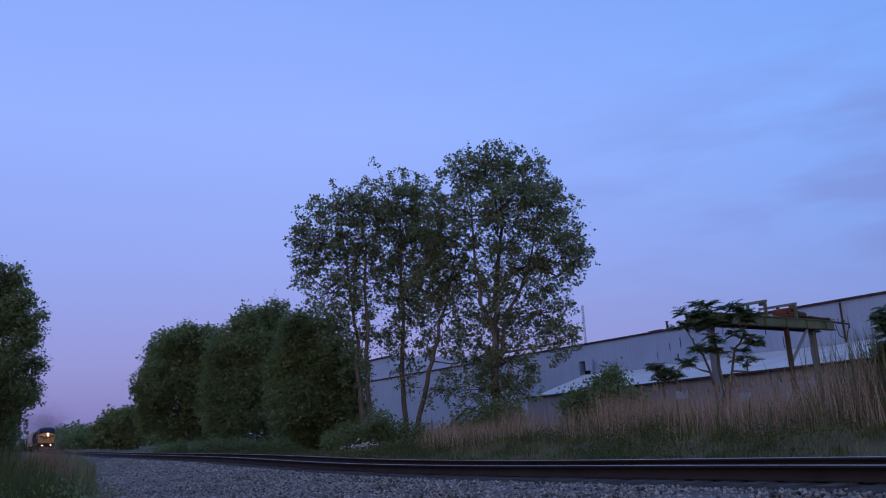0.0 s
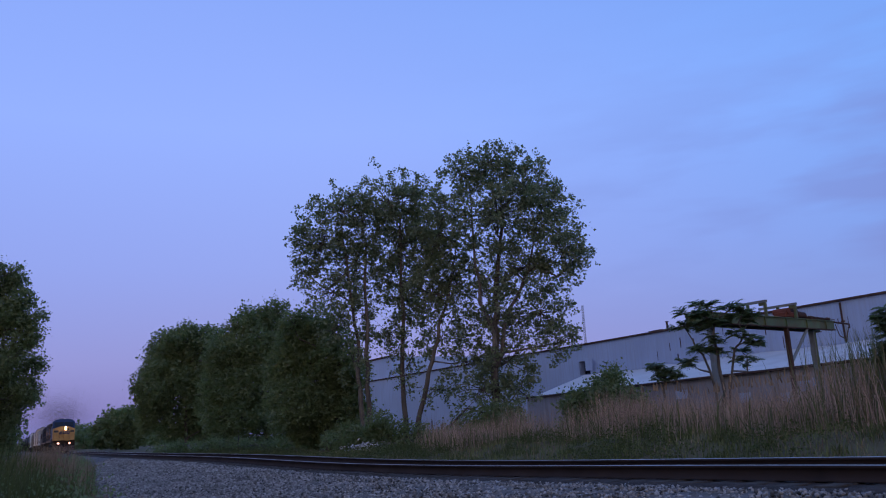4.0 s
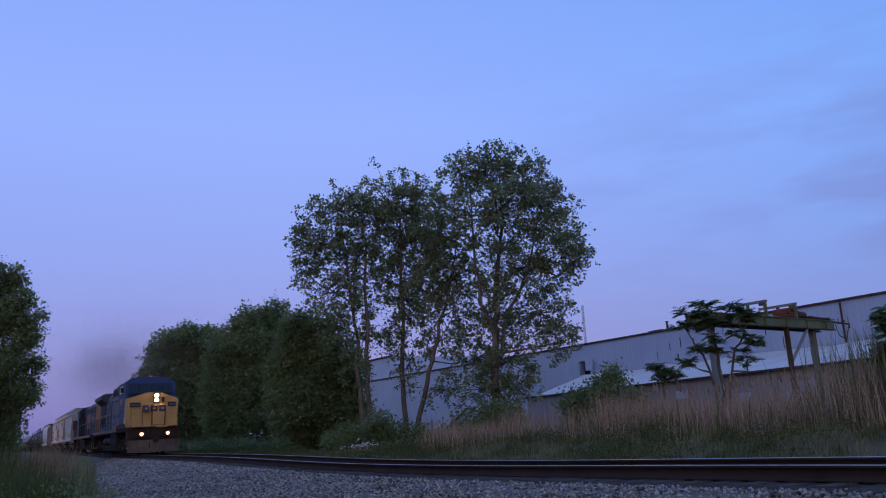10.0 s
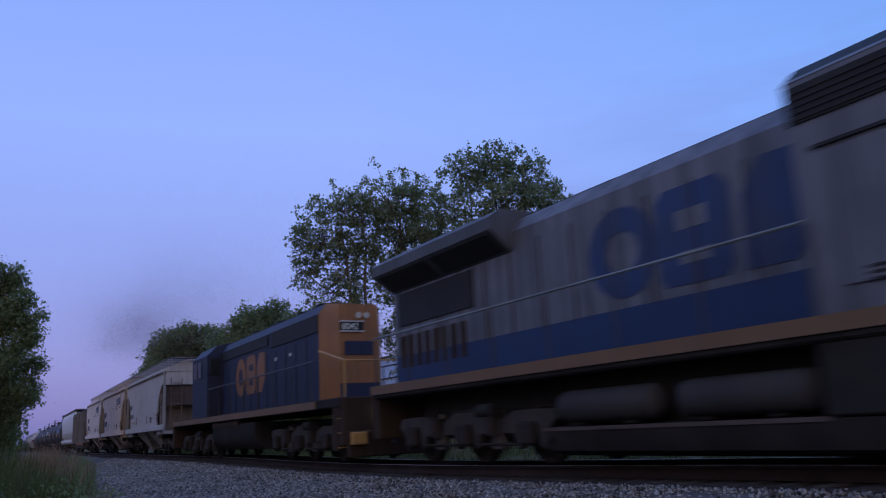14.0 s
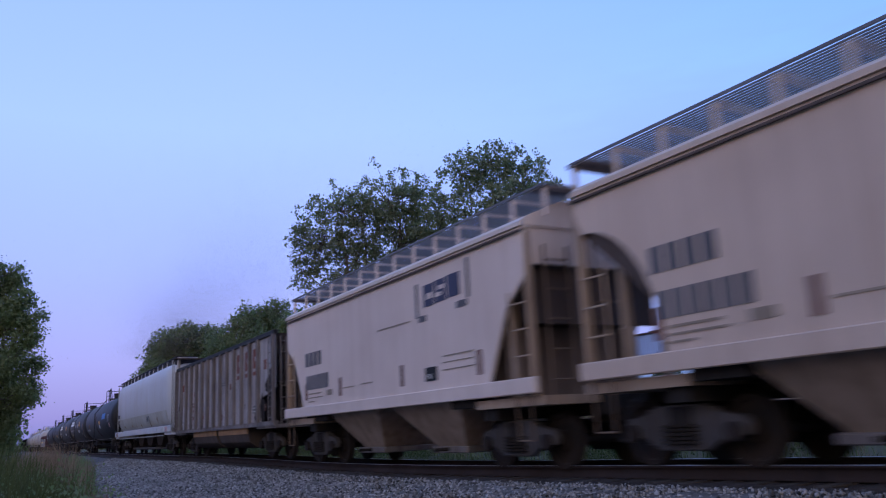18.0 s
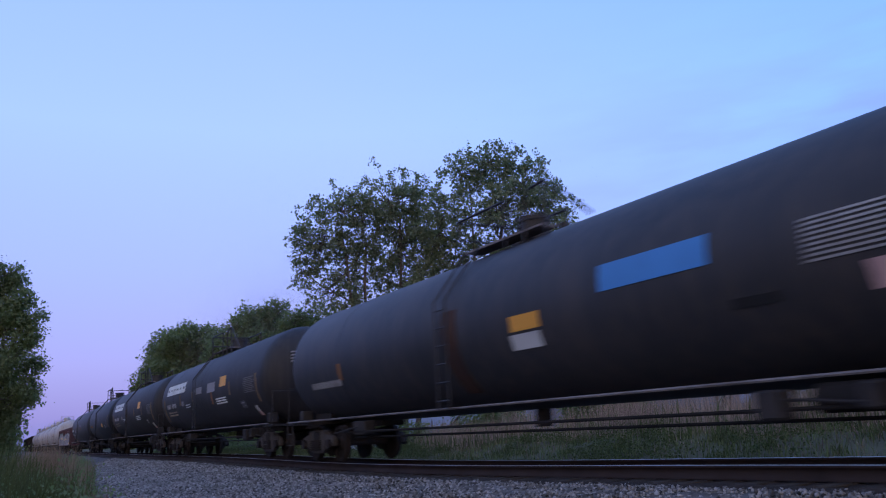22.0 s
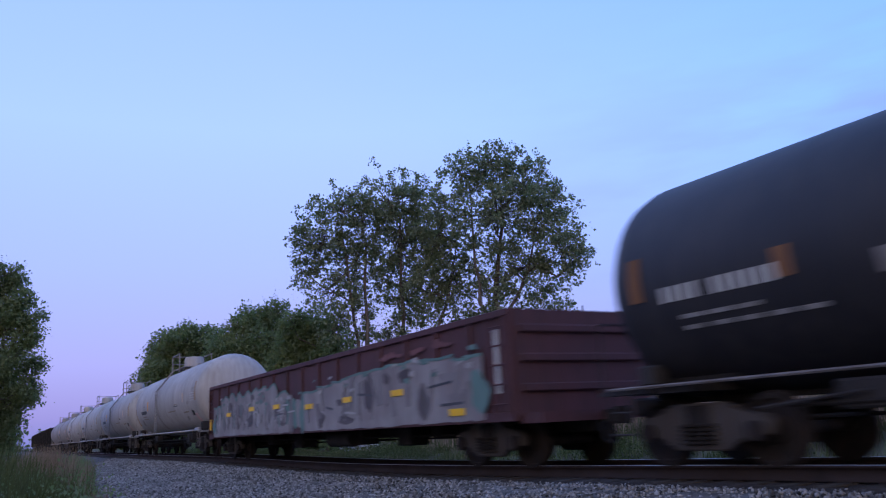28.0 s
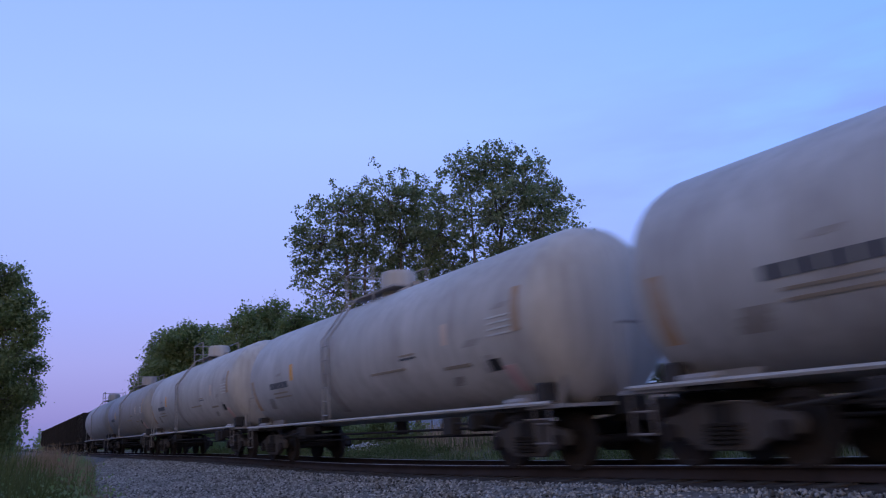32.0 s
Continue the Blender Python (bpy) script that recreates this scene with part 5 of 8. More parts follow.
# ---- leading locomotive ----
def make_lead_loco():
    c = car("locomotive", "blue and grey diesel locomotive with yellow nose, headlights lit", "locomotive", -20.2, 10.75, "locomotives")
    deck = part("underframe", B((-10.1, 9.4, -1.5, 1.5, 1.38, 1.62), r=0.03), M_under, c)
    part("sill_stripe", B((-10.1, 4.6, -1.535, -1.5, 1.47, 1.66), (-10.1, 4.6, 1.5, 1.535, 1.47, 1.66)), M_sill, deck, "yellow stripe along the sill")
    part("sill_stripe", B((4.62, 8.9, -1.535, -1.5, 1.62, 1.84)), M_trim, deck, "grimy brown sill under the cab")
    part("centre_sill", B((-9.0, 9.3, -0.75, 0.75, 0.75, 1.40)), M_under, c)
    # nose
    bm = bmesh.new()
    prof = [(-1.42, 1.62), (-1.5, 3.30), (-1.42, 3.40), (-0.5, 3.68), (-0.3, 3.73), (0.3, 3.73), (0.5, 3.68), (1.42, 3.34), (1.5, 3.24), (1.42, 1.62)]
    a, b = prism(bm, prof, 8.35, 9.62)
    for v in b:
        v.co.x -= 0.10 * (v.co.z - 1.62) + 0.22 * max(abs(v.co.y) - 0.9, 0)
    nose = part("nose", bm, M_yellow, c, "blunt yellow nose")
    part("nose_door", B((9.47, 9.56, -0.05, 0.65, 1.75, 2.95), r=0.015), M_yellow, nose)
    part("nose_seam", B((9.50, 9.585, 0.68, 0.71, 1.7, 2.98), (9.50, 9.585, -0.1, -0.07, 1.7, 2.98)), M_pilot, nose)
    # badge on the nose: plain dark blocks
    for y0, y1, lift in ((-0.62, -0.24, 0.0), (-0.16, 0.24, 0.03), (0.32, 0.74, 0.0)):
        part("badge", B((9.43, 9.585, y0, y1, 2.52 + lift, 2.94), r=0.03), M_markblue, nose, "plain dark blue badge block")
        part("badge_gap", B((9.5, 9.592, y0 + 0.12, y1 - 0.12, 2.68, 2.78)), M_yellow, nose)
    for y0, y1 in ((-1.36, -0.76), (0.86, 1.34)):
        nb = part("number_board", B((9.2, 9.46, y0, y1, 2.82, 3.12), r=0.015), M_black, nose, "dark number board in a pale frame")
        part("board_frame", B((9.44, 9.468, y0 - 0.02, y1 + 0.02, 3.10, 3.135), (9.44, 9.468, y0 - 0.02, y1 + 0.02, 2.805, 2.84)), M_marktan, nb)
        part("number_bars", B((9.455, 9.47, y0 + 0.06, y1 - 0.06, 2.92, 3.02)), M_mark, nb)
    part("grab_iron", T(((9.66, -0.65, 1.75), (9.55, -0.65, 2.7), 0.02), n=6), M_rail_hand, nose)
    part("headlight_housing", B((9.20, 9.45, 0.0, 0.36, 3.06, 3.7), r=0.03), M_black, nose)
    for z in (3.24, 3.52):
        h = part("headlight", T(((9.44, 0.18, z), (9.50, 0.18, z), 0.085), n=20), M_head, nose, "lit warm headlight")
        part("lamp_reflector", T(((9.44, 0.18, z), (9.465, 0.18, z), 0.122), n=24), M_halo, h, "glowing rim in place of the lamp's reddish halo")
    part("horn_box", B((9.3, 9.42, 0.48, 0.66, 3.1, 3.42), r=0.01), M_black, nose)
    # side panel of the nose: yellow leaning forward over blue
    bm = bmesh.new()
    prism_y(bm, [(7.76, 1.66), (9.3, 1.66), (9.16, 3.30), (8.62, 3.42)], -1.512, -1.40)
    part("nose_flank", bm, M_yellow, nose)
    part("data_plate", B((8.12, 8.52, -1.525, -1.51, 1.95, 2.24)), M_pale, nose, "pale patch")
    # cab
    bm = bmesh.new()
    prof = [(-1.5, 1.62), (-1.51, 4.42), (-1.12, 4.72), (-0.7, 4.79), (0.7, 4.79), (1.12, 4.72), (1.51, 4.42), (1.5, 1.62)]
    a, b = prism(bm, prof, 5.5, 8.9)
    for v in b:
        v.co.x -= max(v.co.z - 3.1, 0) * 0.66
    cab = part("cab", bm, M_blue, c, "dark blue crew cab")
    part("roof_hatch", B((6.0, 7.2, -0.5, 0.5, 4.78, 4.86), r=0.03), M_blue, cab)
    for y0, y1 in ((-1.3, -0.72), (-0.66, -0.06), (0.06, 0.66), (0.72, 1.3)):
        bm = bmesh.new()
        box(bm, 0, 0.02, y0, y1, 0.0, 0.80)
        w = part("windshield", bm, M_glass, cab, "dark windshield pane")
        w.matrix_basis = pose(8.52, 0, 3.68, 0, -33.4, 0)
    for x0, x1, m in ((5.75, 6.3, M_pale), (6.36, 6.72, M_glass), (6.77, 7.1, M_pale)):
        w = part("side_window", B((x0, x1, -1.526, -1.50, 3.80, 4.32), r=0.006), m, cab, "side cab window")
        part("window_frame", B((x0 - 0.03, x1 + 0.03, -1.52, -1.5, 3.76, 3.80), (x0 - 0.03, x1 + 0.03, -1.52, -1.5, 4.32, 4.36)), M_black, w)
    part("sunshade", B((5.7, 7.2, -1.60, -1.5, 4.37, 4.41), r=0.01), M_black, cab)
    part("mirror", B((7.22, 7.26, -1.66, -1.50, 3.85, 4.15)), M_black, cab)
    lettering(cab, "7872", 0.58, 5.96, -1.516, 3.08, M_yellowmark)
    part("grab_line", B((5.45, 7.55, -1.53, -1.50, 2.67, 2.70)), M_black, cab)
    part("cab_skirt", B((5.5, 8.3, -1.53, -1.5, 1.845, 1.90)), M_pilot, cab)
    part("antenna_dome", T(((6.8, 0.2, 4.78), (6.8, 0.2, 4.92), 0.12), n=12), M_white, cab)
    # equipment cabinets behind the cab
    bm = bmesh.new()
    prism(bm, [(-1.36, 1.62), (-1.36, 4.40), (-1.06, 4.64), (1.06, 4.64), (1.36, 4.40), (1.36, 1.62)], 1.0, 5.5)
    eq = part("equipment_cabinet", bm, M_grey, c, "grey equipment cabinet behind the cab")
    bm = bmesh.new()
    prism(bm, [(-1.366, 4.39), (-1.064, 4.65), (-1.0, 4.665), (1.0, 4.665), (1.064, 4.65), (1.366, 4.39), (1.3, 4.39), (1.0, 4.62), (-1.0, 4.62), (-1.3, 4.39)], 0.99, 5.49)
    part("sooty_roof", bm, M_black, eq, "dark sooty cabinet roof")
    for x0, x1 in ((1.4, 2.35), (2.5, 3.5), (3.65, 4.5)):
        d = part("door", B((x0, x1, -1.39, -1.36, 1.95, 3.48), r=0.01), M_grey, eq)
        part("latch", B((x1 - 0.12, x1 - 0.06, -1.41, -1.39, 2.4, 2.6)), M_black, d)
    grille = part("air_intake", B((1.03, 3.5, -1.385, -1.36, 3.88, 4.32)), M_black, eq, "black air intake screen")
    for i in range(5):
        part("slat", B((1.05, 3.48, -1.40, -1.385, 3.91 + i * 0.08, 3.935 + i * 0.08)), M_black, grille)
    part("intake_panel", B((3.95, 4.45, -1.375, -1.36, 3.74, 4.36)), M_black, eq, "dark intake panel")
    for x in (1.7, 2.9):
        part("louvre", B((x, x + 0.3, -1.405, -1.392, 1.95, 1.98), (x, x + 0.3, -1.405, -1.392, 2.02, 2.05), (x, x + 0.3, -1.405, -1.392, 2.09, 2.12)), M_black, eq)
    part("cable_tray", B((1.25, 5.45, -1.40, -1.36, 3.53, 3.57)), M_black, eq)
    # engine hood
    bm = bmesh.new()
    prism(bm, [(-1.02, 1.62), (-1.02, 4.10), (-0.8, 4.38), (0.8, 4.38), (1.02, 4.10), (1.02, 1.62)], -9.75, 1.2)
    hood = part("engine_hood", bm, M_grey, c, "grey engine hood")
    part("blue_band", B((-9.75, 1.19, -1.035, -1.02, 1.66, 2.28)), M_blue, hood, "dark blue band along the hood")
    # large emblem on the hood as plain blue shapes
    bm = bmesh.new()
    ring = [(math.cos(a), math.sin(a)) for a in (i * math.tau / 24 for i in range(24))]
    lo = [[bm.verts.new((-2.25 + p * rx, yy, 3.12 + q * rz)) for p, q in ring] for yy in (-1.030, -1.018) for rx, rz in ((0.74, 0.70), (0.36, 0.32))]
    for i in range(24):
        for a, b in ((0, 1), (2, 3), (0, 2), (1, 3)):
            bm.faces.new((lo[a][i], lo[a][i - 1], lo[b][i - 1], lo[b][i]))
    part("emblem", bm, M_emblem, hood, "large plain blue ring")
    bm = bmesh.new()
    prism_y(bm, [(-1.52, 2.54), (-1.40, 2.42), (-0.36, 2.42), (-0.22, 2.6), (-0.2, 3.62), (-0.36, 3.8), (-1.34, 3.8), (-1.5, 3.62)], -1.030, -1.018)
    part("emblem", bm, M_emblem, hood, "large plain blue emblem slab")
    part("emblem_gap", B((-1.14, -0.6, -1.036, -1.028, 3.18, 3.46), r=0.003), M_grey, hood)
    part("emblem_gap", B((-1.14, -0.6, -1.036, -1.028, 2.70, 2.88), r=0.003), M_grey, hood)
    bm = bmesh.new()
    prism_y(bm, [(-0.06, 2.42), (0.66, 2.42), (0.99, 2.8), (0.99, 3.8), (0.3, 3.82), (-0.02, 3.4)], -1.030, -1.018)
    part("emblem", bm, M_emblem, hood, "large plain blue emblem wedge")
    part("roof_soot", B((-9.75, 1.0, -0.79, 0.79, 4.38, 4.395)), M_black, hood, "sooty dark roof")
    for i in range(12):
        x = -9.5 + i * 0.87
        part("door_seam", B((x, x + 0.02, -1.04, -1.02, 2.2, 3.85)), M_pilot, hood)
    part("exhaust_stack", B((-3.9, -2.9, -0.4, 0.4, 4.3, 4.58), r=0.03), M_black, hood)
    # radiators with overhanging wings
    bm = bmesh.new()
    prism(bm, [(-1.0, 3.72), (-1.52, 4.12), (-1.52, 4.34), (-1.25, 4.52), (1.25, 4.52), (1.52, 4.34), (1.52, 4.12), (1.0, 3.72)], -9.85, -5.0)
    rad = part("radiator_wing", bm, M_wing, c, "overhanging grey radiator wing")
    for x0, x1 in ((-9.7, -7.5), (-7.35, -5.15)):
        bm = bmesh.new()
        prism(bm, [(-1.07, 3.785), (-1.45, 4.08), (-1.465, 4.062), (-1.085, 3.768)], x0, x1)
        part("radiator_screen", bm, M_black, rad, "black screen under the wing")
    part("radiator_screen", B((-9.5, -6.4, -1.06, -1.02, 2.95, 3.68)), M_black, rad, "black screen under the wing")
    for i in range(8):
        x = -9.45 + i * 0.36
        part("vent_slot", B((x, x + 0.18, -1.045, -1.02, 2.02, 2.72)), M_pilot, hood, "rusty dark upright vent slot")
    # handrails
    for y in (-1.48, 1.48):
        hr = part("handrail", T(((-10.0, y, 2.72), (1.1, y, 2.72), 0.024), n=6), M_bsteel, c, "worn bright handrail")
        for i in range(8):
            part("stanchion", T(((-9.9 + i * 1.57, y, 1.62), (-9.9 + i * 1.57, y, 2.68), 0.02), n=6), M_rail_hand, hr)
    for y in (-1.35, 1.35):
        part("front_handrail", T(((9.95, y, 1.5), (9.95, y, 2.6), 0.025), ((9.95, y, 2.6), (9.5, y, 2.7), 0.025), n=6), M_tub, c, "dull yellow front handrail")
    # fuel tank and air reservoirs
    bm = bmesh.new()
    prism(bm, [(-1.32, 0.24), (-1.42, 0.5), (-1.42, 0.58), (-0.92, 0.62), (-0.92, 1.38), (0.92, 1.38), (0.92, 0.62), (1.42, 0.58), (1.42, 0.5), (1.32, 0.30), (1.0, 0.15), (-1.0, 0.15)], -4.0, 4.2)
    tank = part("fuel_tank", bm, M_under, c, "dark grimy fuel tank")
    part("tank_ledge", B((-4.0, 1.0, -1.44, -1.40, 0.545, 0.60)), M_slope, tank, "worn ledge under the reservoirs")
    part("tank_cap", T(((-3.85, -1.46, 0.46), (-3.85, -1.40, 0.46), 0.08), n=10), M_wheel, tank)
    for x0, x1 in ((-3.7, -1.55), (-1.2, 0.85)):
        bm = bmesh.new()
        lathe_x(bm, [(x0, 0.02), (x0 + 0.02, 0.14), (x0 + 0.1, 0.235), (x0 + 0.18, 0.25), (x1 - 0.18, 0.25), (x1 - 0.1, 0.235), (x1 - 0.02, 0.14), (x1, 0.02)], -1.2, 0.9, 20)
        rsv = part("air_reservoir", bm, M_dustgrey, c, "long dusty air reservoir", smooth=50)
        for x in (x0 + 0.5, x1 - 0.5):
            part("strap", B((x - 0.03, x + 0.03, -1.46, -0.95, 0.62, 0.66), (x - 0.03, x + 0.03, -1.0, -0.9, 0.66, 1.2)), M_under, rsv)
    part("battery_box", B((1.0, 4.2, -1.46, -0.95, 0.60, 1.38), r=0.02), M_under, c, "long flat equipment box over the fuel tank")
    # pilot, steps and ditch lights
    pl = part("pilot", B((9.3, 9.85, -1.5, 1.5, 0.55, 1.62), r=0.03), M_pilot, c, "grimy dark pilot plate")
    bm = bmesh.new()
    vs = [(9.85, -1.5, 0.85), (9.85, 1.5, 0.85), (10.35, 0.0, 0.85), (10.0, -1.5, 0.12), (10.0, 1.5, 0.12), (10.6, 0.0, 0.12), (9.8, -1.5, 0.12), (9.8, 1.5, 0.12)]
    v = [bm.verts.new(q) for q in vs]
    for f in ((0, 3, 5, 2), (2, 5, 4, 1), (0, 2, 1), (0, 6, 3), (1, 4, 7), (6, 7, 4, 5, 3), (0, 1, 7, 6)):
        bm.faces.new([v[i] for i in f])
    part("plow", bm, M_plow, pl, "snowplow blade with dust and rust")
    part("platform_edge", B((9.7, 10.0, -1.45, 1.45, 1.56, 1.64), r=0.01), M_pilot, pl, "front platform edge")
    part("warning_strip", B((9.985, 10.01, 0.1, 0.75, 1.57, 1.63)), M_yellow, pl, "yellow strip over the coupler")
    for y in (-0.55, -0.42, -0.3, 0.3, 0.42, 0.55):
        part("jumper_hose", T(((9.9, y, 1.02), (10.1, y, 0.8), 0.025), ((10.1, y, 0.8), (10.12, y * 1.05, 0.5), 0.025), n=6), M_black, pl)
    part("cut_lever", T(((9.95, -1.4, 1.0), (10.0, 0.0, 0.98), 0.018), ((10.0, 0.0, 0.98), (9.95, 1.4, 1.0), 0.018), n=5), M_wheel, pl)
    part("coupler_pocket", B((9.8, 9.9, -0.35, 0.35, 0.6, 1.1)), M_black, pl)
    for y in (-0.76, 0.76):
        d = part("ditch_light_housing", T(((9.80, y, 1.2), (10.2, y, 1.2), 0.17), n=20), M_black, pl)
        part("ditch_light", T(((10.195, y, 1.2), (10.24, y, 1.2), 0.055), n=20), M_ditch, d, "lit reddish ditch light")
        part("lamp_reflector", T(((10.195, y, 1.2), (10.21, y, 1.2), 0.095), n=24), M_halo, d, "glowing rim in place of the lamp's reddish halo")
    for y in (-1.2, 1.2):
        s = part("step_well", B((9.0, 9.3, y - 0.3, y + 0.3, 0.3, 1.6)), M_pilot, c)
        for z in (0.4, 0.72, 1.05, 1.36):
            part("step", B((9.3, 9.45, y - 0.28, y + 0.28, z, z + 0.03)), M_pale, s, "worn bright step edge")
    part("rear_pilot", B((-10.2, -9.9, -1.45, 1.45, 0.5, 1.62), r=0.02), M_pilot, c)
    for x in (6.7, -6.7):
        add_loco_truck(c, x)


make_lead_loco()


# ---- second locomotive, long hood leading ----
def make_second_loco():
    c = car("locomotive", "blue diesel locomotive with orange hood end, running second", "locomotive", -42.0, 10.5, "locomotives")
    deck = part("underframe", B((-10.0, 9.8, -1.5, 1.5, 1.34, 1.58), r=0.03), M_under, c)
    part("sill_stripe", B((-9.8, 8.2, -1.53, -1.5, 1.36, 1.56)), M_sill, deck, "faded orange sill stripe")
    bm = bmesh.new()
    prism(bm, [(-0.95, 1.58), (-0.95, 4.05), (-0.72, 4.36), (0.72, 4.36), (0.95, 4.05), (0.95, 1.58)], -3.6, 7.1)
    hood = part("engine_hood", bm, M_navy, c, "dark blue engine hood")
    bm = bmesh.new()
    a, b = prism(bm, [(-0.96, 1.58), (-0.96, 4.06), (-0.72, 4.37), (0.72, 4.37), (0.96, 4.06), (0.96, 1.58)], 7.1, 7.75)
    for v in b:
        v.co.y *= 0.62 if abs(v.co.y) > 0.9 else 0.8
        v.co.z -= 0.1 if v.co.z > 4.2 else 0
    end = part("hood_end", bm, M_orange, c, "faded orange hood end")
    part("number_board", B((7.62, 7.80, -0.58, 0.12, 3.50, 3.76), r=0.01), M_black, end, "dark number board")
    part("board_frame", B((7.79, 7.804, -0.60, 0.14, 3.755, 3.785), (7.79, 7.804, -0.60, 0.14, 3.475, 3.505)), M_pale, end)
    lettering(end, "8042", 0.25, 7.806, -0.54, 3.54, M_white, 90)
    for y in (-0.12, 0.12):
        part("headlight", T(((7.70, y + 0.1, 3.95), (7.80, y + 0.1, 3.95), 0.09), n=16), M_lens, end, "unlit twin headlight")
    part("hood_badge", B((7.74, 7.775, -0.46, 0.42, 2.82, 3.22), r=0.015), M_navy, end, "plain dark badge shape")
    part("blue_band", B((7.72, 7.775, -0.6, 0.6, 1.6, 2.05)), M_navy, end)
    part("radiator_intake", B((2.85, 7.05, -0.985, -0.95, 3.55, 4.05)), M_black, hood, "black radiator intake")
    part("inertial_intake", B((-3.4, 2.5, -0.985, -0.95, 3.68, 4.04)), M_black, hood)
    bm = bmesh.new()
    ring = [(math.cos(a), math.sin(a)) for a in (i * math.tau / 20 for i in range(20))]
    lo = [[bm.verts.new((-0.75 + p * rx, yy, 2.86 + q * rz)) for p, q in ring] for yy in (-0.968, -0.948) for rx, rz in ((0.62, 0.68), (0.27, 0.32))]
    for i in range(20):
        for a, b in ((0, 1), (2, 3), (0, 2), (1, 3)):
            bm.faces.new((lo[a][i], lo[a][i - 1], lo[b][i - 1], lo[b][i]))
    part("emblem", bm, M_orange, hood, "plain orange ring")
    bm = bmesh.new()
    prism_y(bm, [(-0.02, 2.34), (0.1, 2.2), (0.9, 2.2), (1.04, 2.4), (1.06, 3.36), (0.9, 3.54), (0.12, 3.54), (0.0, 3.36)], -0.968, -0.948)
    part("emblem", bm, M_orange, hood, "plain orange emblem slab")
    part("emblem_gap", B((0.34, 0.76, -0.974, -0.962, 3.0, 3.22)), M_navy, hood)
    part("emblem_gap", B((0.34, 0.76, -0.974, -0.962, 2.5, 2.7)), M_navy, hood)
    bm = bmesh.new()
    prism_y(bm, [(1.2, 2.2), (1.75, 2.2), (2.1, 2.6), (2.1, 3.5), (1.5, 3.54), (1.22, 3.1)], -0.968, -0.948)
    part("emblem", bm, M_orange, hood, "plain orange emblem wedge")
    part("roof_soot", B((-3.6, 7.1, -0.72, 0.72, 4.36, 4.375)), M_black, hood, "sooty dark roof")
    for i in range(11):
        x = -3.3 + i * 0.94
        part("door_seam", B((x, x + 0.02, -0.965, -0.95, 1.65, 3.4)), M_black, hood)
    for x in (3.2, 4.6):
        part("latch_plate", B((x, x + 0.12, -0.97, -0.95, 3.1, 3.2)), M_white, hood)
    for x in (-0.5, 2.3, 4.3, 5.9):
        part("roof_fan", T(((x, 0, 4.35), (x, 0, 4.52), 0.55), n=20), M_black, hood)
    part("exhaust_stack", B((0.6, 1.4, -0.3, 0.3, 4.35, 4.6), r=0.02), M_black, hood)
    bm = bmesh.new()
    prism(bm, [(-1.48, 1.58), (-1.5, 3.95), (-1.1, 4.35), (-0.5, 4.48), (0.5, 4.48), (1.1, 4.35), (1.5, 3.95), (1.48, 1.58)], -6.1, -3.6)
    cab = part("cab", bm, M_navy, c, "blue crew cab")
    for x0, x1 in ((-5.8, -5.2), (-5.1, -4.5)):
        part("side_window", B((x0, x1, -1.52, -1.49, 3.15, 3.8)), M_glass, cab)
    part("front_window", B((-3.6, -3.56, -1.4, -1.02, 3.2, 3.85)), M_glass, cab)
    part("cab_door", B((-3.62, -3.57, -1.42, -1.0, 1.6, 3.1)), M_navy, cab)
    bm = bmesh.new()
    prism(bm, [(-0.95, 1.58), (-0.95, 2.9), (-0.7, 3.15), (0.7, 3.15), (0.95, 2.9), (0.95, 1.58)], -8.4, -6.1)
    part("short_hood", bm, M_navy, c)
    for y in (-1.47, 1.47):
        hr = part("handrail", T(((-3.4, y, 2.62), (8.0, y, 2.62), 0.022), n=6), M_rail_hand, c)
        for i in range(8):
            part("stanchion", T(((-3.4 + i * 1.6, y, 1.58), (-3.4 + i * 1.6, y, 2.62), 0.02), n=6), M_rail_hand, hr)
    part("end_handrail", T(((9.7, -1.3, 1.5), (9.7, -1.3, 2.5), 0.025), ((9.7, 1.3, 1.5), (9.7, 1.3, 2.5), 0.025), ((9.7, -1.3, 2.5), (9.7, 1.3, 2.5), 0.025), ((9.7, -1.3, 2.5), (8.0, -1.3, 2.9), 0.025), n=6), M_yellow, c, "yellow end handrails")
    bm = bmesh.new()
    prism(bm, [(-1.25, 0.5), (-1.4, 0.75), (-1.4, 1.2), (1.4, 1.2), (1.4, 0.75), (1.25, 0.5), (1.0, 0.32), (-1.0, 0.32)], -3.0, 2.4)
    part("fuel_tank", bm, M_under, c, "dark fuel tank")
    part("air_reservoir", T(((-3.0, -1.25, 1.2), (0.5, -1.25, 1.2), 0.19), n=16), M_pilot, c)
    pl = part("pilot", B((9.6, 9.95, -1.45, 1.45, 0.4, 1.58), r=0.03), M_pilot, c, "grimy pilot plate")
    part("plow", B((9.95, 10.1, -1.4, 1.4, 0.12, 0.75), r=0.03), M_pilot, pl)
    part("ditch_light", T(((9.95, -0.55, 1.18), (10.02, -0.55, 1.18), 0.065), n=16), M_ditch2, pl, "small white lamp, lit")
    part("footboard", B((9.98, 10.2, -1.35, -0.95, 0.42, 0.72), r=0.02), M_yellow, pl, "yellow corner step")
    part("ditch_light", T(((9.95, 0.55, 1.18), (10.02, 0.55, 1.18), 0.1), n=16), M_lens, pl, "unlit lamp")
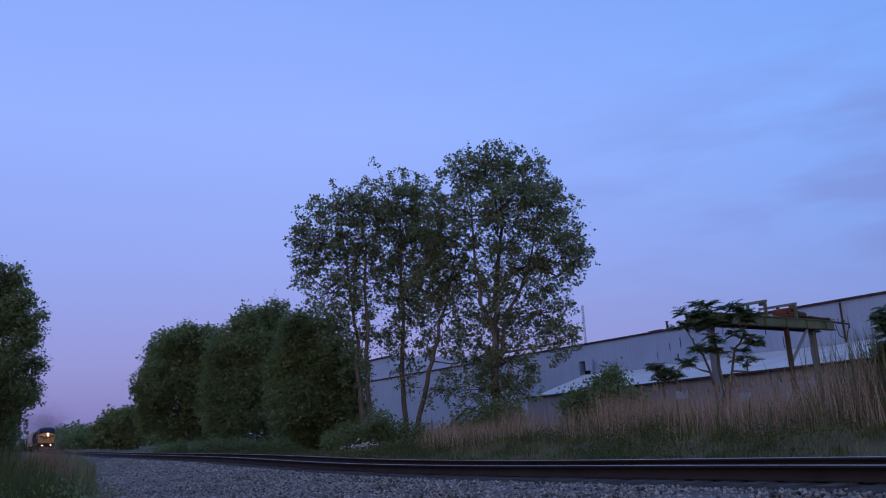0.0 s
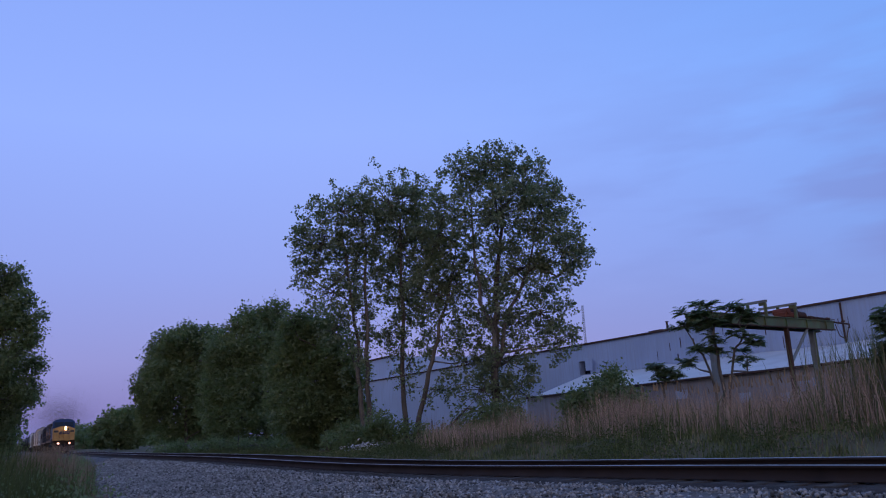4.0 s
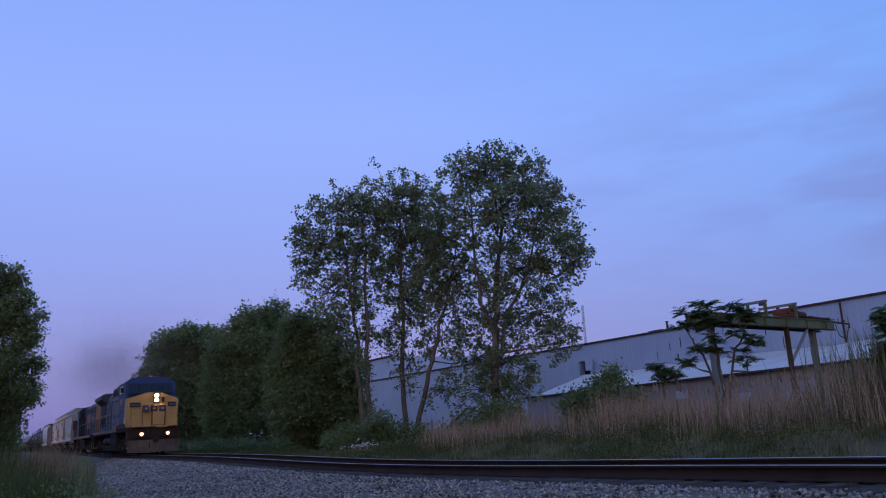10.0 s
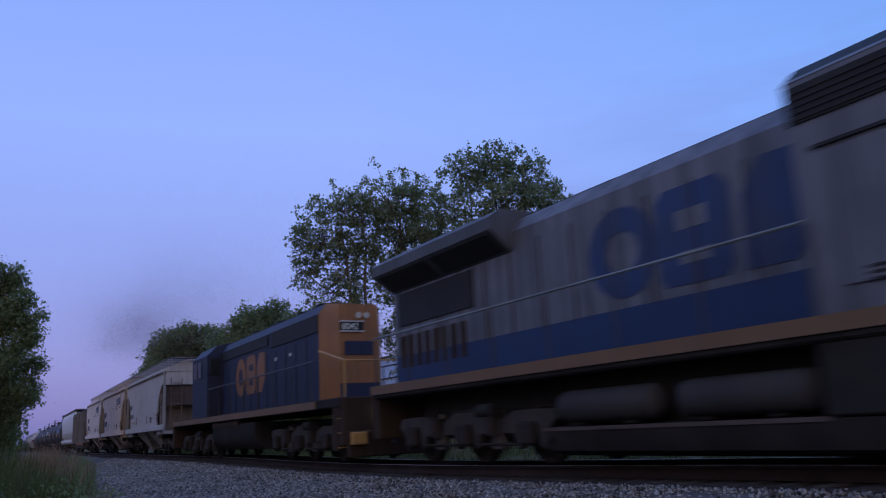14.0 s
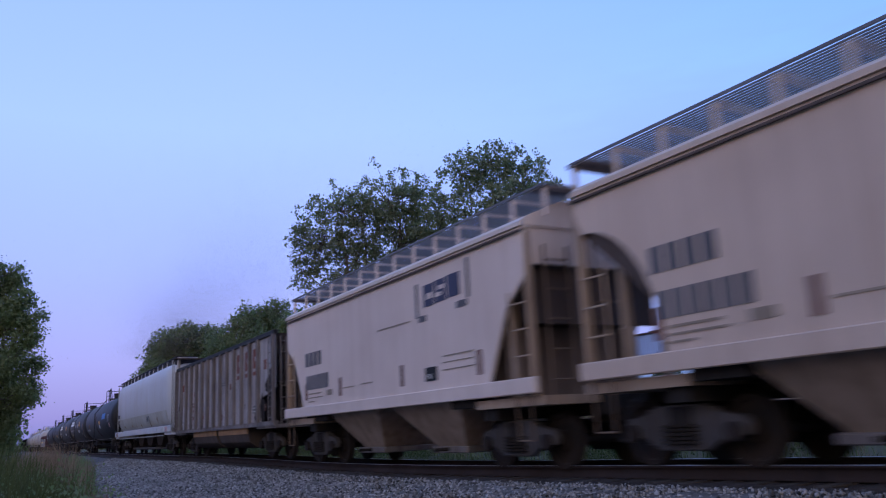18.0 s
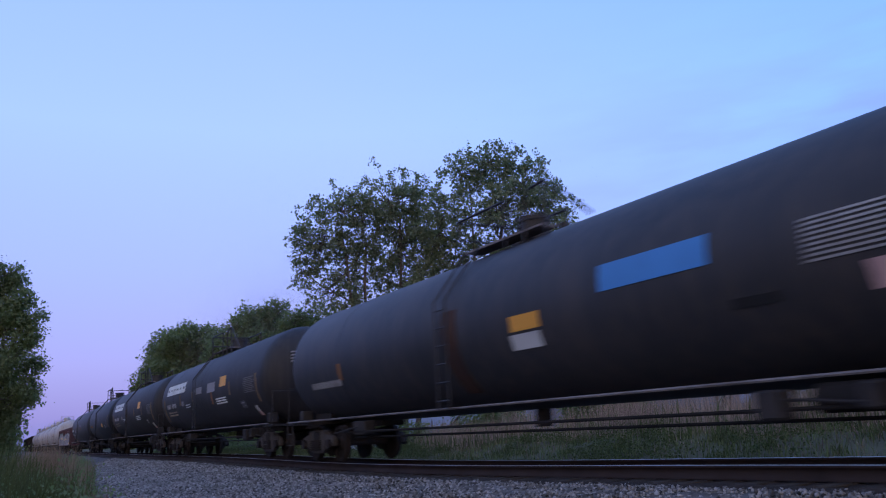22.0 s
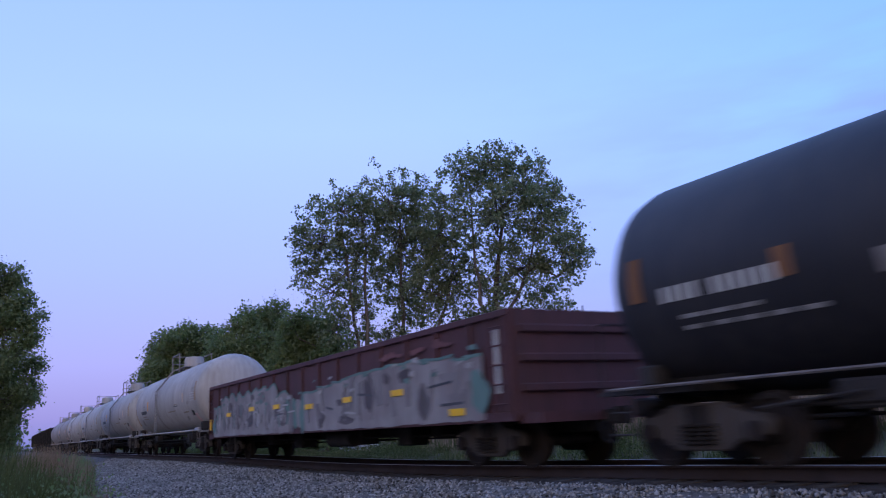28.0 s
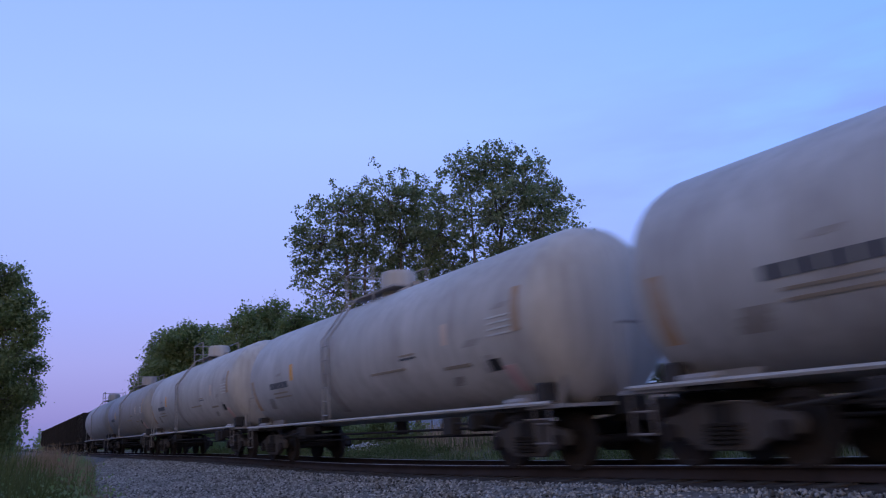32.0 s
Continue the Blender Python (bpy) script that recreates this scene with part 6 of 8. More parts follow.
    for y in (-1.2, 1.2):
        s = part("step_well", B((9.3, 9.6, y - 0.28, y + 0.28, 0.3, 1.5)), M_pilot, c)
        for z in (0.35, 0.7, 1.05):
            part("step", B((9.6, 9.72, y - 0.26, y + 0.26, z, z + 0.03)), M_yellow, s, "yellow step edge")
    part("rear_pilot", B((-10.1, -9.8, -1.45, 1.45, 0.4, 1.5), r=0.02), M_pilot, c)
    for x in (6.2, -6.2):
        add_loco_truck(c, x)


make_second_loco()


# ---- covered hoppers ----
def roofwalk(c, L, z, material, roof_z=4.3, out=1.28, step=0.075, bar_h=0.010, pitch=0.93, dark=None):
    """Open grating along both sides of the roof, on upright posts."""
    w = part("roofwalk", B((-L, L, -out - 0.015, -out + 0.015, z - 0.02, z + 0.02), (-L, L, out - 0.015, out + 0.015, z - 0.02, z + 0.02)), dark or M_walk, c, "grating roofwalk")
    bar = finish("grating_bar", B((-L, L, -0.012, 0.012, -bar_h, bar_h)), dark or M_walk)
    for s in (-1, 1):
        for i in range(int((out - 0.32) / step)):
            part("grating_bar", bar, None, w, at=(0, s * (0.34 + i * step), z))
    n = int(2 * L / pitch)
    post = finish("roofwalk_post", B((-0.04, 0.04, -0.02, 0.02, roof_z - z - 0.1, -0.02), (-0.03, 0.03, -0.02, 0.92, -0.06, -0.02)), material)
    for i in range(n + 1):
        x = -L + 0.1 + (2 * L - 0.2) * i / n
        part("roofwalk_post", post, None, w, at=(x, -out + 0.05, z))
        part("roofwalk_post", post, None, w).matrix_basis = pose(x, out - 0.05, z, 0, 0, 180)
    return w


def hatch_covers(c, L, z, material, n):
    for i in range(n):
        x = -L + (i + 0.5) * 2 * L / n
        h = part("hatch", T(((x, 0, z - 0.1), (x, 0, z + 0.12), 0.28), n=16), material, c)
        part("hatch_bar", B((x - 0.34, x + 0.34, -0.03, 0.03, z + 0.12, z + 0.15)), M_coalrib, h)


def two_bay_hopper(label, centre, material, curved, dark_ends=None):
    c = car("covered_hopper", label, "freight car", centre, 6.5, "covered hoppers")
    L = 5.85
    post = M_tankgrey if dark_ends else M_endpost
    # side outline: full length at the top, cut back towards the sill at both ends
    cut = []
    n = 10 if curved else 2
    for i in range(n + 1):
        t = i / n
        if curved:
            cut.append((L - 0.15 - 1.45 * math.sin(t * math.pi / 2), 3.42 - 1.95 * (1 - math.cos(t * math.pi / 2)) - 0.02 * t))
        else:
            cut.append(((L - 0.04, 3.18), (L - 0.62, 2.72), (L - 1.27, 1.50))[i])
    half = [(L, 4.1), (L, 3.75)] + cut
    out = half + [(-x, z) for x, z in reversed(half)]
    for y0, y1 in ((-1.56, -1.50), (1.50, 1.56)):
        bm = bmesh.new()
        prism_y(bm, out, y0, y1)
        part("side_sheet", bm, material, c, "smooth side with faint rust streaks")
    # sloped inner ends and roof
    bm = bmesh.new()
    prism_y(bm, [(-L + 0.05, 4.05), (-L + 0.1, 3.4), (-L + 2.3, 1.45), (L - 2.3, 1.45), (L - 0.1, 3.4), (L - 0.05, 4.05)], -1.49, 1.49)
    part("inner_hopper", bm, M_slope, c, "dark brown sloping inner sheets")
    bm = bmesh.new()
    prism(bm, [(-1.60, 4.02), (-1.60, 4.10), (-1.45, 4.20), (-0.7, 4.52), (0.7, 4.52), (1.45, 4.20), (1.60, 4.10), (1.60, 4.02)], -L - 0.02, L + 0.02)
    roof = part("roof", bm, material, c)
    # thin dark strip drawn where the roof lip throws its shadow line
    part("eave_rib", B((-L, L, -1.612, -1.58, 3.925, 3.96)), M_slope, roof, "dark strip put in for the shadow line under the eave")
    hatch_covers(c, L - 0.8, 4.62, material, 6)
    part("hatch_trough", B((-L + 0.2, L - 0.2, -0.30, 0.30, 4.45, 4.64), r=0.03), material, c)
    roofwalk(c, L + 0.35, 4.69, material, 4.26)
    for y in (-1.58, 1.58):
        part("side_sill", B((-L - 0.1, L + 0.1, y - 0.05, y + 0.05, 1.24, 1.5), r=0.015), material, c, "stout side sill")
    part("centre_sill", B((-6.2, 6.2, -0.3, 0.3, 0.85, 1.2)), M_under, c)
    for s in (-1, 1):
        p = part("end_platform", B((min(s * 4.0, s * 6.0), max(s * 4.0, s * 6.0), -1.5, 1.5, 1.05, 1.2)), post, c)
        part("slope_plate", B((min(s * 3.1, s * 4.0), max(s * 3.1, s * 4.0), -1.48, 1.48, 1.1, 1.32)), M_under, p)
        part("bolster_plate", B((s * 4.3 - 0.2, s * 4.3 + 0.2, -1.4, 1.4, 0.85, 1.05)), M_under, p)
        for y in (-1.5, 1.5):
            part("corner_post", B((s * 5.82 - 0.06, s * 5.82 + 0.06, y - 0.05, y + 0.05, 1.2, 3.9)), post, c)
            part("inner_post", B((s * 5.15 - 0.05, s * 5.15 + 0.05, y * 0.9 - 0.05, y * 0.9 + 0.05, 1.2, 3.2)), post, c)
        if s > 0:
            part("end_sheet", B((s * 5.0 - 0.03, s * 5.0 + 0.03, -1.44, 1.44, 1.2, 2.42)), M_endtan, c, "dusty brown lower end sheet")
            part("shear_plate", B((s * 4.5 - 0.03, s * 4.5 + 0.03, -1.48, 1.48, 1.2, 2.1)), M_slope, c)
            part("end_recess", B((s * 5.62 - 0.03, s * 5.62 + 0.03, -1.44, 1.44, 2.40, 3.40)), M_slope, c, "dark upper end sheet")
        part("end_panel", B((s * 5.80 - 0.03, s * 5.80 + 0.03, -1.44, 1.44, 3.38, 4.06)), material, c, "upper end panel")
        part("crosswalk", B((s * 5.98 - 0.22, s * 5.98 + 0.22, -1.28, 1.28, 4.64, 4.68)), M_coalrib, c)
        rung_ladder(c, s * 5.56, -1.56, 1.2, 2.95, 4, 0.5, post)
        rung_ladder(c, s * 5.90, -0.95, 1.2, 3.7, 5, 0.5, M_endtan, "y")
        part("stirrup", T(((s * 5.75, -1.56, 1.2), (s * 5.75, -1.56, 0.5), 0.016), ((s * 5.75, -1.56, 0.5), (s * 5.35, -1.56, 0.5), 0.016), ((s * 5.35, -1.56, 0.5), (s * 5.35, -1.56, 1.2), 0.016), n=5), M_endtan, c)
        # hopper bay
        bm = bmesh.new()
        x0, x1, xm = s * 0.25, s * 3.3, s * 1.85
        v = [bm.verts.new(q) for q in ((x0, -1.45, 1.35), (x1, -1.45, 1.35), (x1, 1.45, 1.35), (x0, 1.45, 1.35), (xm - s * 0.55, -0.75, 0.38), (xm + s * 0.55, -0.75, 0.38), (xm + s * 0.55, 0.75, 0.38), (xm - s * 0.55, 0.75, 0.38))]
        for f in ((0, 1, 5, 4), (1, 2, 6, 5), (2, 3, 7, 6), (3, 0, 4, 7), (4, 5, 6, 7), (3, 2, 1, 0)):
            bm.faces.new([v[i] for i in f])
        bay = part("hopper_bay", bm, dark_ends or M_bay, c, "dusty sloping discharge bay, coloured darker for the shade under the sill")
        part("outlet_gate", B((min(xm - 0.7, xm + 0.7), max(xm - 0.7, xm + 0.7), -0.85, 0.85, 0.26, 0.40), r=0.02), M_coalrib, bay)
        part("gate_rod", T(((xm, -1.2, 0.34), (xm, 1.2, 0.34), 0.035), n=8), M_wheel, bay)
        add_truck(c, s * 4.6, M_truckdust)
    return c


def glyphs(parent, y, x0, x1, z0, z1, n, material):
    """A row of n plain upright bars in place of lettering."""
    w = (x1 - x0) / n
    for i in range(n):
        a = x0 + i * w
        part("lettering", B((a, a + w * 0.72, y - 0.006, y + 0.01, z0, z1)), material, parent)


def material_of(c):
    """The paint of a hopper's side."""
    return next(o for o in c.children if o.name.startswith("side_sheet")).data.materials[0]


def hopper_marks(c, badge):
    y = -1.566
    if badge:
        # badge as plain shapes: two brackets and three blocks
        marks(c, y, [(2.02, 2.12, 2.98, 3.68), (2.12, 2.42, 2.88, 3.0), (4.0, 4.1, 3.10, 3.84), (3.62, 3.98, 2.96, 3.08)], M_mark, "badge_bracket")
        marks(c, y, [(2.36, 2.78, 3.16, 3.60), (2.84, 3.24, 3.18, 3.62), (3.30, 3.76, 3.20, 3.64)], M_markblue, "badge_block")
        marks(c, y - 0.004, [(2.5, 2.72, 3.30, 3.42), (2.98, 3.2, 3.42, 3.50), (2.86, 3.08, 3.29, 3.37)], material_of(c), "badge_gap")
        glyphs(c, y, -4.38, -3.18, 2.55, 2.91, 4, M_mark)
        glyphs(c, y, -4.32, -2.74, 1.93, 2.30, 6, M_mark)
        marks(c, y, [(0.2, 1.7, 2.95, 2.98)], M_marktan)
    else:
        glyphs(c, y, -4.5, -3.7, 2.58, 2.84, 4, M_stencil)
        glyphs(c, y, -4.4, -3.2, 2.06, 2.30, 6, M_stencil)
    marks(c, y, [(2.3, 2.75, 1.68, 1.95)], M_black, "data_panel")
    marks(c, y, [(2.38, 2.55, 1.72, 1.82)], M_white, "data_sticker")
    marks(c, y, [(-4.2, -3.3, 1.80, 1.835), (-4.2, -3.2, 1.70, 1.73), (-4.2, -3.75, 1.60, 1.63), (-2.9, -2.55, 1.72, 1.86), (3.0, 4.1, 2.1, 2.125), (3.0, 4.1, 1.98, 2.0), (3.0, 4.1, 1.84, 1.86), (-1.85, -1.2, 1.82, 1.85), (-0.8, -0.2, 1.84, 1.87)], M_marktan)
    for x in (-4.42, -2.1, 1.2, 4.22):
        part("rust_patch", B((x, x + 0.15, y - 0.004, y + 0.01, 1.66, 2.1)), M_rustmark, c, "brown rusty reflector patch")


h = two_bay_hopper("grey two-bay covered hopper with pale side sill", -59.95, M_hopgrey, True, M_baygrey)
hopper_marks(h, False)
h = two_bay_hopper("dusty tan two-bay covered hopper with dark badge", -72.9, M_hoptan, True)
hopper_marks(h, True)
h = two_bay_hopper("clean cream two-bay covered hopper with angular ends", -85.9, M_hopcream, False)
hopper_marks(h, True)


# ---- open coal hopper ----
def make_coal_hopper():
    c = car("open_hopper", "rust-stained grey open-top coal hopper with upright ribs", "freight car", -100.0, 7.6)
    L = 7.0
    for y0, y1 in ((-1.5, -1.46), (1.46, 1.5)):
        bm = bmesh.new()
        prism_y(bm, [(L - 0.05, 3.78), (L - 0.05, 2.15), (L - 1.55, 1.86), (L - 1.55, 1.1), (-L + 1.25, 1.1), (-L + 1.25, 1.86), (-L + 0.05, 2.0), (-L + 0.05, 3.78)], y0, y1)
        part("side_sheet", bm, M_coal, c, "grey side sheet with rust and coal dust")
        part("top_chord", B((-L, L, y0 - 0.06, y1 + 0.06, 3.74, 3.88), r=0.01), M_black, c, "dark top chord")
        part("side_sill", B((-L, L, y0 - 0.05, y1 + 0.05, 1.02, 1.16)), M_coalrib, c)
    for i in range(15):
        x = (-L + 0.06, L - 0.06)[i - 13] if i > 12 else 5.39 - 0.937 * i
        for y in (-1.55, 1.55):
            part("rib", B((x - 0.06, x + 0.06, y - 0.065, y + 0.05, 1.12, 3.76), r=0.012), M_coalrib, c)
    for s in (-1, 1):
        bm = bmesh.new()
        prism_y(bm, [(s * (L - 0.05), 3.78), (s * (L - 0.12), 3.78), (s * (L - 2.9), 1.1), (s * (L - 2.8), 1.1)], -1.46, 1.46)
        part("slope_sheet", bm, M_coalrib, c, "dark sloping end sheet")
        part("shear_plate", B((s * 5.5 - 0.03, s * 5.5 + 0.03, -1.46, 1.46, 1.06, 2.4)), M_under, c)
        part("end_bulkhead", B((s * 6.92 - 0.03, s * 6.92 + 0.03, -1.2, 1.2, 1.06, 2.2)), M_soot, c, "end sheet black with coal soot")
        # added dark plate, so that the end opening looks dark instead of showing sky
        part("centre_web", B((min(s * 5.5, s * 6.95), max(s * 5.5, s * 6.95), -0.04, 0.04, 1.06, 2.9)), M_under, c)
        part("end_platform", B((min(s * 5.1, s * L), max(s * 5.1, s * L), -1.5, 1.5, 0.95, 1.06)), M_coalrib, c)
        for y in (-1.1, 0.0, 1.1):
            part("end_post", B((s * 6.9 - 0.06, s * 6.9 + 0.06, y - 0.06, y + 0.06, 1.06, 3.7)), M_coalrib, c)
        rung_ladder(c, s * 6.75, -1.57, 1.1, 3.7, 8, 0.45, M_coalrib)
        rung_ladder(c, s * 7.0, -1.1, 1.0, 3.7, 8, 0.45, M_coalrib, "y")
        part("brake_cylinder", T(((s * 5.9, -0.5, 1.5), (s * 6.5, -0.5, 1.5), 0.16), n=14), M_under, c)
        add_truck(c, s * 5.3)
    # long rust-coloured discharge tubs between the trucks
    for x0, x1 in ((-3.9, -0.15), (0.15, 3.9)):
        bm = bmesh.new()
        prism(bm, [(-1.42, 1.05), (-1.43, 0.78), (-1.36, 0.56), (-1.15, 0.40), (-0.8, 0.34), (0.8, 0.34), (1.15, 0.40), (1.36, 0.56), (1.43, 0.78), (1.42, 1.05)], x0, x1)
        tub = part("discharge_tub", bm, M_tubdark, c, "grimy brown discharge tub")
        part("tub_face", B((x0 + 0.05, x1 - 0.05, -1.46, -1.42, 0.82, 1.03)), M_tub, tub, "rusty tan tub side")
    part("coal_floor", B((-4.4, 4.4, -1.45, 1.45, 1.1, 1.3)), M_black, c)
    y = -1.512
    # faded red emblem as plain blocks between ribs
    for x0, x1 in ((2.85, 3.4), (3.85, 4.32), (4.74, 5.3)):
        marks(c, y, [(x0, x1, 2.88, 3.5), (x0, x1, 2.66, 2.78)], M_redmark, "emblem_block")
        marks(c, y - 0.004, [(x0 + 0.2, x1 - 0.12, 3.1, 3.26)], M_coal, "emblem_gap")
    marks(c, y, [(5.92, 6.12, 2.76, 3.06), (-5.78, -5.55, 2.78, 3.06)], M_redmark, "emblem_block")
    glyphs(c, y, -4.52, -4.0, 2.4, 2.62, 2, M_rustmark)
    glyphs(c, y, -3.66, -3.12, 2.46, 2.64, 2, M_rustmark)
    glyphs(c, y, -4.5, -4.0, 1.98, 2.2, 2, M_rustmark)
    glyphs(c, y, -3.64, -3.1, 2.0, 2.2, 2, M_rustmark)
    marks(c, y, [(0.75, 1.2, 2.66, 2.69), (0.75, 1.2, 2.58, 2.61), (4.75, 5.2, 1.45, 1.68)], M_mark)
    marks(c, y - 0.004, [(4.78, 5.17, 1.49, 1.52), (4.78, 5.17, 1.6, 1.63)], M_pale, "data_line")
    rng = random.Random(31)
    # ragged soot below the front corner
    for x, z, rx, rz in ((5.72, 1.55, 0.22, 0.42), (6.28, 2.22, 0.30, 0.22), (6.62, 2.5, 0.22, 0.34), (5.05, 1.32, 0.18, 0.16), (-6.3, 2.1, 0.3, 0.2)):
        g = bmesh.new()
        n = 18
        ph = rng.uniform(0, 6)
        prism_y(g, [(x + rx * math.cos(k * math.tau / n) * (1 + 0.22 * math.sin(5 * k * math.tau / n + ph)), z + rz * math.sin(k * math.tau / n) * (1 + 0.3 * math.sin(4 * k * math.tau / n + ph))) for k in range(n)], y + 0.004, y + 0.013)
        part("soot_patch", g, M_soot, c, "black patch of coal soot")
    for i in range(16):
        x, z = rng.uniform(-6.5, 6.5), rng.uniform(1.2, 2.6)
        part("rust_patch", B((x, x + rng.uniform(0.05, 0.13), y - 0.003, y + 0.01, z, z + rng.uniform(0.06, 0.22))), rng.choice((M_rustmark, M_coalrib)), c)


make_coal_hopper()


# ---- white rounded hopper ----
def make_round_hopper():
    c = car("covered_hopper", "clean white round-sided covered hopper with long roofwalk", "freight car", -117.45, 9.85, "covered hoppers")
    L = 8.95
    prof = [(1.15, 1.35), (1.42, 1.75), (1.55, 2.3), (1.58, 2.9), (1.57, 3.6), (1.51, 4.02), (1.36, 4.24), (1.08, 4.36), (0.0, 4.42)]
    full = [(-y, z) for y, z in prof] + [(y, z) for y, z in reversed(prof[:-1])]
    bm = bmesh.new()
    rings = []
    for x, k in ((-L, 0.45), (-L + 0.06, 0.66), (-L + 0.2, 0.82), (-L + 0.45, 0.93), (-L + 0.8, 0.985), (-L + 1.2, 1.0), (L - 1.2, 1.0), (L - 0.8, 0.985), (L - 0.45, 0.93), (L - 0.2, 0.82), (L - 0.06, 0.66), (L, 0.45)):
        rings.append([bm.verts.new((x, y * k, 2.7 + (z - 2.7) * (0.72 + 0.28 * k))) for y, z in full])
    m = len(full)
    for a, b in zip(rings, rings[1:]):
        for i in range(m):
            bm.faces.new((a[i], a[(i + 1) % m], b[(i + 1) % m], b[i]))
    bm.faces.new(rings[0][::-1])
    bm.faces.new(rings[-1])
    part("body", bm, M_hopwhite, c, "smooth white bulging body", smooth=40)
    for y in (-1.5, 1.5):
        part("side_sill", B((-L - 0.3, L + 0.3, y - 0.04, y + 0.04, 1.12, 1.42), r=0.015), M_hopwhite, c, "white side sill")
        part("running_rail", T(((-L + 1.5, y, 0.98), (L - 1.5, y, 0.98), 0.03), n=6), M_hopend, c)
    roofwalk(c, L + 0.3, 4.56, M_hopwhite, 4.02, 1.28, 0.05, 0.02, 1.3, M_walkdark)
    hatch_covers(c, L - 0.8, 4.36, M_hopwhite, 8)
    # wide and dark, to close the gap between the body and the grating
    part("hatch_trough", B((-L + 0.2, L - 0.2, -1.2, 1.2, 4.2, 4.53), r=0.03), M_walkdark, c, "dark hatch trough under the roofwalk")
    part("centre_sill", B((-9.4, 9.4, -0.3, 0.3, 0.85, 1.2)), M_under, c)
    for i in range(4):
        x = -4.65 + i * 3.1
        bm = bmesh.new()
        prof2 = [(-1.45, 1.4), (-1.2, 1.12), (-0.72, 0.62), (-0.42, 0.50), (0.42, 0.50), (0.72, 0.62), (1.2, 1.12), (1.45, 1.4)]
        prism_y(bm, [(x + a, z) for a, z in prof2], -0.62, 0.62)
        bay = part("hopper_bay", bm, M_tubdark, c, "dark rounded discharge bay", smooth=60)
        part("outlet", T(((x, -0.8, 0.42), (x, 0.8, 0.42), 0.11), n=10), M_under, bay)
    part("outlet_pipe", T(((-6.2, -0.8, 0.36), (6.2, -0.8, 0.36), 0.06), n=8), M_truckdust, c, "long dusty outlet pipe")
    for s in (-1, 1):
        part("end_platform", B((min(s * 7.6, s * 9.3), max(s * 7.6, s * 9.3), -1.48, 1.48, 1.0, 1.12)), M_hopwhite, c)
        for y in (-1.42, 1.42):
            part("corner_post", B((s * 9.2 - 0.04, s * 9.2 + 0.04, y * 0.82 - 0.04, y * 0.82 + 0.04, 1.1, 4.44)), M_hopend, c)
        part("crosswalk", B((s * 9.2 - 0.28, s * 9.2 + 0.28, -1.45, 1.45, 4.42, 4.46)), M_slope, c)
        for y in (-1, 1):
            part("end_brace", T(((s * 9.2, y * 1.3, 1.1), (s * 8.7, y * 1.0, 2.4), 0.05), n=6), M_hopend, c)
        es = part("end_sheet", B((s * 9.12 - 0.03, s * 9.12 + 0.03, -0.95, 0.95, 1.12, 2.0), r=0.01), M_hopend, c, "flat grimy end sheet with a round opening")
        part("opening", T(((s * 9.10, -0.55, 1.5), (s * 9.16, -0.55, 1.5), 0.16), n=16), M_dark, es)
        for z in (1.9, 2.45, 3.0, 3.55):
            part("rung", T(((s * 9.2, -0.9, z), (s * 9.2, -0.3, z), 0.016), n=5), M_coalrib, es)
        rung_ladder(c, s * 9.1, -1.42, 1.1, 4.3, 8, 0.36, M_hopend)
        part("brake_box", B((s * 9.2 - 0.1, s * 9.2 + 0.1, -0.5, 0.0, 1.5, 2.3), r=0.02), M_pale, c)
        add_truck(c, s * 7.35, M_truckdust)
    y = -1.5
    marks(c, -1.595, [(-7.9, -7.0, 2.25, 2.45)], M_mark)
    # grimy band whose greyer colour also carries the shading of the in-curving side
    bm = bmesh.new()
    rows = []
    for y0, z in ((1.30, 1.55), (1.42, 1.75), (1.475, 1.98), (1.52, 2.16)):
        rows.append([bm.verts.new((x, -y0 - 0.007, z)) for x in (-8.0, 8.0)] + [bm.verts.new((x, -y0 + 0.03, z)) for x in (8.0, -8.0)])
    for a, b in zip(rows, rows[1:]):
        for i in range(4):
            bm.faces.new((a[i], a[(i + 1) % 4], b[(i + 1) % 4], b[i]))
    bm.faces.new(rows[0][::-1])
    bm.faces.new(rows[-1])
    part("dust_band", bm, M_hopshade, c, "grimy band below the side seam, greyed for the shading of the curve")
    marks(c, -1.565, [(-7.9, -7.3, 2.02, 2.1), (2.92, 3.38, 1.76, 2.04), (-7.9, -7.5, 1.92, 1.98)], M_mark, "data_panel")
    marks(c, -1.570, [(2.95, 3.35, 1.785, 1.80), (2.95, 3.35, 2.0, 2.015)], M_pale, "data_line")
    # rust runs on the lower side
    rng = random.Random(52)
    for x, z, rx, rz in ((3.0, 1.62, 0.13, 0.10), (5.35, 1.78, 0.16, 0.17), (0.1, 1.66, 0.10, 0.10), (-3.05, 1.70, 0.14, 0.07), (-5.9, 1.68, 0.13, 0.09), (-1.6, 1.64, 0.07, 0.05)):
        bm = bmesh.new()
        n, ph = 16, rng.uniform(0, 6)
        ring = []
        for k in range(n):
            a = k * math.tau / n
            q = (x + rx * math.cos(a) * (1 + 0.3 * math.sin(3 * a + ph)), z + rz * math.sin(a) * (1 + 0.3 * math.sin(2 * a + ph)))
            out = np.interp(q[1], (1.55, 1.75, 1.98, 2.16), (1.30, 1.42, 1.475, 1.52))
            ring.append([bm.verts.new((q[0], -out - e, q[1])) for e in (0.014, -0.01)])
        mid = bm.verts.new((x, -np.interp(z, (1.55, 1.75, 1.98, 2.16), (1.30, 1.42, 1.475, 1.52)) - 0.016, z))
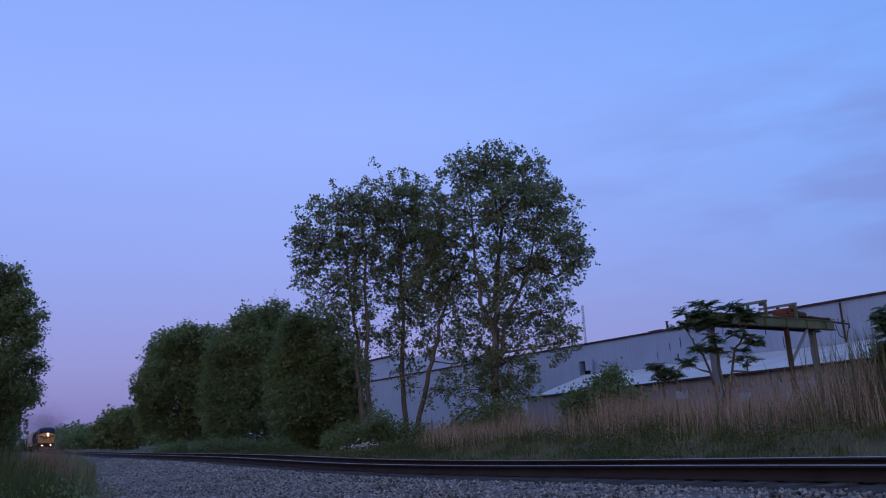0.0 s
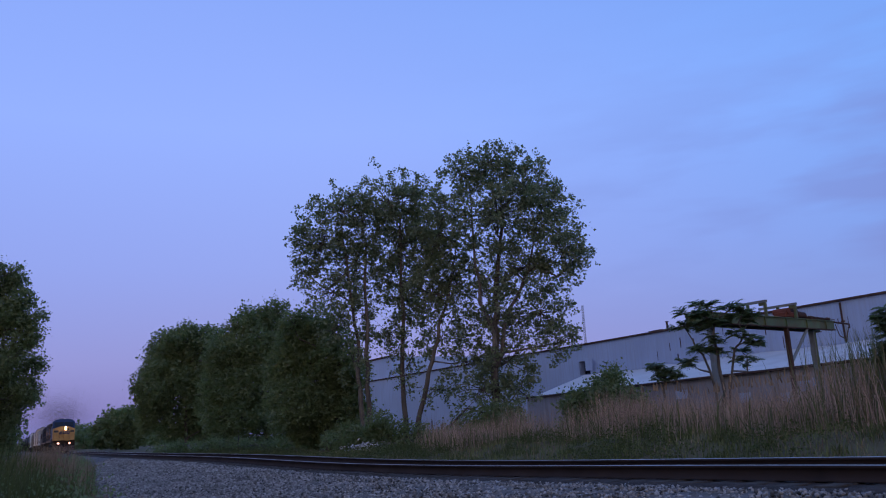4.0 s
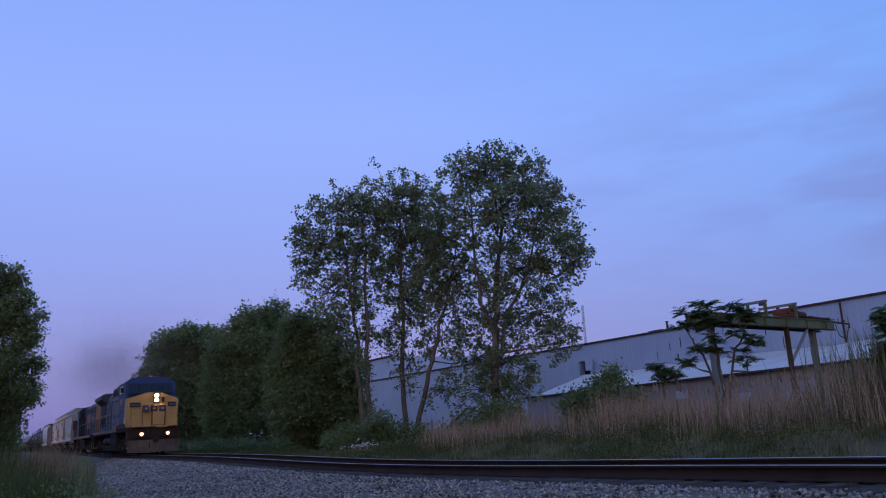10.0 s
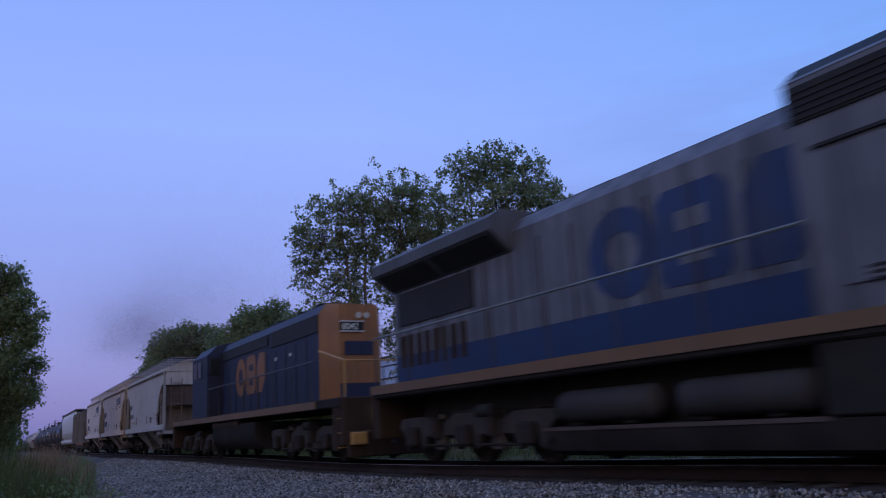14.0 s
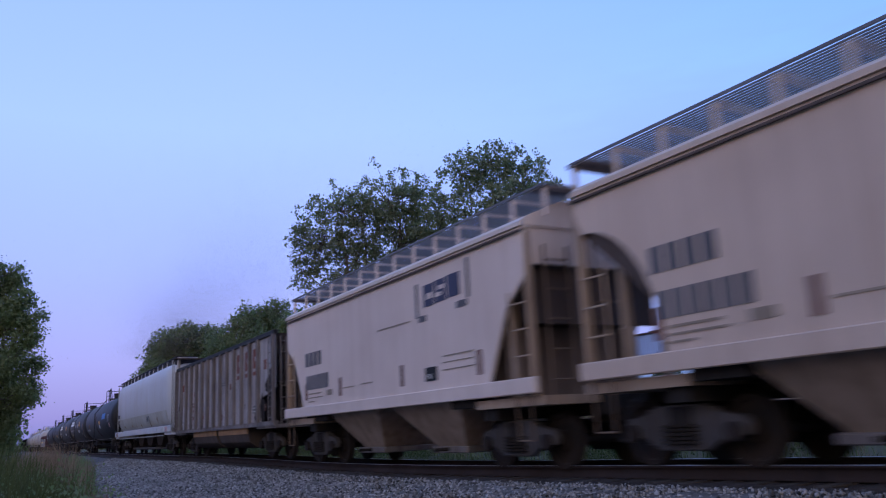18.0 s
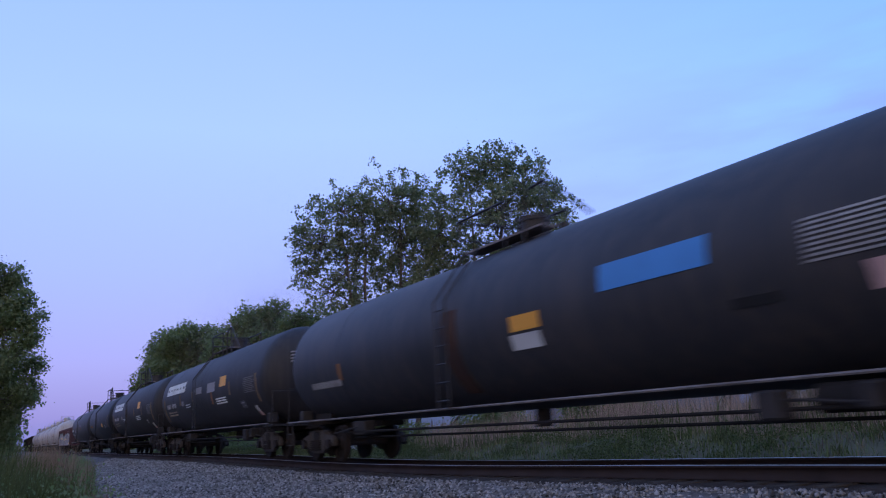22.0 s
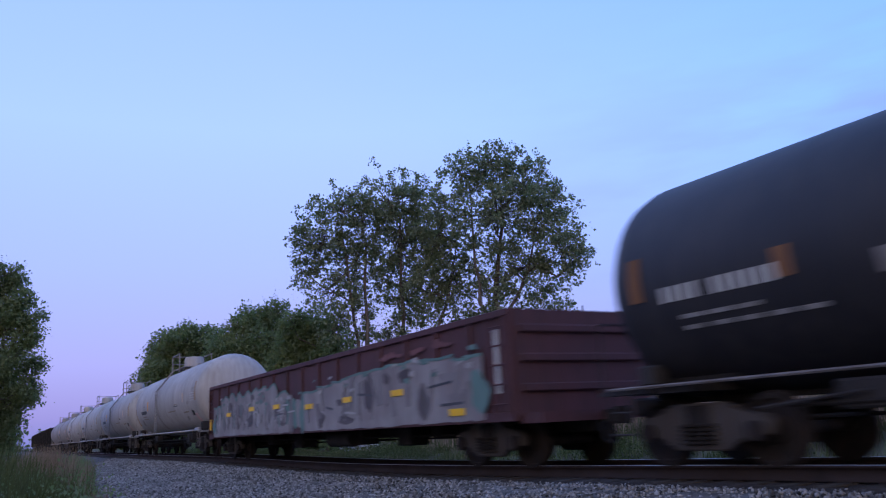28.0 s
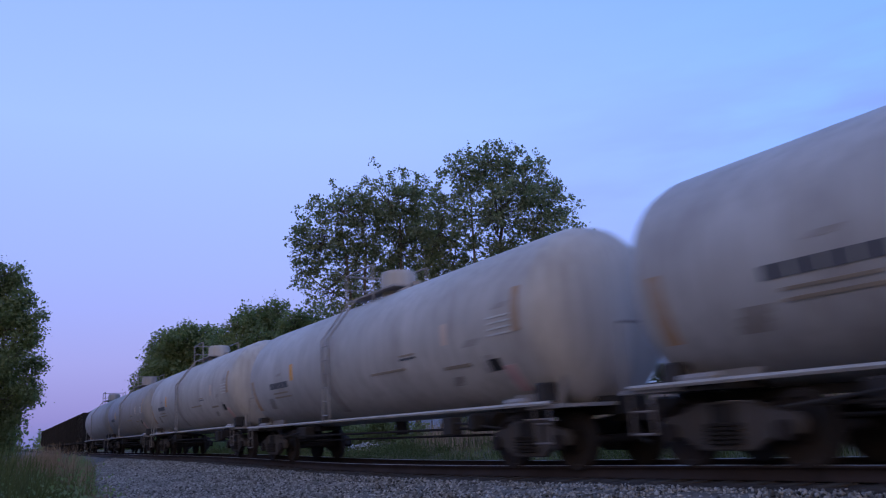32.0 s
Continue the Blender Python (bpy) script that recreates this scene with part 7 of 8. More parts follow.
        for p, q in zip(ring, ring[1:] + ring[:1]):
            bm.faces.new((p[0], q[0], mid))
            bm.faces.new((p[0], p[1], q[1], q[0]))
        bmesh.ops.recalc_face_normals(bm, faces=bm.faces[:])
        part("rust_patch", bm, M_rustrun, c, "brown rust stain")
    marks(c, y - 0.05, [(-8.6, -8.25, 1.15, 1.4)], M_rusty, "rust_patch")
    marks(c, y - 0.05, [(8.0, 8.5, 1.15, 1.38)], M_placard, "placard")
    marks(c, y - 0.05, [(5.8, 6.2, 1.2, 1.34), (7.0, 7.6, 1.2, 1.36), (-6.8, -6.0, 1.2, 1.34)], M_pale, "stencil")


make_round_hopper()


# ---- tank cars ----
def tank_patch(c, R, zc, x0, x1, z0, z1, material, name="lettering", label="", proud=0.012):
    """A piece that follows the tank's side between two heights, on the camera's side."""
    a0, a1 = math.asin(max(-0.999, min(0.999, (z0 - zc) / R))), math.asin(max(-0.999, min(0.999, (z1 - zc) / R)))
    n = max(1, int(abs(a1 - a0) / 0.12))
    bm = bmesh.new()
    rows = []
    for i in range(n + 1):
        a = a0 + (a1 - a0) * i / n
        row = []
        for x in (x0, x1):
            for rr in (R - 0.02, R + proud):
                row.append(bm.verts.new((x, -math.cos(a) * rr, zc + math.sin(a) * rr)))
        rows.append(row)
    for a, b in zip(rows, rows[1:]):
        bm.faces.new((a[1], a[3], b[3], b[1]))
        bm.faces.new((a[0], a[1], b[1], b[0]))
        bm.faces.new((a[3], a[2], b[2], b[3]))
    bm.faces.new((rows[0][0], rows[0][2], rows[0][3], rows[0][1]))
    bm.faces.new((rows[-1][1], rows[-1][3], rows[-1][2], rows[-1][0]))
    return part(name, bm, material, c, label)


def tank_car(label, centre, half, shell, material, R=1.59, zc=2.57, style="black", trim=None, group="tank cars", truck_in=2.1, top=0.0):
    trim = trim or M_tankblack
    c = car("tank_car", label, "freight car", centre, half, group)
    k = shell
    prof = [(-k, 0.02), (-k + 0.03, R * 0.38), (-k + 0.12, R * 0.66), (-k + 0.28, R * 0.86), (-k + 0.48, R * 0.965), (-k + 0.7, R)]
    prof = prof + [(-x, r) for x, r in reversed(prof)]
    bm = bmesh.new()
    lathe_x(bm, prof, 0, zc, 56)
    body = part("tank", bm, material, c, "smooth cylindrical tank with domed ends", smooth=50)
    for x in (-k * 0.62, 0.0, k * 0.62):
        bm = bmesh.new()
        lathe_x(bm, [(x - 0.03, R + 0.001), (x - 0.02, R + 0.005), (x + 0.02, R + 0.005), (x + 0.03, R + 0.001)], 0, zc, 56)
        part("jacket_band", bm, material, body, smooth=50)
    # manway, valves and guard rails on top
    zt = zc + R
    plat = part("top_platform", B((-1.3, 1.3, -0.75, -0.35, zt + 0.02, zt + 0.06), (-1.3, 1.3, 0.35, 0.75, zt + 0.02, zt + 0.06)), M_coalrib if style == "black" else trim, c)
    man = part("manway", T(((0.3, -0.1, zt - 0.1), (0.3, -0.1, zt + 0.38), 0.30), n=22), trim, c, "round manway with lid")
    part("manway_lid", T(((0.3, -0.1, zt + 0.38), (0.3, -0.1, zt + 0.46), 0.34), n=22), trim, man)
    if style != "black":
        bm = bmesh.new()
        lathe_x(bm, [(zt - 0.15, 0.46), (zt + 0.46, 0.46), (zt + 0.56, 0.40), (zt + 0.60, 0.02)], 0, 0, 26)
        bmesh.ops.rotate(bm, cent=(0, 0, 0), matrix=Matrix.Rotation(radians(-90), 3, "Y"), verts=bm.verts[:])
        bmesh.ops.translate(bm, vec=(0.35, -0.1, 0), verts=bm.verts[:])
        part("valve_housing", bm, material, man, "round white valve housing", smooth=40)
    for x in (-0.5, 0.95):
        part("valve", T(((x, 0.1, zt - 0.05), (x, 0.1, zt + 0.22), 0.12), n=12), trim, man)
    for y in (-0.78, 0.78):
        part("guard_rail", T(((-1.42, y, zt - 0.22), (-1.42, y, zt + 0.74), 0.026), ((-1.42, y, zt + 0.74), (0.25, y, zt + 0.74), 0.026), ((0.25, y, zt + 0.74), (0.25, y, zt - 0.2), 0.026), n=6), trim, plat)
        if y > 0 or style != "black":
            continue
        part("guard_rail", T(((0.85, y, zt - 0.2), (0.92, y, zt + 0.6), 0.026), ((0.92, y, zt + 0.6), (1.1, y, zt + 0.76), 0.026), ((1.1, y, zt + 0.76), (1.55, y, zt + 0.8), 0.026), ((1.55, y, zt + 0.8), (2.7, y, zt - 0.12), 0.026), ((1.5, y, zt + 0.78), (1.5, y, zt - 0.2), 0.026), n=6), trim, plat)
    part("guard_rail", T(((-1.42, -0.78, zt + 0.74), (-1.42, 0.78, zt + 0.74), 0.026), ((-1.42, -0.78, zt + 0.36), (-1.42, 0.78, zt + 0.36), 0.024), n=6), trim, plat)
    # side ladder
    for y in (-R - 0.06,):
        rung_ladder(c, -0.9, y, 1.05, zc + 0.55, 6, 0.42, trim)
        part("ladder_top", T(((-1.11, y, zc + 0.55), (-1.11, -0.8, zt + 0.05), 0.022), ((-0.69, y, zc + 0.55), (-0.69, -0.8, zt + 0.05), 0.022), n=5), trim, c)
    # running gear and sills
    for s in (-1, 1):
        part("draft_sill", B((min(s * (half - 0.6), s * (k - 3.6)), max(s * (half - 0.6), s * (k - 3.6)), -0.32, 0.32, 0.86, 1.16)), M_under, c)
    side = part("side_rail", T(((-half + 0.9, -1.5, 1.08), (half - 0.9, -1.5, 1.08), 0.038 if style != "black" else 0.024), n=6), material if style != "black" else M_coalrib, c, "thin side rail along the sill")
    part("brake_pipe", T(((-k + 2.6, -0.95, 0.74), (k - 2.6, -0.95, 0.74), 0.03), ((-k + 2.6, -0.6, 0.60), (k - 2.6, -0.6, 0.60), 0.028), n=6), M_under, c)
    part("bottom_outlet", T(((0, 0, 1.0), (0, 0, 0.66), 0.16), n=12), M_under, c)
    for s in (-1, 1):
        x = s * (half - truck_in)
        bm = bmesh.new()
        prism_y(bm, [(x - 0.55, 1.1), (x - 0.65, 1.75), (x + 0.65, 1.75), (x + 0.55, 1.1)], -0.92, 0.92)
        part("saddle", bm, M_under if style == "black" else M_tankgrey, c)
        if style != "black":
            for x0, x1 in ((k - 0.78, half - 1.55), (k - 0.25, half - 1.3)):
                part("end_brace", T(((s * x0, -1.22 if x0 < k - 0.5 else -0.95, 1.95), (s * x1, -0.95, 1.08), 0.06), n=6), trim, c)
        part("bolster_wing", B((x - 0.3, x + 0.3, -1.45, 1.45, 0.98, 1.1)), M_under, c)
        ex = s * (half - 1.1)
        part("end_platform", B((ex - 0.45, ex + 0.45, -1.45, 1.45, 1.0, 1.06)), trim, c)
        if style == "black" or s < 0:
            part("end_rail", T(((ex + s * 0.4, -1.4, 1.05), (ex + s * 0.4, -1.4, 2.05), 0.017), ((ex + s * 0.4, 1.4, 1.05), (ex + s * 0.4, 1.4, 2.05), 0.017), ((ex + s * 0.4, -1.4, 2.05), (ex + s * 0.4, 1.4, 2.05), 0.017), n=6), trim, c)
        part("stirrup", T(((ex - 0.2, -1.5, 1.06), (ex - 0.2, -1.5, 0.46), 0.018), ((ex - 0.22, -1.5, 0.46), (ex + 0.22, -1.5, 0.46), 0.018), ((ex + 0.2, -1.5, 0.46), (ex + 0.2, -1.5, 1.06), 0.018), ((ex - 0.2, -1.5, 0.76), (ex + 0.2, -1.5, 0.76), 0.016), n=5), M_dustgrey if style == "black" else M_coalrib, c)
        add_truck(c, x)
    br = part("brake_reservoir", T(((k - 3.6, -0.75, 0.85), (k - 2.7, -0.75, 0.85), 0.18), n=14), M_under, c)
    # small gear between the trucks and the coupler
    for x0, x1, y0, z0, z1 in ((k - 4.3, k - 3.9, -1.1, 0.62, 0.98), (half - 3.85, half - 3.65, -1.2, 0.7, 1.0), (half - 1.5, half - 1.25, -1.32, 1.1, 1.42), (-half + 1.3, -half + 1.6, -1.3, 1.1, 1.38), (-k + 3.2, -k + 3.9, -0.95, 0.66, 1.0)):
        part("brake_gear", B((x0, x1, y0, y0 + 0.3, z0, z1), r=0.03), M_dustgrey, c)
    part("brake_rod", T(((k - 3.9, -1.0, 0.86), (k - 2.2, -1.05, 0.72), 0.022), ((-k + 2.2, -1.05, 0.72), (-k + 3.6, -1.0, 0.86), 0.022), n=5), M_dustgrey, c)
    part("hand_brake", T(((half - 1.2, -0.9, 1.9), (half - 1.14, -0.9, 1.9), 0.24), n=16), M_under, c)
    return c


P = tank_patch
RR, ZC = 1.59, 2.57

t = tank_car("long sooty black tank car with a bright blue patch", -138.5, 10.9, 9.9, M_tankgrime, style="black")
P(t, RR, ZC, 3.6, 5.6, 2.54, 2.93, M_bluepatch, "blue_patch", "bright blue rectangle")
P(t, RR, ZC, 1.3, 2.1, 2.24, 2.50, M_amber, "reflector", "amber panel")
P(t, RR, ZC, 1.25, 2.05, 1.94, 2.19, M_pale, "data_panel")
for i in range(9):
    P(t, RR, ZC, 6.94, 8.1 - 0.15 * (i % 3 == 2), 2.29 + i * 0.058, 2.318 + i * 0.058, M_faintwhite)
for i in range(8):
    P(t, RR, ZC, -8.1 + i * 0.25, -7.92 + i * 0.25, 1.88, 2.03, M_faintwhite)
P(t, RR, ZC, -0.95, -0.45, 1.35, 2.9, M_trim, "rust_streak", "reddish brown rust streak")
P(t, RR, ZC, 7.6, 8.0, 1.9, 2.2, M_placard, "placard", "red and white placard")
P(t, RR, ZC, 5.83, 6.47, 1.95, 2.07, M_black, "stencil")
P(t, RR, ZC, -6.2, -6.0, 2.0, 2.4, M_rusty, "rust_patch")


def banner_tank(centre, label, strips, faded):
    t = tank_car(label, centre, 9.25, 8.5, M_tankblack, style="black", group="banner tank cars")
    # white banner of plain blocks, sloping a little forward
    for i in range(6):
        x = -6.7 + i * 0.625
        P(t, RR, ZC, x, x + 0.56, 2.74, 3.17, M_white, "banner_block", "plain white banner block")
        P(t, RR + 0.006, ZC, x + 0.18, x + 0.38, 2.91, 3.0, M_tankblack, "banner_gap")
    for i in range(9):
        if i != 4:
            a = -6.7 + i * 0.215
            P(t, RR, ZC, a, a + 0.13, 2.15, 2.34, M_faintwhite)
    for z in (1.94, 1.82):
        P(t, RR, ZC, -6.65, -5.9, z, z + 0.06, M_marktan)
        P(t, RR, ZC, -5.7, -4.95, z, z + 0.06, M_marktan)
    P(t, RR, ZC, -3.6, -3.25, 2.16, 2.36, M_tankgrey, "data_panel")
    P(t, RR, ZC, -2.85, -2.1, 2.15, 2.19, M_white)
    P(t, RR, ZC, -2.85, -2.1, 2.06, 2.10, M_white)
    for x in strips:
        P(t, RR, ZC, x, x + 0.14, 2.2, 2.66, M_dullamber, "reflector", "dull amber reflector strip")
    if faded:
        P(t, RR, ZC, -1.05, 0.1, 2.5, 2.75, M_tankgrey, "faded_panel", "faded grey panel")
        P(t, RR, ZC, 1.05, 2.2, 2.45, 2.8, M_tankgrey, "faded_panel")
        P(t, RR, ZC, 1.55, 1.72, 2.0, 2.44, M_rusty, "reflector")
    P(t, RR, ZC, 2.93, 3.75, 2.56, 2.92, M_amber, "warning_panel", "orange warning panel")
    for i in range(3):
        P(t, RR, ZC, 2.25, 3.6, 1.96 + i * 0.085, 2.005 + i * 0.085, M_white)
    for i in range(9):
        P(t, RR, ZC, 6.05, 7.15 - 0.17 * (i % 3 == 1), 2.15 + i * 0.058, 2.182 + i * 0.058, M_stencil)
    P(t, RR, ZC, 7.32, 7.46, 1.8, 2.7, M_dullamber, "reflector")
    P(t, RR, ZC, 6.5, 6.78, 1.53, 1.70, M_pale, "placard", "white and red placard")
    P(t, RR, ZC, 6.5, 6.78, 1.40, 1.526, M_placard, "placard")
    P(t, RR, ZC, 5.22, 5.68, 1.69, 1.92, M_mark, "data_panel")
    P(t, RR + 0.006, ZC, 5.28, 5.62, 1.73, 1.76, M_stencil, "data_line")
    P(t, RR + 0.006, ZC, 5.28, 5.62, 1.84, 1.87, M_faintwhite, "data_line")
    P(t, RR, ZC, -7.35, -7.2, 1.6, 2.6, M_dullamber, "reflector")
    # bars of small writing on the domed front end
    for z, w in ((3.25, 0.5), (3.15, 0.3), (3.05, 0.38), (2.96, 0.26)):
        part("lettering", B((8.43, 8.475, -0.75, -0.75 + w, z, z + 0.04)), M_faintwhite, t)
    return t


banner_tank(-158.75, "black tank car with a white banner along its side", (-3.92, -1.6, 4.15), True)
banner_tank(-177.1, "black tank car with a white banner along its side", (-1.52, 1.54, 4.15), False)

t = tank_car("plain black tank car with small amber panels", -194.2, 8.05, 7.35, M_tankblack, style="black", group="plain black tank cars")
P(t, RR, ZC, 2.0, 2.75, 2.0, 2.25, M_amber, "warning_panel", "amber panel")
for i in range(5):
    P(t, RR, ZC, 4.9, 5.65, 1.95 + i * 0.11, 2.0 + i * 0.11, M_stencil)
P(t, RR, ZC, 6.15, 6.30, 1.92, 2.75, M_dullamber, "reflector")
P(t, RR, ZC, -5.9, -4.3, 2.1, 2.25, M_rusty, "stencil")
P(t, RR, ZC, 3.94, 4.3, 1.88, 2.12, M_tankgrey, "data_panel")
P(t, RR, ZC, 0.3, 0.5, 2.5, 2.9, M_mark, "data_panel")

t = tank_car("black tank car with white car number bars", -212.2, 9.9, 9.1, M_tankblack, zc=ZC - 0.09, style="black", group="plain black tank cars")
for i in range(11):
    if i != 4:
        x = -7.75 + i * 0.165
        P(t, RR, ZC - 0.09, x, x + 0.095, 2.13, 2.33, M_pale)
for i in range(5):
    P(t, RR, ZC - 0.09, -7.5 + i * 0.42, -7.2 + i * 0.42, 1.76, 1.81, M_faintwhite)
    if i < 3:
        P(t, RR, ZC - 0.09, -7.5 + i * 0.42, -7.16 + i * 0.42, 1.9, 1.95, M_faintwhite)
for x in (-6.0, -3.2, -0.5, 1.7):
    P(t, RR, ZC - 0.09, x, x + 0.2, 2.15, 2.5, M_rusty, "reflector", "orange reflector strip")
P(t, RR, ZC - 0.09, -8.3, -8.1, 2.2, 2.8, M_rusty, "reflector")
P(t, RR, ZC - 0.09, 1.6, 2.1, 2.5, 2.58, M_placard, "placard")
P(t, RR, ZC - 0.09, -4.8, -4.1, 2.0, 2.25, M_tankgrey, "data_panel")


# ---- gondola ----
def make_gondola():
    c = car("gondola", "maroon open gondola with pale graffiti along its side", "freight car", -233.5, 11.0)
    L = 10.05
    for y0, y1 in ((-1.5, -1.45), (1.45, 1.5)):
        part("side_sheet", B((-L, L, y0, y1, 0.95, 2.66)), M_gon, c, "maroon steel side")
        part("top_chord", B((-L, L, y0 - 0.06, y1 + 0.06, 2.6, 2.72), r=0.012), M_gon, c)
        part("side_sill", B((-L, L, y0 - 0.05, y1 + 0.05, 0.82, 0.98), r=0.012), M_gon, c)
    n = 17
    for i in range(n):
        x = -L + 0.05 + (2 * L - 0.1) * i / (n - 1)
        for y in (-1.54, 1.54):
            part("rib", B((x - 0.05, x + 0.05, y * 0.9935 - 0.03, y * 0.9935 + 0.03, 0.98, 2.6), r=0.008), M_gon, c)
    part("floor", B((-L, L, -1.45, 1.45, 0.9, 1.05)), M_under, c)
    for s in (-1, 1):
        e = part("end_wall", B((s * L - 0.05, s * L + 0.05, -1.5, 1.5, 0.9, 2.7)), M_gon, c, "ribbed end wall")
        for z in (1.3, 1.8, 2.3):
            part("end_rib", B((s * L + (0.05 if s > 0 else -0.12), s * L + (0.12 if s > 0 else -0.05), -1.4, 1.4, z, z + 0.14), r=0.02), M_gon, e)
        rung_ladder(c, s * (L - 0.35), -1.58, 0.95, 2.6, 5, 0.42, M_gon)
        part("end_sill", B((min(s * L, s * (L + 0.55)), max(s * L, s * (L + 0.55)), -1.4, 1.4, 0.78, 0.95)), M_gon, c)
        add_truck(c, s * 8.5)
    part("centre_sill", B((-10.4, 10.4, -0.32, 0.32, 0.6, 0.9)), M_under, c)
    # graffiti as plain pale and teal shapes of its size
    rng = random.Random(41)

    def wavy(x0, x1, z0, z1, lump, step=0.22):
        n = max(3, int((x1 - x0) / step))
        top = [(x0 + (x1 - x0) * i / n, z1 + lump * (math.sin(i * 1.7 + x0) + rng.uniform(-0.6, 0.6))) for i in range(n + 1)]
        low = [(x1 - (x1 - x0) * i / n, z0 + rng.uniform(0, 0.05)) for i in range(n + 1)]
        return top, low

    def blob(x0, x1, z0, z1, material, depth, name="graffiti"):
        g = bmesh.new()
        n = 14
        cx, cz, rx, rz = (x0 + x1) / 2, (z0 + z1) / 2, (x1 - x0) / 2, (z1 - z0) / 2
        ph = rng.uniform(0, 6)
        ring = [(cx + rx * math.cos(i * math.tau / n) * (1 + 0.25 * math.sin(3 * i * math.tau / n + ph)), cz + rz * math.sin(i * math.tau / n) * (1 + 0.22 * math.cos(2 * i * math.tau / n + ph))) for i in range(n)]
        prism_y(g, ring, depth, depth + 0.004)
        part(name, g, material, c)

    for x0, x1, tops in ((0.25, 9.15, (1.88, 1.95, 2.02, 2.08, 2.11, 2.13, 2.12, 2.08, 2.0)), (-9.25, -1.0, (1.9, 2.18, 2.2, 2.18, 2.2, 2.26, 2.22, 1.98))):
        # broad pale field and its teal upper outline
        w = (x1 - x0) / len(tops)
        for i, z in enumerate(tops):
            top, low = wavy(x0 + i * w - 0.03, x0 + (i + 1) * w + 0.03, 0.84, z, 0.022 if x0 > 0 else 0.08)
            g = bmesh.new()
            prism_y(g, top + low, -1.568 - 0.0005 * i, -1.558)
            part("graffiti_field", g, M_graf, c, "pale grey graffiti field")
            g = bmesh.new()
            prism_y(g, [(x, q + 0.03) for x, q in top] + [(x, q - 0.025) for x, q in reversed(top)], -1.578 - 0.0005 * i, -1.570)
            part("graffiti_line", g, M_teal, c, "teal graffiti outline")
    g = B((0.12, 0.3, -1.566, -1.558, 1.0, 1.9))
    part("graffiti_line", g, M_teal, c)
    blob(8.75, 9.35, 1.0, 1.75, M_teal, -1.576, "graffiti_line")
    blob(-1.6, -0.95, 1.0, 1.9, M_teal, -1.576, "graffiti_line")
    blob(-9.4, -8.95, 1.0, 1.5, M_teal, -1.576, "graffiti_line")
    # darker and paler letter-like lumps inside the fields
    dark = [(2.6, 3.5, 0.98, 1.18), (2.55, 2.9, 1.4, 1.6), (6.75, 7.2, 1.0, 1.62), (4.3, 4.65, 1.25, 2.0), (1.2, 1.7, 1.0, 1.35), (5.2, 5.5, 1.75, 2.0), (6.1, 6.5, 1.72, 2.0), (8.0, 8.5, 1.15, 1.42), (7.6, 8.3, 1.62, 1.8), (-6.4, -5.4, 1.5, 1.85), (-3.9, -3.1, 1.8, 2.12), (-3.0, -2.5, 1.25, 1.75), (-2.2, -1.7, 1.4, 1.62), (-8.0, -7.6, 1.05, 1.5), (-4.9, -4.4, 1.1, 1.5), (-7.2, -6.8, 1.7, 2.0), (-4.6, -4.3, 1.85, 2.15), (-6.2, -5.9, 1.05, 1.35), (6.75, 7.25, 0.95, 1.55), (4.15, 4.42, 1.25, 1.95), (2.85, 3.25, 1.02, 1.4), (1.3, 1.6, 0.9, 1.15), (5.95, 6.35, 1.7, 2.02), (5.05, 5.3, 1.95, 2.08), (8.2, 8.5, 1.0, 1.4)]
    for q in dark:
        blob(*q, rng.choice((M_grafdark, M_grafmid)), -1.582)
    for i in range(95):
        # slanting upright strokes, overlapping
        x = rng.uniform(-9.1, 8.8)
        if -1.2 < x < 0.2 or (x > 0.2 and i % 3):
            continue
        z0, h, w, k = rng.uniform(1.02, 1.35), rng.uniform(0.35, 0.8), rng.uniform(0.06, 0.24), rng.uniform(-0.28, 0.28)
        g = bmesh.new()
        prism_y(g, [(x, z0), (x + w, z0 + rng.uniform(-0.02, 0.06)), (x + w * rng.uniform(0.7, 1.2) + k, z0 + h), (x + k * 0.8, z0 + h * rng.uniform(0.9, 1.05))], -1.5805 - 0.00002 * i, -1.576)
        part("graffiti", g, M_grafmid if x > 0.2 else rng.choice((M_grafmid, M_grafpale, M_grafmid, M_graf, M_grafdark, M_grafpale)), c)
    for i in range(46):
        # thin dark and teal strokes crowding the rear field
        x, z0, h, w, k = rng.uniform(-9.1, -1.3), rng.uniform(0.95, 1.5), rng.uniform(0.2, 0.55), rng.uniform(0.04, 0.10), rng.uniform(-0.2, 0.2)
        g = bmesh.new()
        prism_y(g, [(x, z0), (x + w, z0), (x + w + k, z0 + h), (x + k, z0 + h)], -1.5835 - 0.00002 * i, -1.579)
        part("graffiti", g, (M_grafdark, M_teal, M_grafdark, M_grafpale, M_mark)[i % 5], c)
    for i in range(12):
        x, z = rng.uniform(-8.8, 8.0), rng.uniform(1.12, 1.9)
        ln, k = rng.uniform(0.4, 1.0), rng.uniform(-0.1, 0.12)
        g = bmesh.new()
        prism_y(g, [(x, z), (x + ln, z + k), (x + ln, z + k + 0.05), (x, z + 0.05)], -1.585, -1.581)
        part("graffiti_line", g, rng.choice((M_mark, M_grafpale, M_mark)), c)
    for x, m in ((-1.0, M_grafmid), (-0.72, M_teal), (-0.42, M_graf), (-0.12, M_teal)):
        blob(x, x + 0.42, 0.88, 1.85, m, -1.5665 - 0.0004 * x)
    # drips and short teal strokes along the outline
    for i in range(34):
        x = rng.uniform(-9.0, 8.8)
        z = rng.uniform(1.7, 2.15)
        g = bmesh.new()
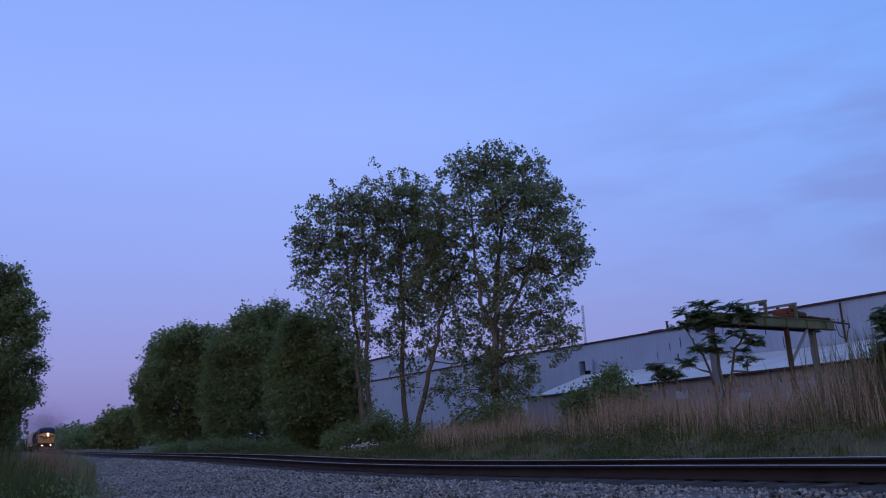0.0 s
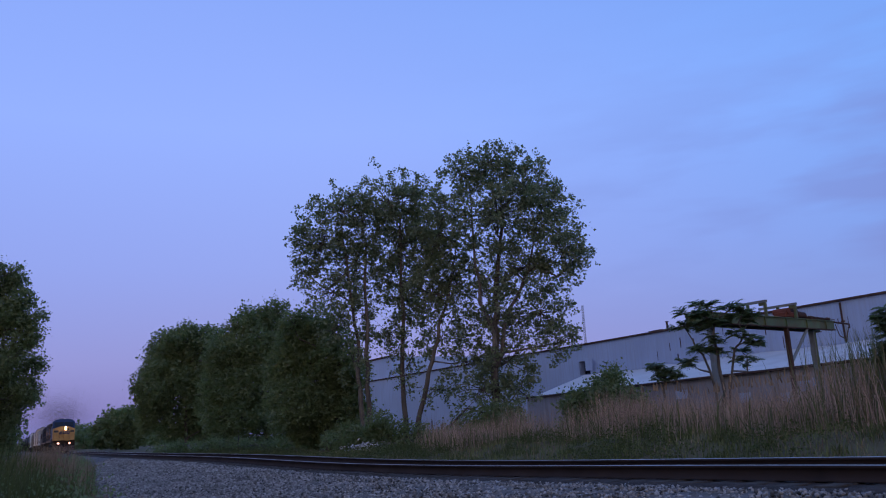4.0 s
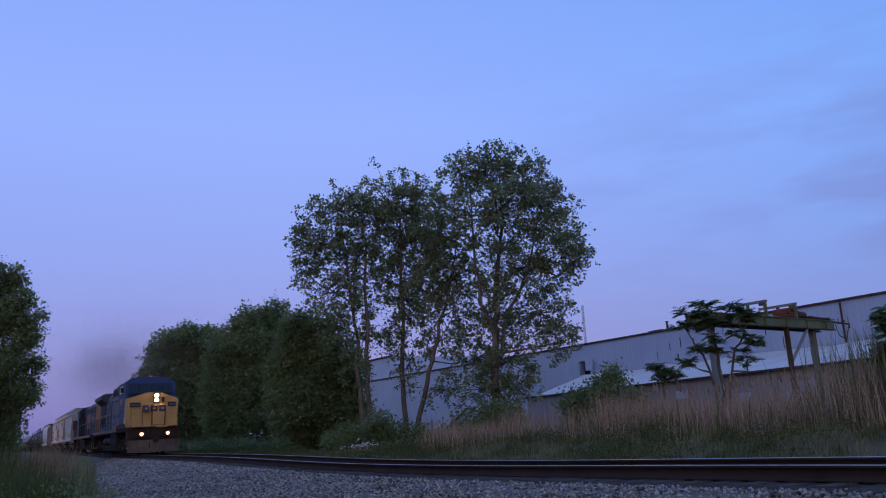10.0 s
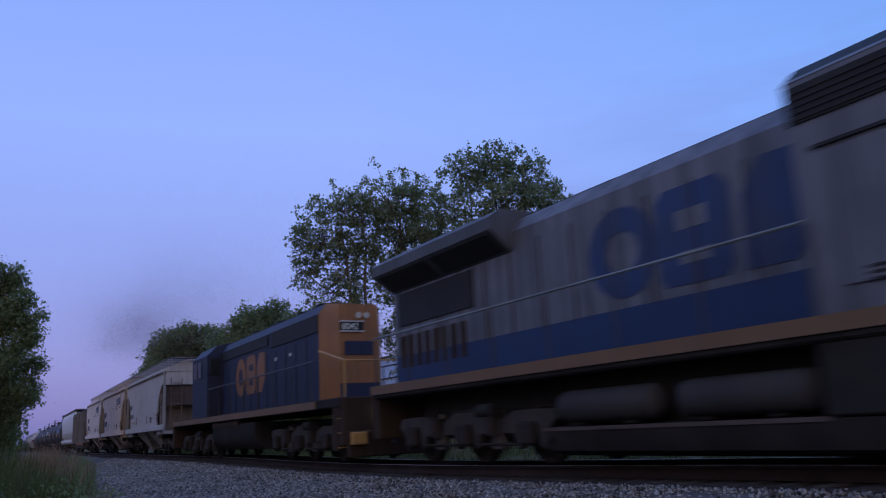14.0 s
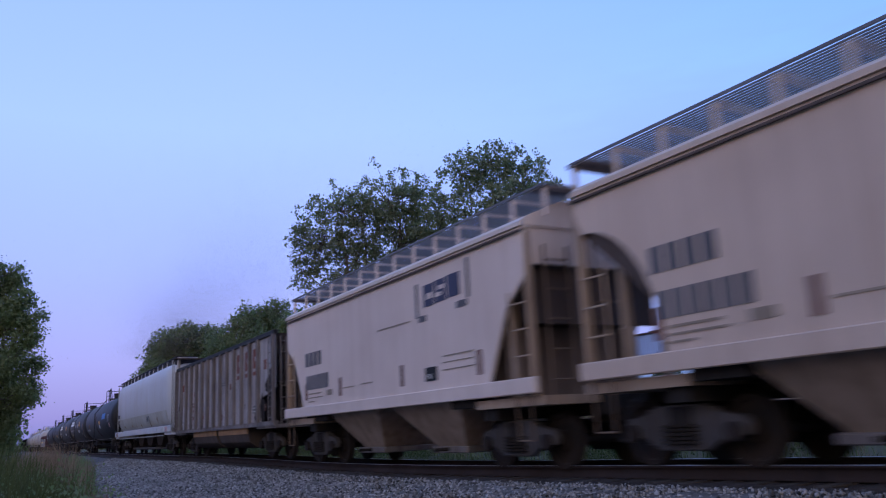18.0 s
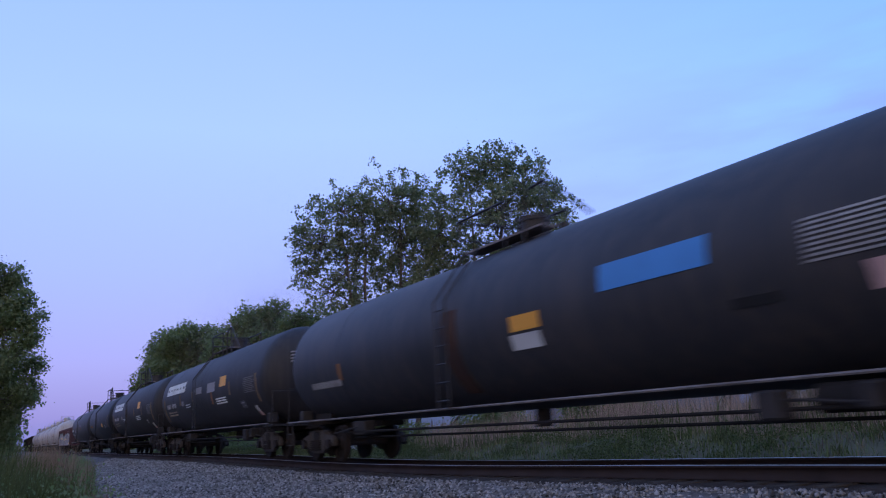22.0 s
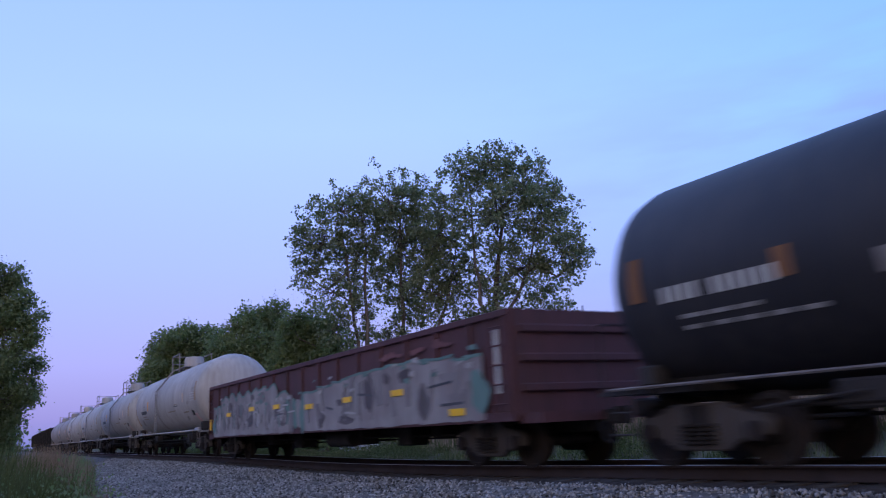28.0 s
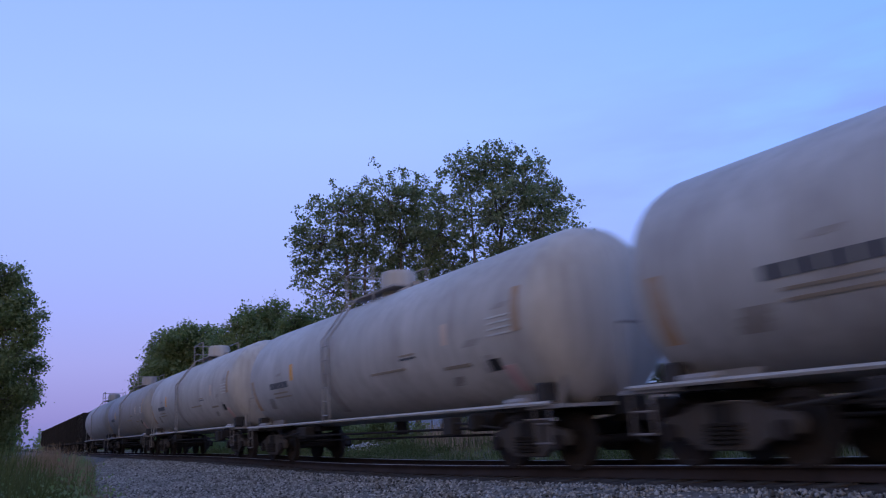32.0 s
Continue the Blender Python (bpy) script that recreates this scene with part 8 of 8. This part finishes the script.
        prism_y(g, [(x, z), (x + rng.uniform(0.1, 0.34), z + rng.uniform(-0.06, 0.08)), (x + 0.22, z + 0.09), (x + 0.02, z + 0.07)], -1.5865, -1.582)
        part("graffiti_line", g, rng.choice((M_teal, M_teal, M_grafpale)), c)
    for x0, x1, z0, z1 in ((5.1, 5.5, 2.26, 2.4), (5.45, 5.8, 2.3, 2.42), (5.8, 6.1, 2.26, 2.36), (6.45, 6.8, 2.24, 2.38), (6.75, 7.05, 2.28, 2.40), (7.4, 7.8, 2.3, 2.46), (7.75, 8.1, 2.28, 2.38)):
        blob(x0, x1, z0, z1, M_oldtag, -1.562, "faded_tag")
    # brake gear hung under the floor
    for x0, x1, z0 in ((-5.2, -4.6, 0.52), (-2.6, -1.9, 0.40), (0.6, 2.4, 0.46), (4.3, 5.0, 0.42), (6.0, 6.25, 0.55)):
        part("brake_gear", B((x0, x1, -0.85, -0.35, z0, 0.84), r=0.04), M_under, c)
    part("brake_reservoir", T(((0.7, -0.95, 0.62), (2.2, -0.95, 0.62), 0.2), n=14), M_under, c)
    part("brake_rod", T(((-6.8, -0.75, 0.66), (6.8, -0.75, 0.62), 0.025), ((-6.8, -0.3, 0.52), (6.8, -0.3, 0.56), 0.025), n=6), M_under, c)
    glyphs(c, -1.506, 9.5, 9.7, 1.3, 2.4, 1, M_pale)
    for x, z in ((8.0, 1.0), (5.58, 1.5), (2.92, 1.5), (0.34, 1.46), (-2.35, 1.58), (-4.81, 1.62), (-7.5, 1.54)):
        part("reflector", B((x, x + 0.52, -1.592, -1.55, z - 0.02, z + 0.11)), M_refl, c, "bright yellow reflector strip")
    part("reflector", B((-9.82, -9.66, -1.592, -1.5, 1.1, 1.5)), M_refl, c)


make_gondola()


# ---- white tank cars ----
def white_tank(centre, half, material=None, drop=0.0):
    t = tank_car("dusty white tank car with faint dark lettering", centre, half, half - 0.72, material or M_tankwhite, zc=ZC - drop, style="white", trim=M_tankgrey, group="white tank cars")
    k = half - 0.72
    for x in (-5.3, -4.9, -4.5, -4.1):
        P(t, RR, ZC - drop, x - 0.3, x + 0.04, 2.15, 2.32, M_mark)
    P(t, RR, ZC - drop, -5.4, -4.2, 2.0, 2.04, M_marktan)
    P(t, RR, ZC - drop, -5.4, -4.0, 1.88, 1.92, M_marktan)
    P(t, RR, ZC - drop, -3.75, -3.55, 2.3, 2.75, M_amber, "reflector", "orange reflector strip")
    P(t, RR, ZC - drop, 4.88, 5.1, 2.32, 2.72, M_hoptan, "reflector", "faded orange strip")
    P(t, RR, ZC - drop, 3.06, 3.75, 2.2, 2.24, M_mark)
    P(t, RR, ZC - drop, 3.06, 3.7, 2.27, 2.31, M_marktan)
    P(t, RR, ZC - drop, 4.75, 5.7, 1.86, 1.92, M_marktan)
    P(t, RR, ZC - drop, 6.3, 6.62, 1.72, 1.92, M_black, "data_panel", "dark panel")
    P(t, RR, ZC - drop, 6.66, 6.98, 1.34, 1.78, M_placard, "placard", "red and white placard")
    for i in range(4):
        P(t, RR, ZC - drop, 6.5, 7.2, 2.3 + i * 0.1, 2.33 + i * 0.1, M_pale)
    P(t, RR, ZC - drop, 1.5, 3.2, 2.0, 2.05, M_marktan)
    P(t, RR, ZC - drop, -1.3, -0.8, 1.3, 3.2, M_tankdust, "stain", "grey stain behind the ladder", 0.004)
    # grey smudges towards the ends
    for x, z, w, h in ((k - 2.6, 2.2, 0.7, 0.12), (k - 2.1, 1.7, 0.45, 0.3), (k - 1.5, 2.75, 0.55, 0.09), (k - 3.4, 1.55, 0.5, 0.16), (-k + 2.0, 1.6, 0.6, 0.3), (-k + 3.2, 2.5, 0.5, 0.08)):
        for q in range(3):
            P(t, RR, ZC - drop, x + 0.11 * q * w, x + w * (0.72 + 0.1 * q), z + h * q / 3, z + h * (q + 1) / 3, M_tankdust, "stain", "", 0.004 + 0.0006 * q)
    P(t, RR, ZC - drop, k - 0.92, k - 0.70, 2.3, 3.05, M_faded, "reflector", "faded orange reflector strip")
    P(t, RR, ZC - drop, -k + 0.8, -k + 1.05, 1.6, 2.5, M_faded, "rust_patch")
    for s in (-1, 1):
        part("end_cabinet", B((s * (half - 2.0) - 0.35, s * (half - 2.0) + 0.3, -1.40, -1.2, 1.06, 1.2), r=0.05), M_tankgrey, t)
    return t


for i in range(4):
    white_tank(-253.35 - i * 17.8, 8.9, None, 0.04 if i == 1 else 0.0)
white_tank(-324.55, 8.9, M_tankgrey)


# ---- dark cars at the tail ----
def tail_hopper(centre):
    c = car("open_hopper", "dark grey-brown open hopper loaded with rubble at the tail", "freight car", centre, 7.6, "tail hoppers")
    for y0, y1 in ((-1.5, -1.44), (1.44, 1.5)):
        part("side_sheet", B((-7.0, 7.0, y0, y1, 1.05, 3.7)), M_tankgrime, c)
    for i in range(12):
        x = -6.95 + i * 1.264
        part("rib", B((x - 0.06, x + 0.06, -1.58, -1.5, 1.05, 3.7)), M_under, c)
    for s in (-1, 1):
        part("end_wall", B((s * 7.0 - 0.05, s * 7.0 + 0.05, -1.5, 1.5, 1.05, 3.7)), M_under, c)
        add_truck(c, s * 5.3)
    bm = bmesh.new()
    prism(bm, [(-1.44, 3.4), (-0.6, 3.95), (0.6, 3.98), (1.44, 3.4)], -6.8, 6.8)
    part("load", bm, M_slope, c, "heaped dark load")
    part("floor", B((-7, 7, -1.4, 1.4, 0.9, 1.1)), M_under, c)


tank_car("grey tank car at the tail of the train", -342.4, 8.9, 8.1, M_tankgrey, style="white", trim=M_tankgrey, group="white tank cars")
for i in range(6):
    tail_hopper(-359.7 - i * 15.3)


# ---- exhaust smoke: loose clouds of soot that ride over the stack and then stay behind ----
SMOKE = []


def make_smoke():
    for i in range(9):
        rng = np.random.default_rng(60 + i)
        n = 64000
        c = rng.normal(0, 1, (n, 3)) * np.array([3.2, 2.2, 1.5]) * (0.8 + 0.09 * i)
        c += 0.5 * np.sin(c[:, [1, 2, 0]] * 1.6 + i)
        a, b = rng.normal(0, 1, (n, 3)), rng.normal(0, 1, (n, 3))
        a *= 0.0095 / np.linalg.norm(a, axis=1, keepdims=True)
        b *= 0.0095 / np.linalg.norm(b, axis=1, keepdims=True)
        v = np.stack([c - a, c + b, c + a], 1).reshape(-1, 3)
        puff = new("smoke_puff", mesh_np("smoke_puff", v, np.arange(3 * n).reshape(-1, 3), M_smoke))
        tagged(puff, "thin brown puff of diesel exhaust over the train", "smoke", "exhaust smoke", "stuff")
        SMOKE.append(puff)


make_smoke()


# ---- movement: the whole train runs along the curve, gathering speed a little ----
def run(t):
    return 13.843 * (t - 13.0) + 0.02194 * (t - 13.0) ** 2


def roll_wheels():
    """All wheels of one size share the same turning: one row for each thirtieth of a second."""
    for size in (0.457, 0.52):
        wheels = [w for w, r in ROLL if r == size]
        for w in wheels:
            # the axle's place on its truck, so that the shared keys hold the turn alone
            w.matrix_parent_inverse = Matrix.Translation(w.location)
            w.location = (0, 0, 0)
        rows = []
        for i in range(961):
            t = i / 30
            rows.append((t, Matrix.Rotation((run(t) / size) % math.tau, 4, "Y")))
        walk(wheels[0], rows)
        keys = wheels[0].animation_data
        for w in wheels[1:]:
            w.rotation_mode = "QUATERNION"
            w.animation_data_create()
            w.animation_data.action = keys.action
            w.animation_data.action_slot = keys.action_slot


def motions():
    times = [i * 0.5 for i in range(65)]
    for thing_on_rails, centre in TRAIN:
        walk(thing_on_rails, [(t, track_pose(centre + run(t), 0.0, min(0.0, float(rail_z(centre + run(t)))))) for t in times])
    # each puff rides just behind the stack, is left behind, rises and drifts off beyond the trees
    for i, puff in enumerate(SMOKE):
        leave = 8.3 + 0.52 * i
        stack = -24.6 - 0.5 * i
        rows = [(t, track_pose(stack + run(t), 0.0, 5.5 + 0.12 * i)) for t in (0.0, leave * 0.33, leave * 0.66, leave)]
        s = stack + run(leave)
        for dt, ds, lat, z in ((1.0, 4.0, 0.2, 7.4), (2.5, 4.5, 0.8, 9.4), (4.5, 3.0, 2.2, 10.8), (7.5, 0.0, 5.0, 11.6), (12.0, -8.0, 12.0, 10.0), (20.0, -24.0, 26.0, 5.0)):
            if leave + dt < 32:
                rows.append((leave + dt, track_pose(s + ds - 0.5 * i, lat * (0.8 + 0.05 * i), z - 0.15 * i)))
        rows.append((32.0, track_pose(s - 40 - i, 30.0 + i, 3.5)))
        walk(puff, rows)
    roll_wheels()


motions()
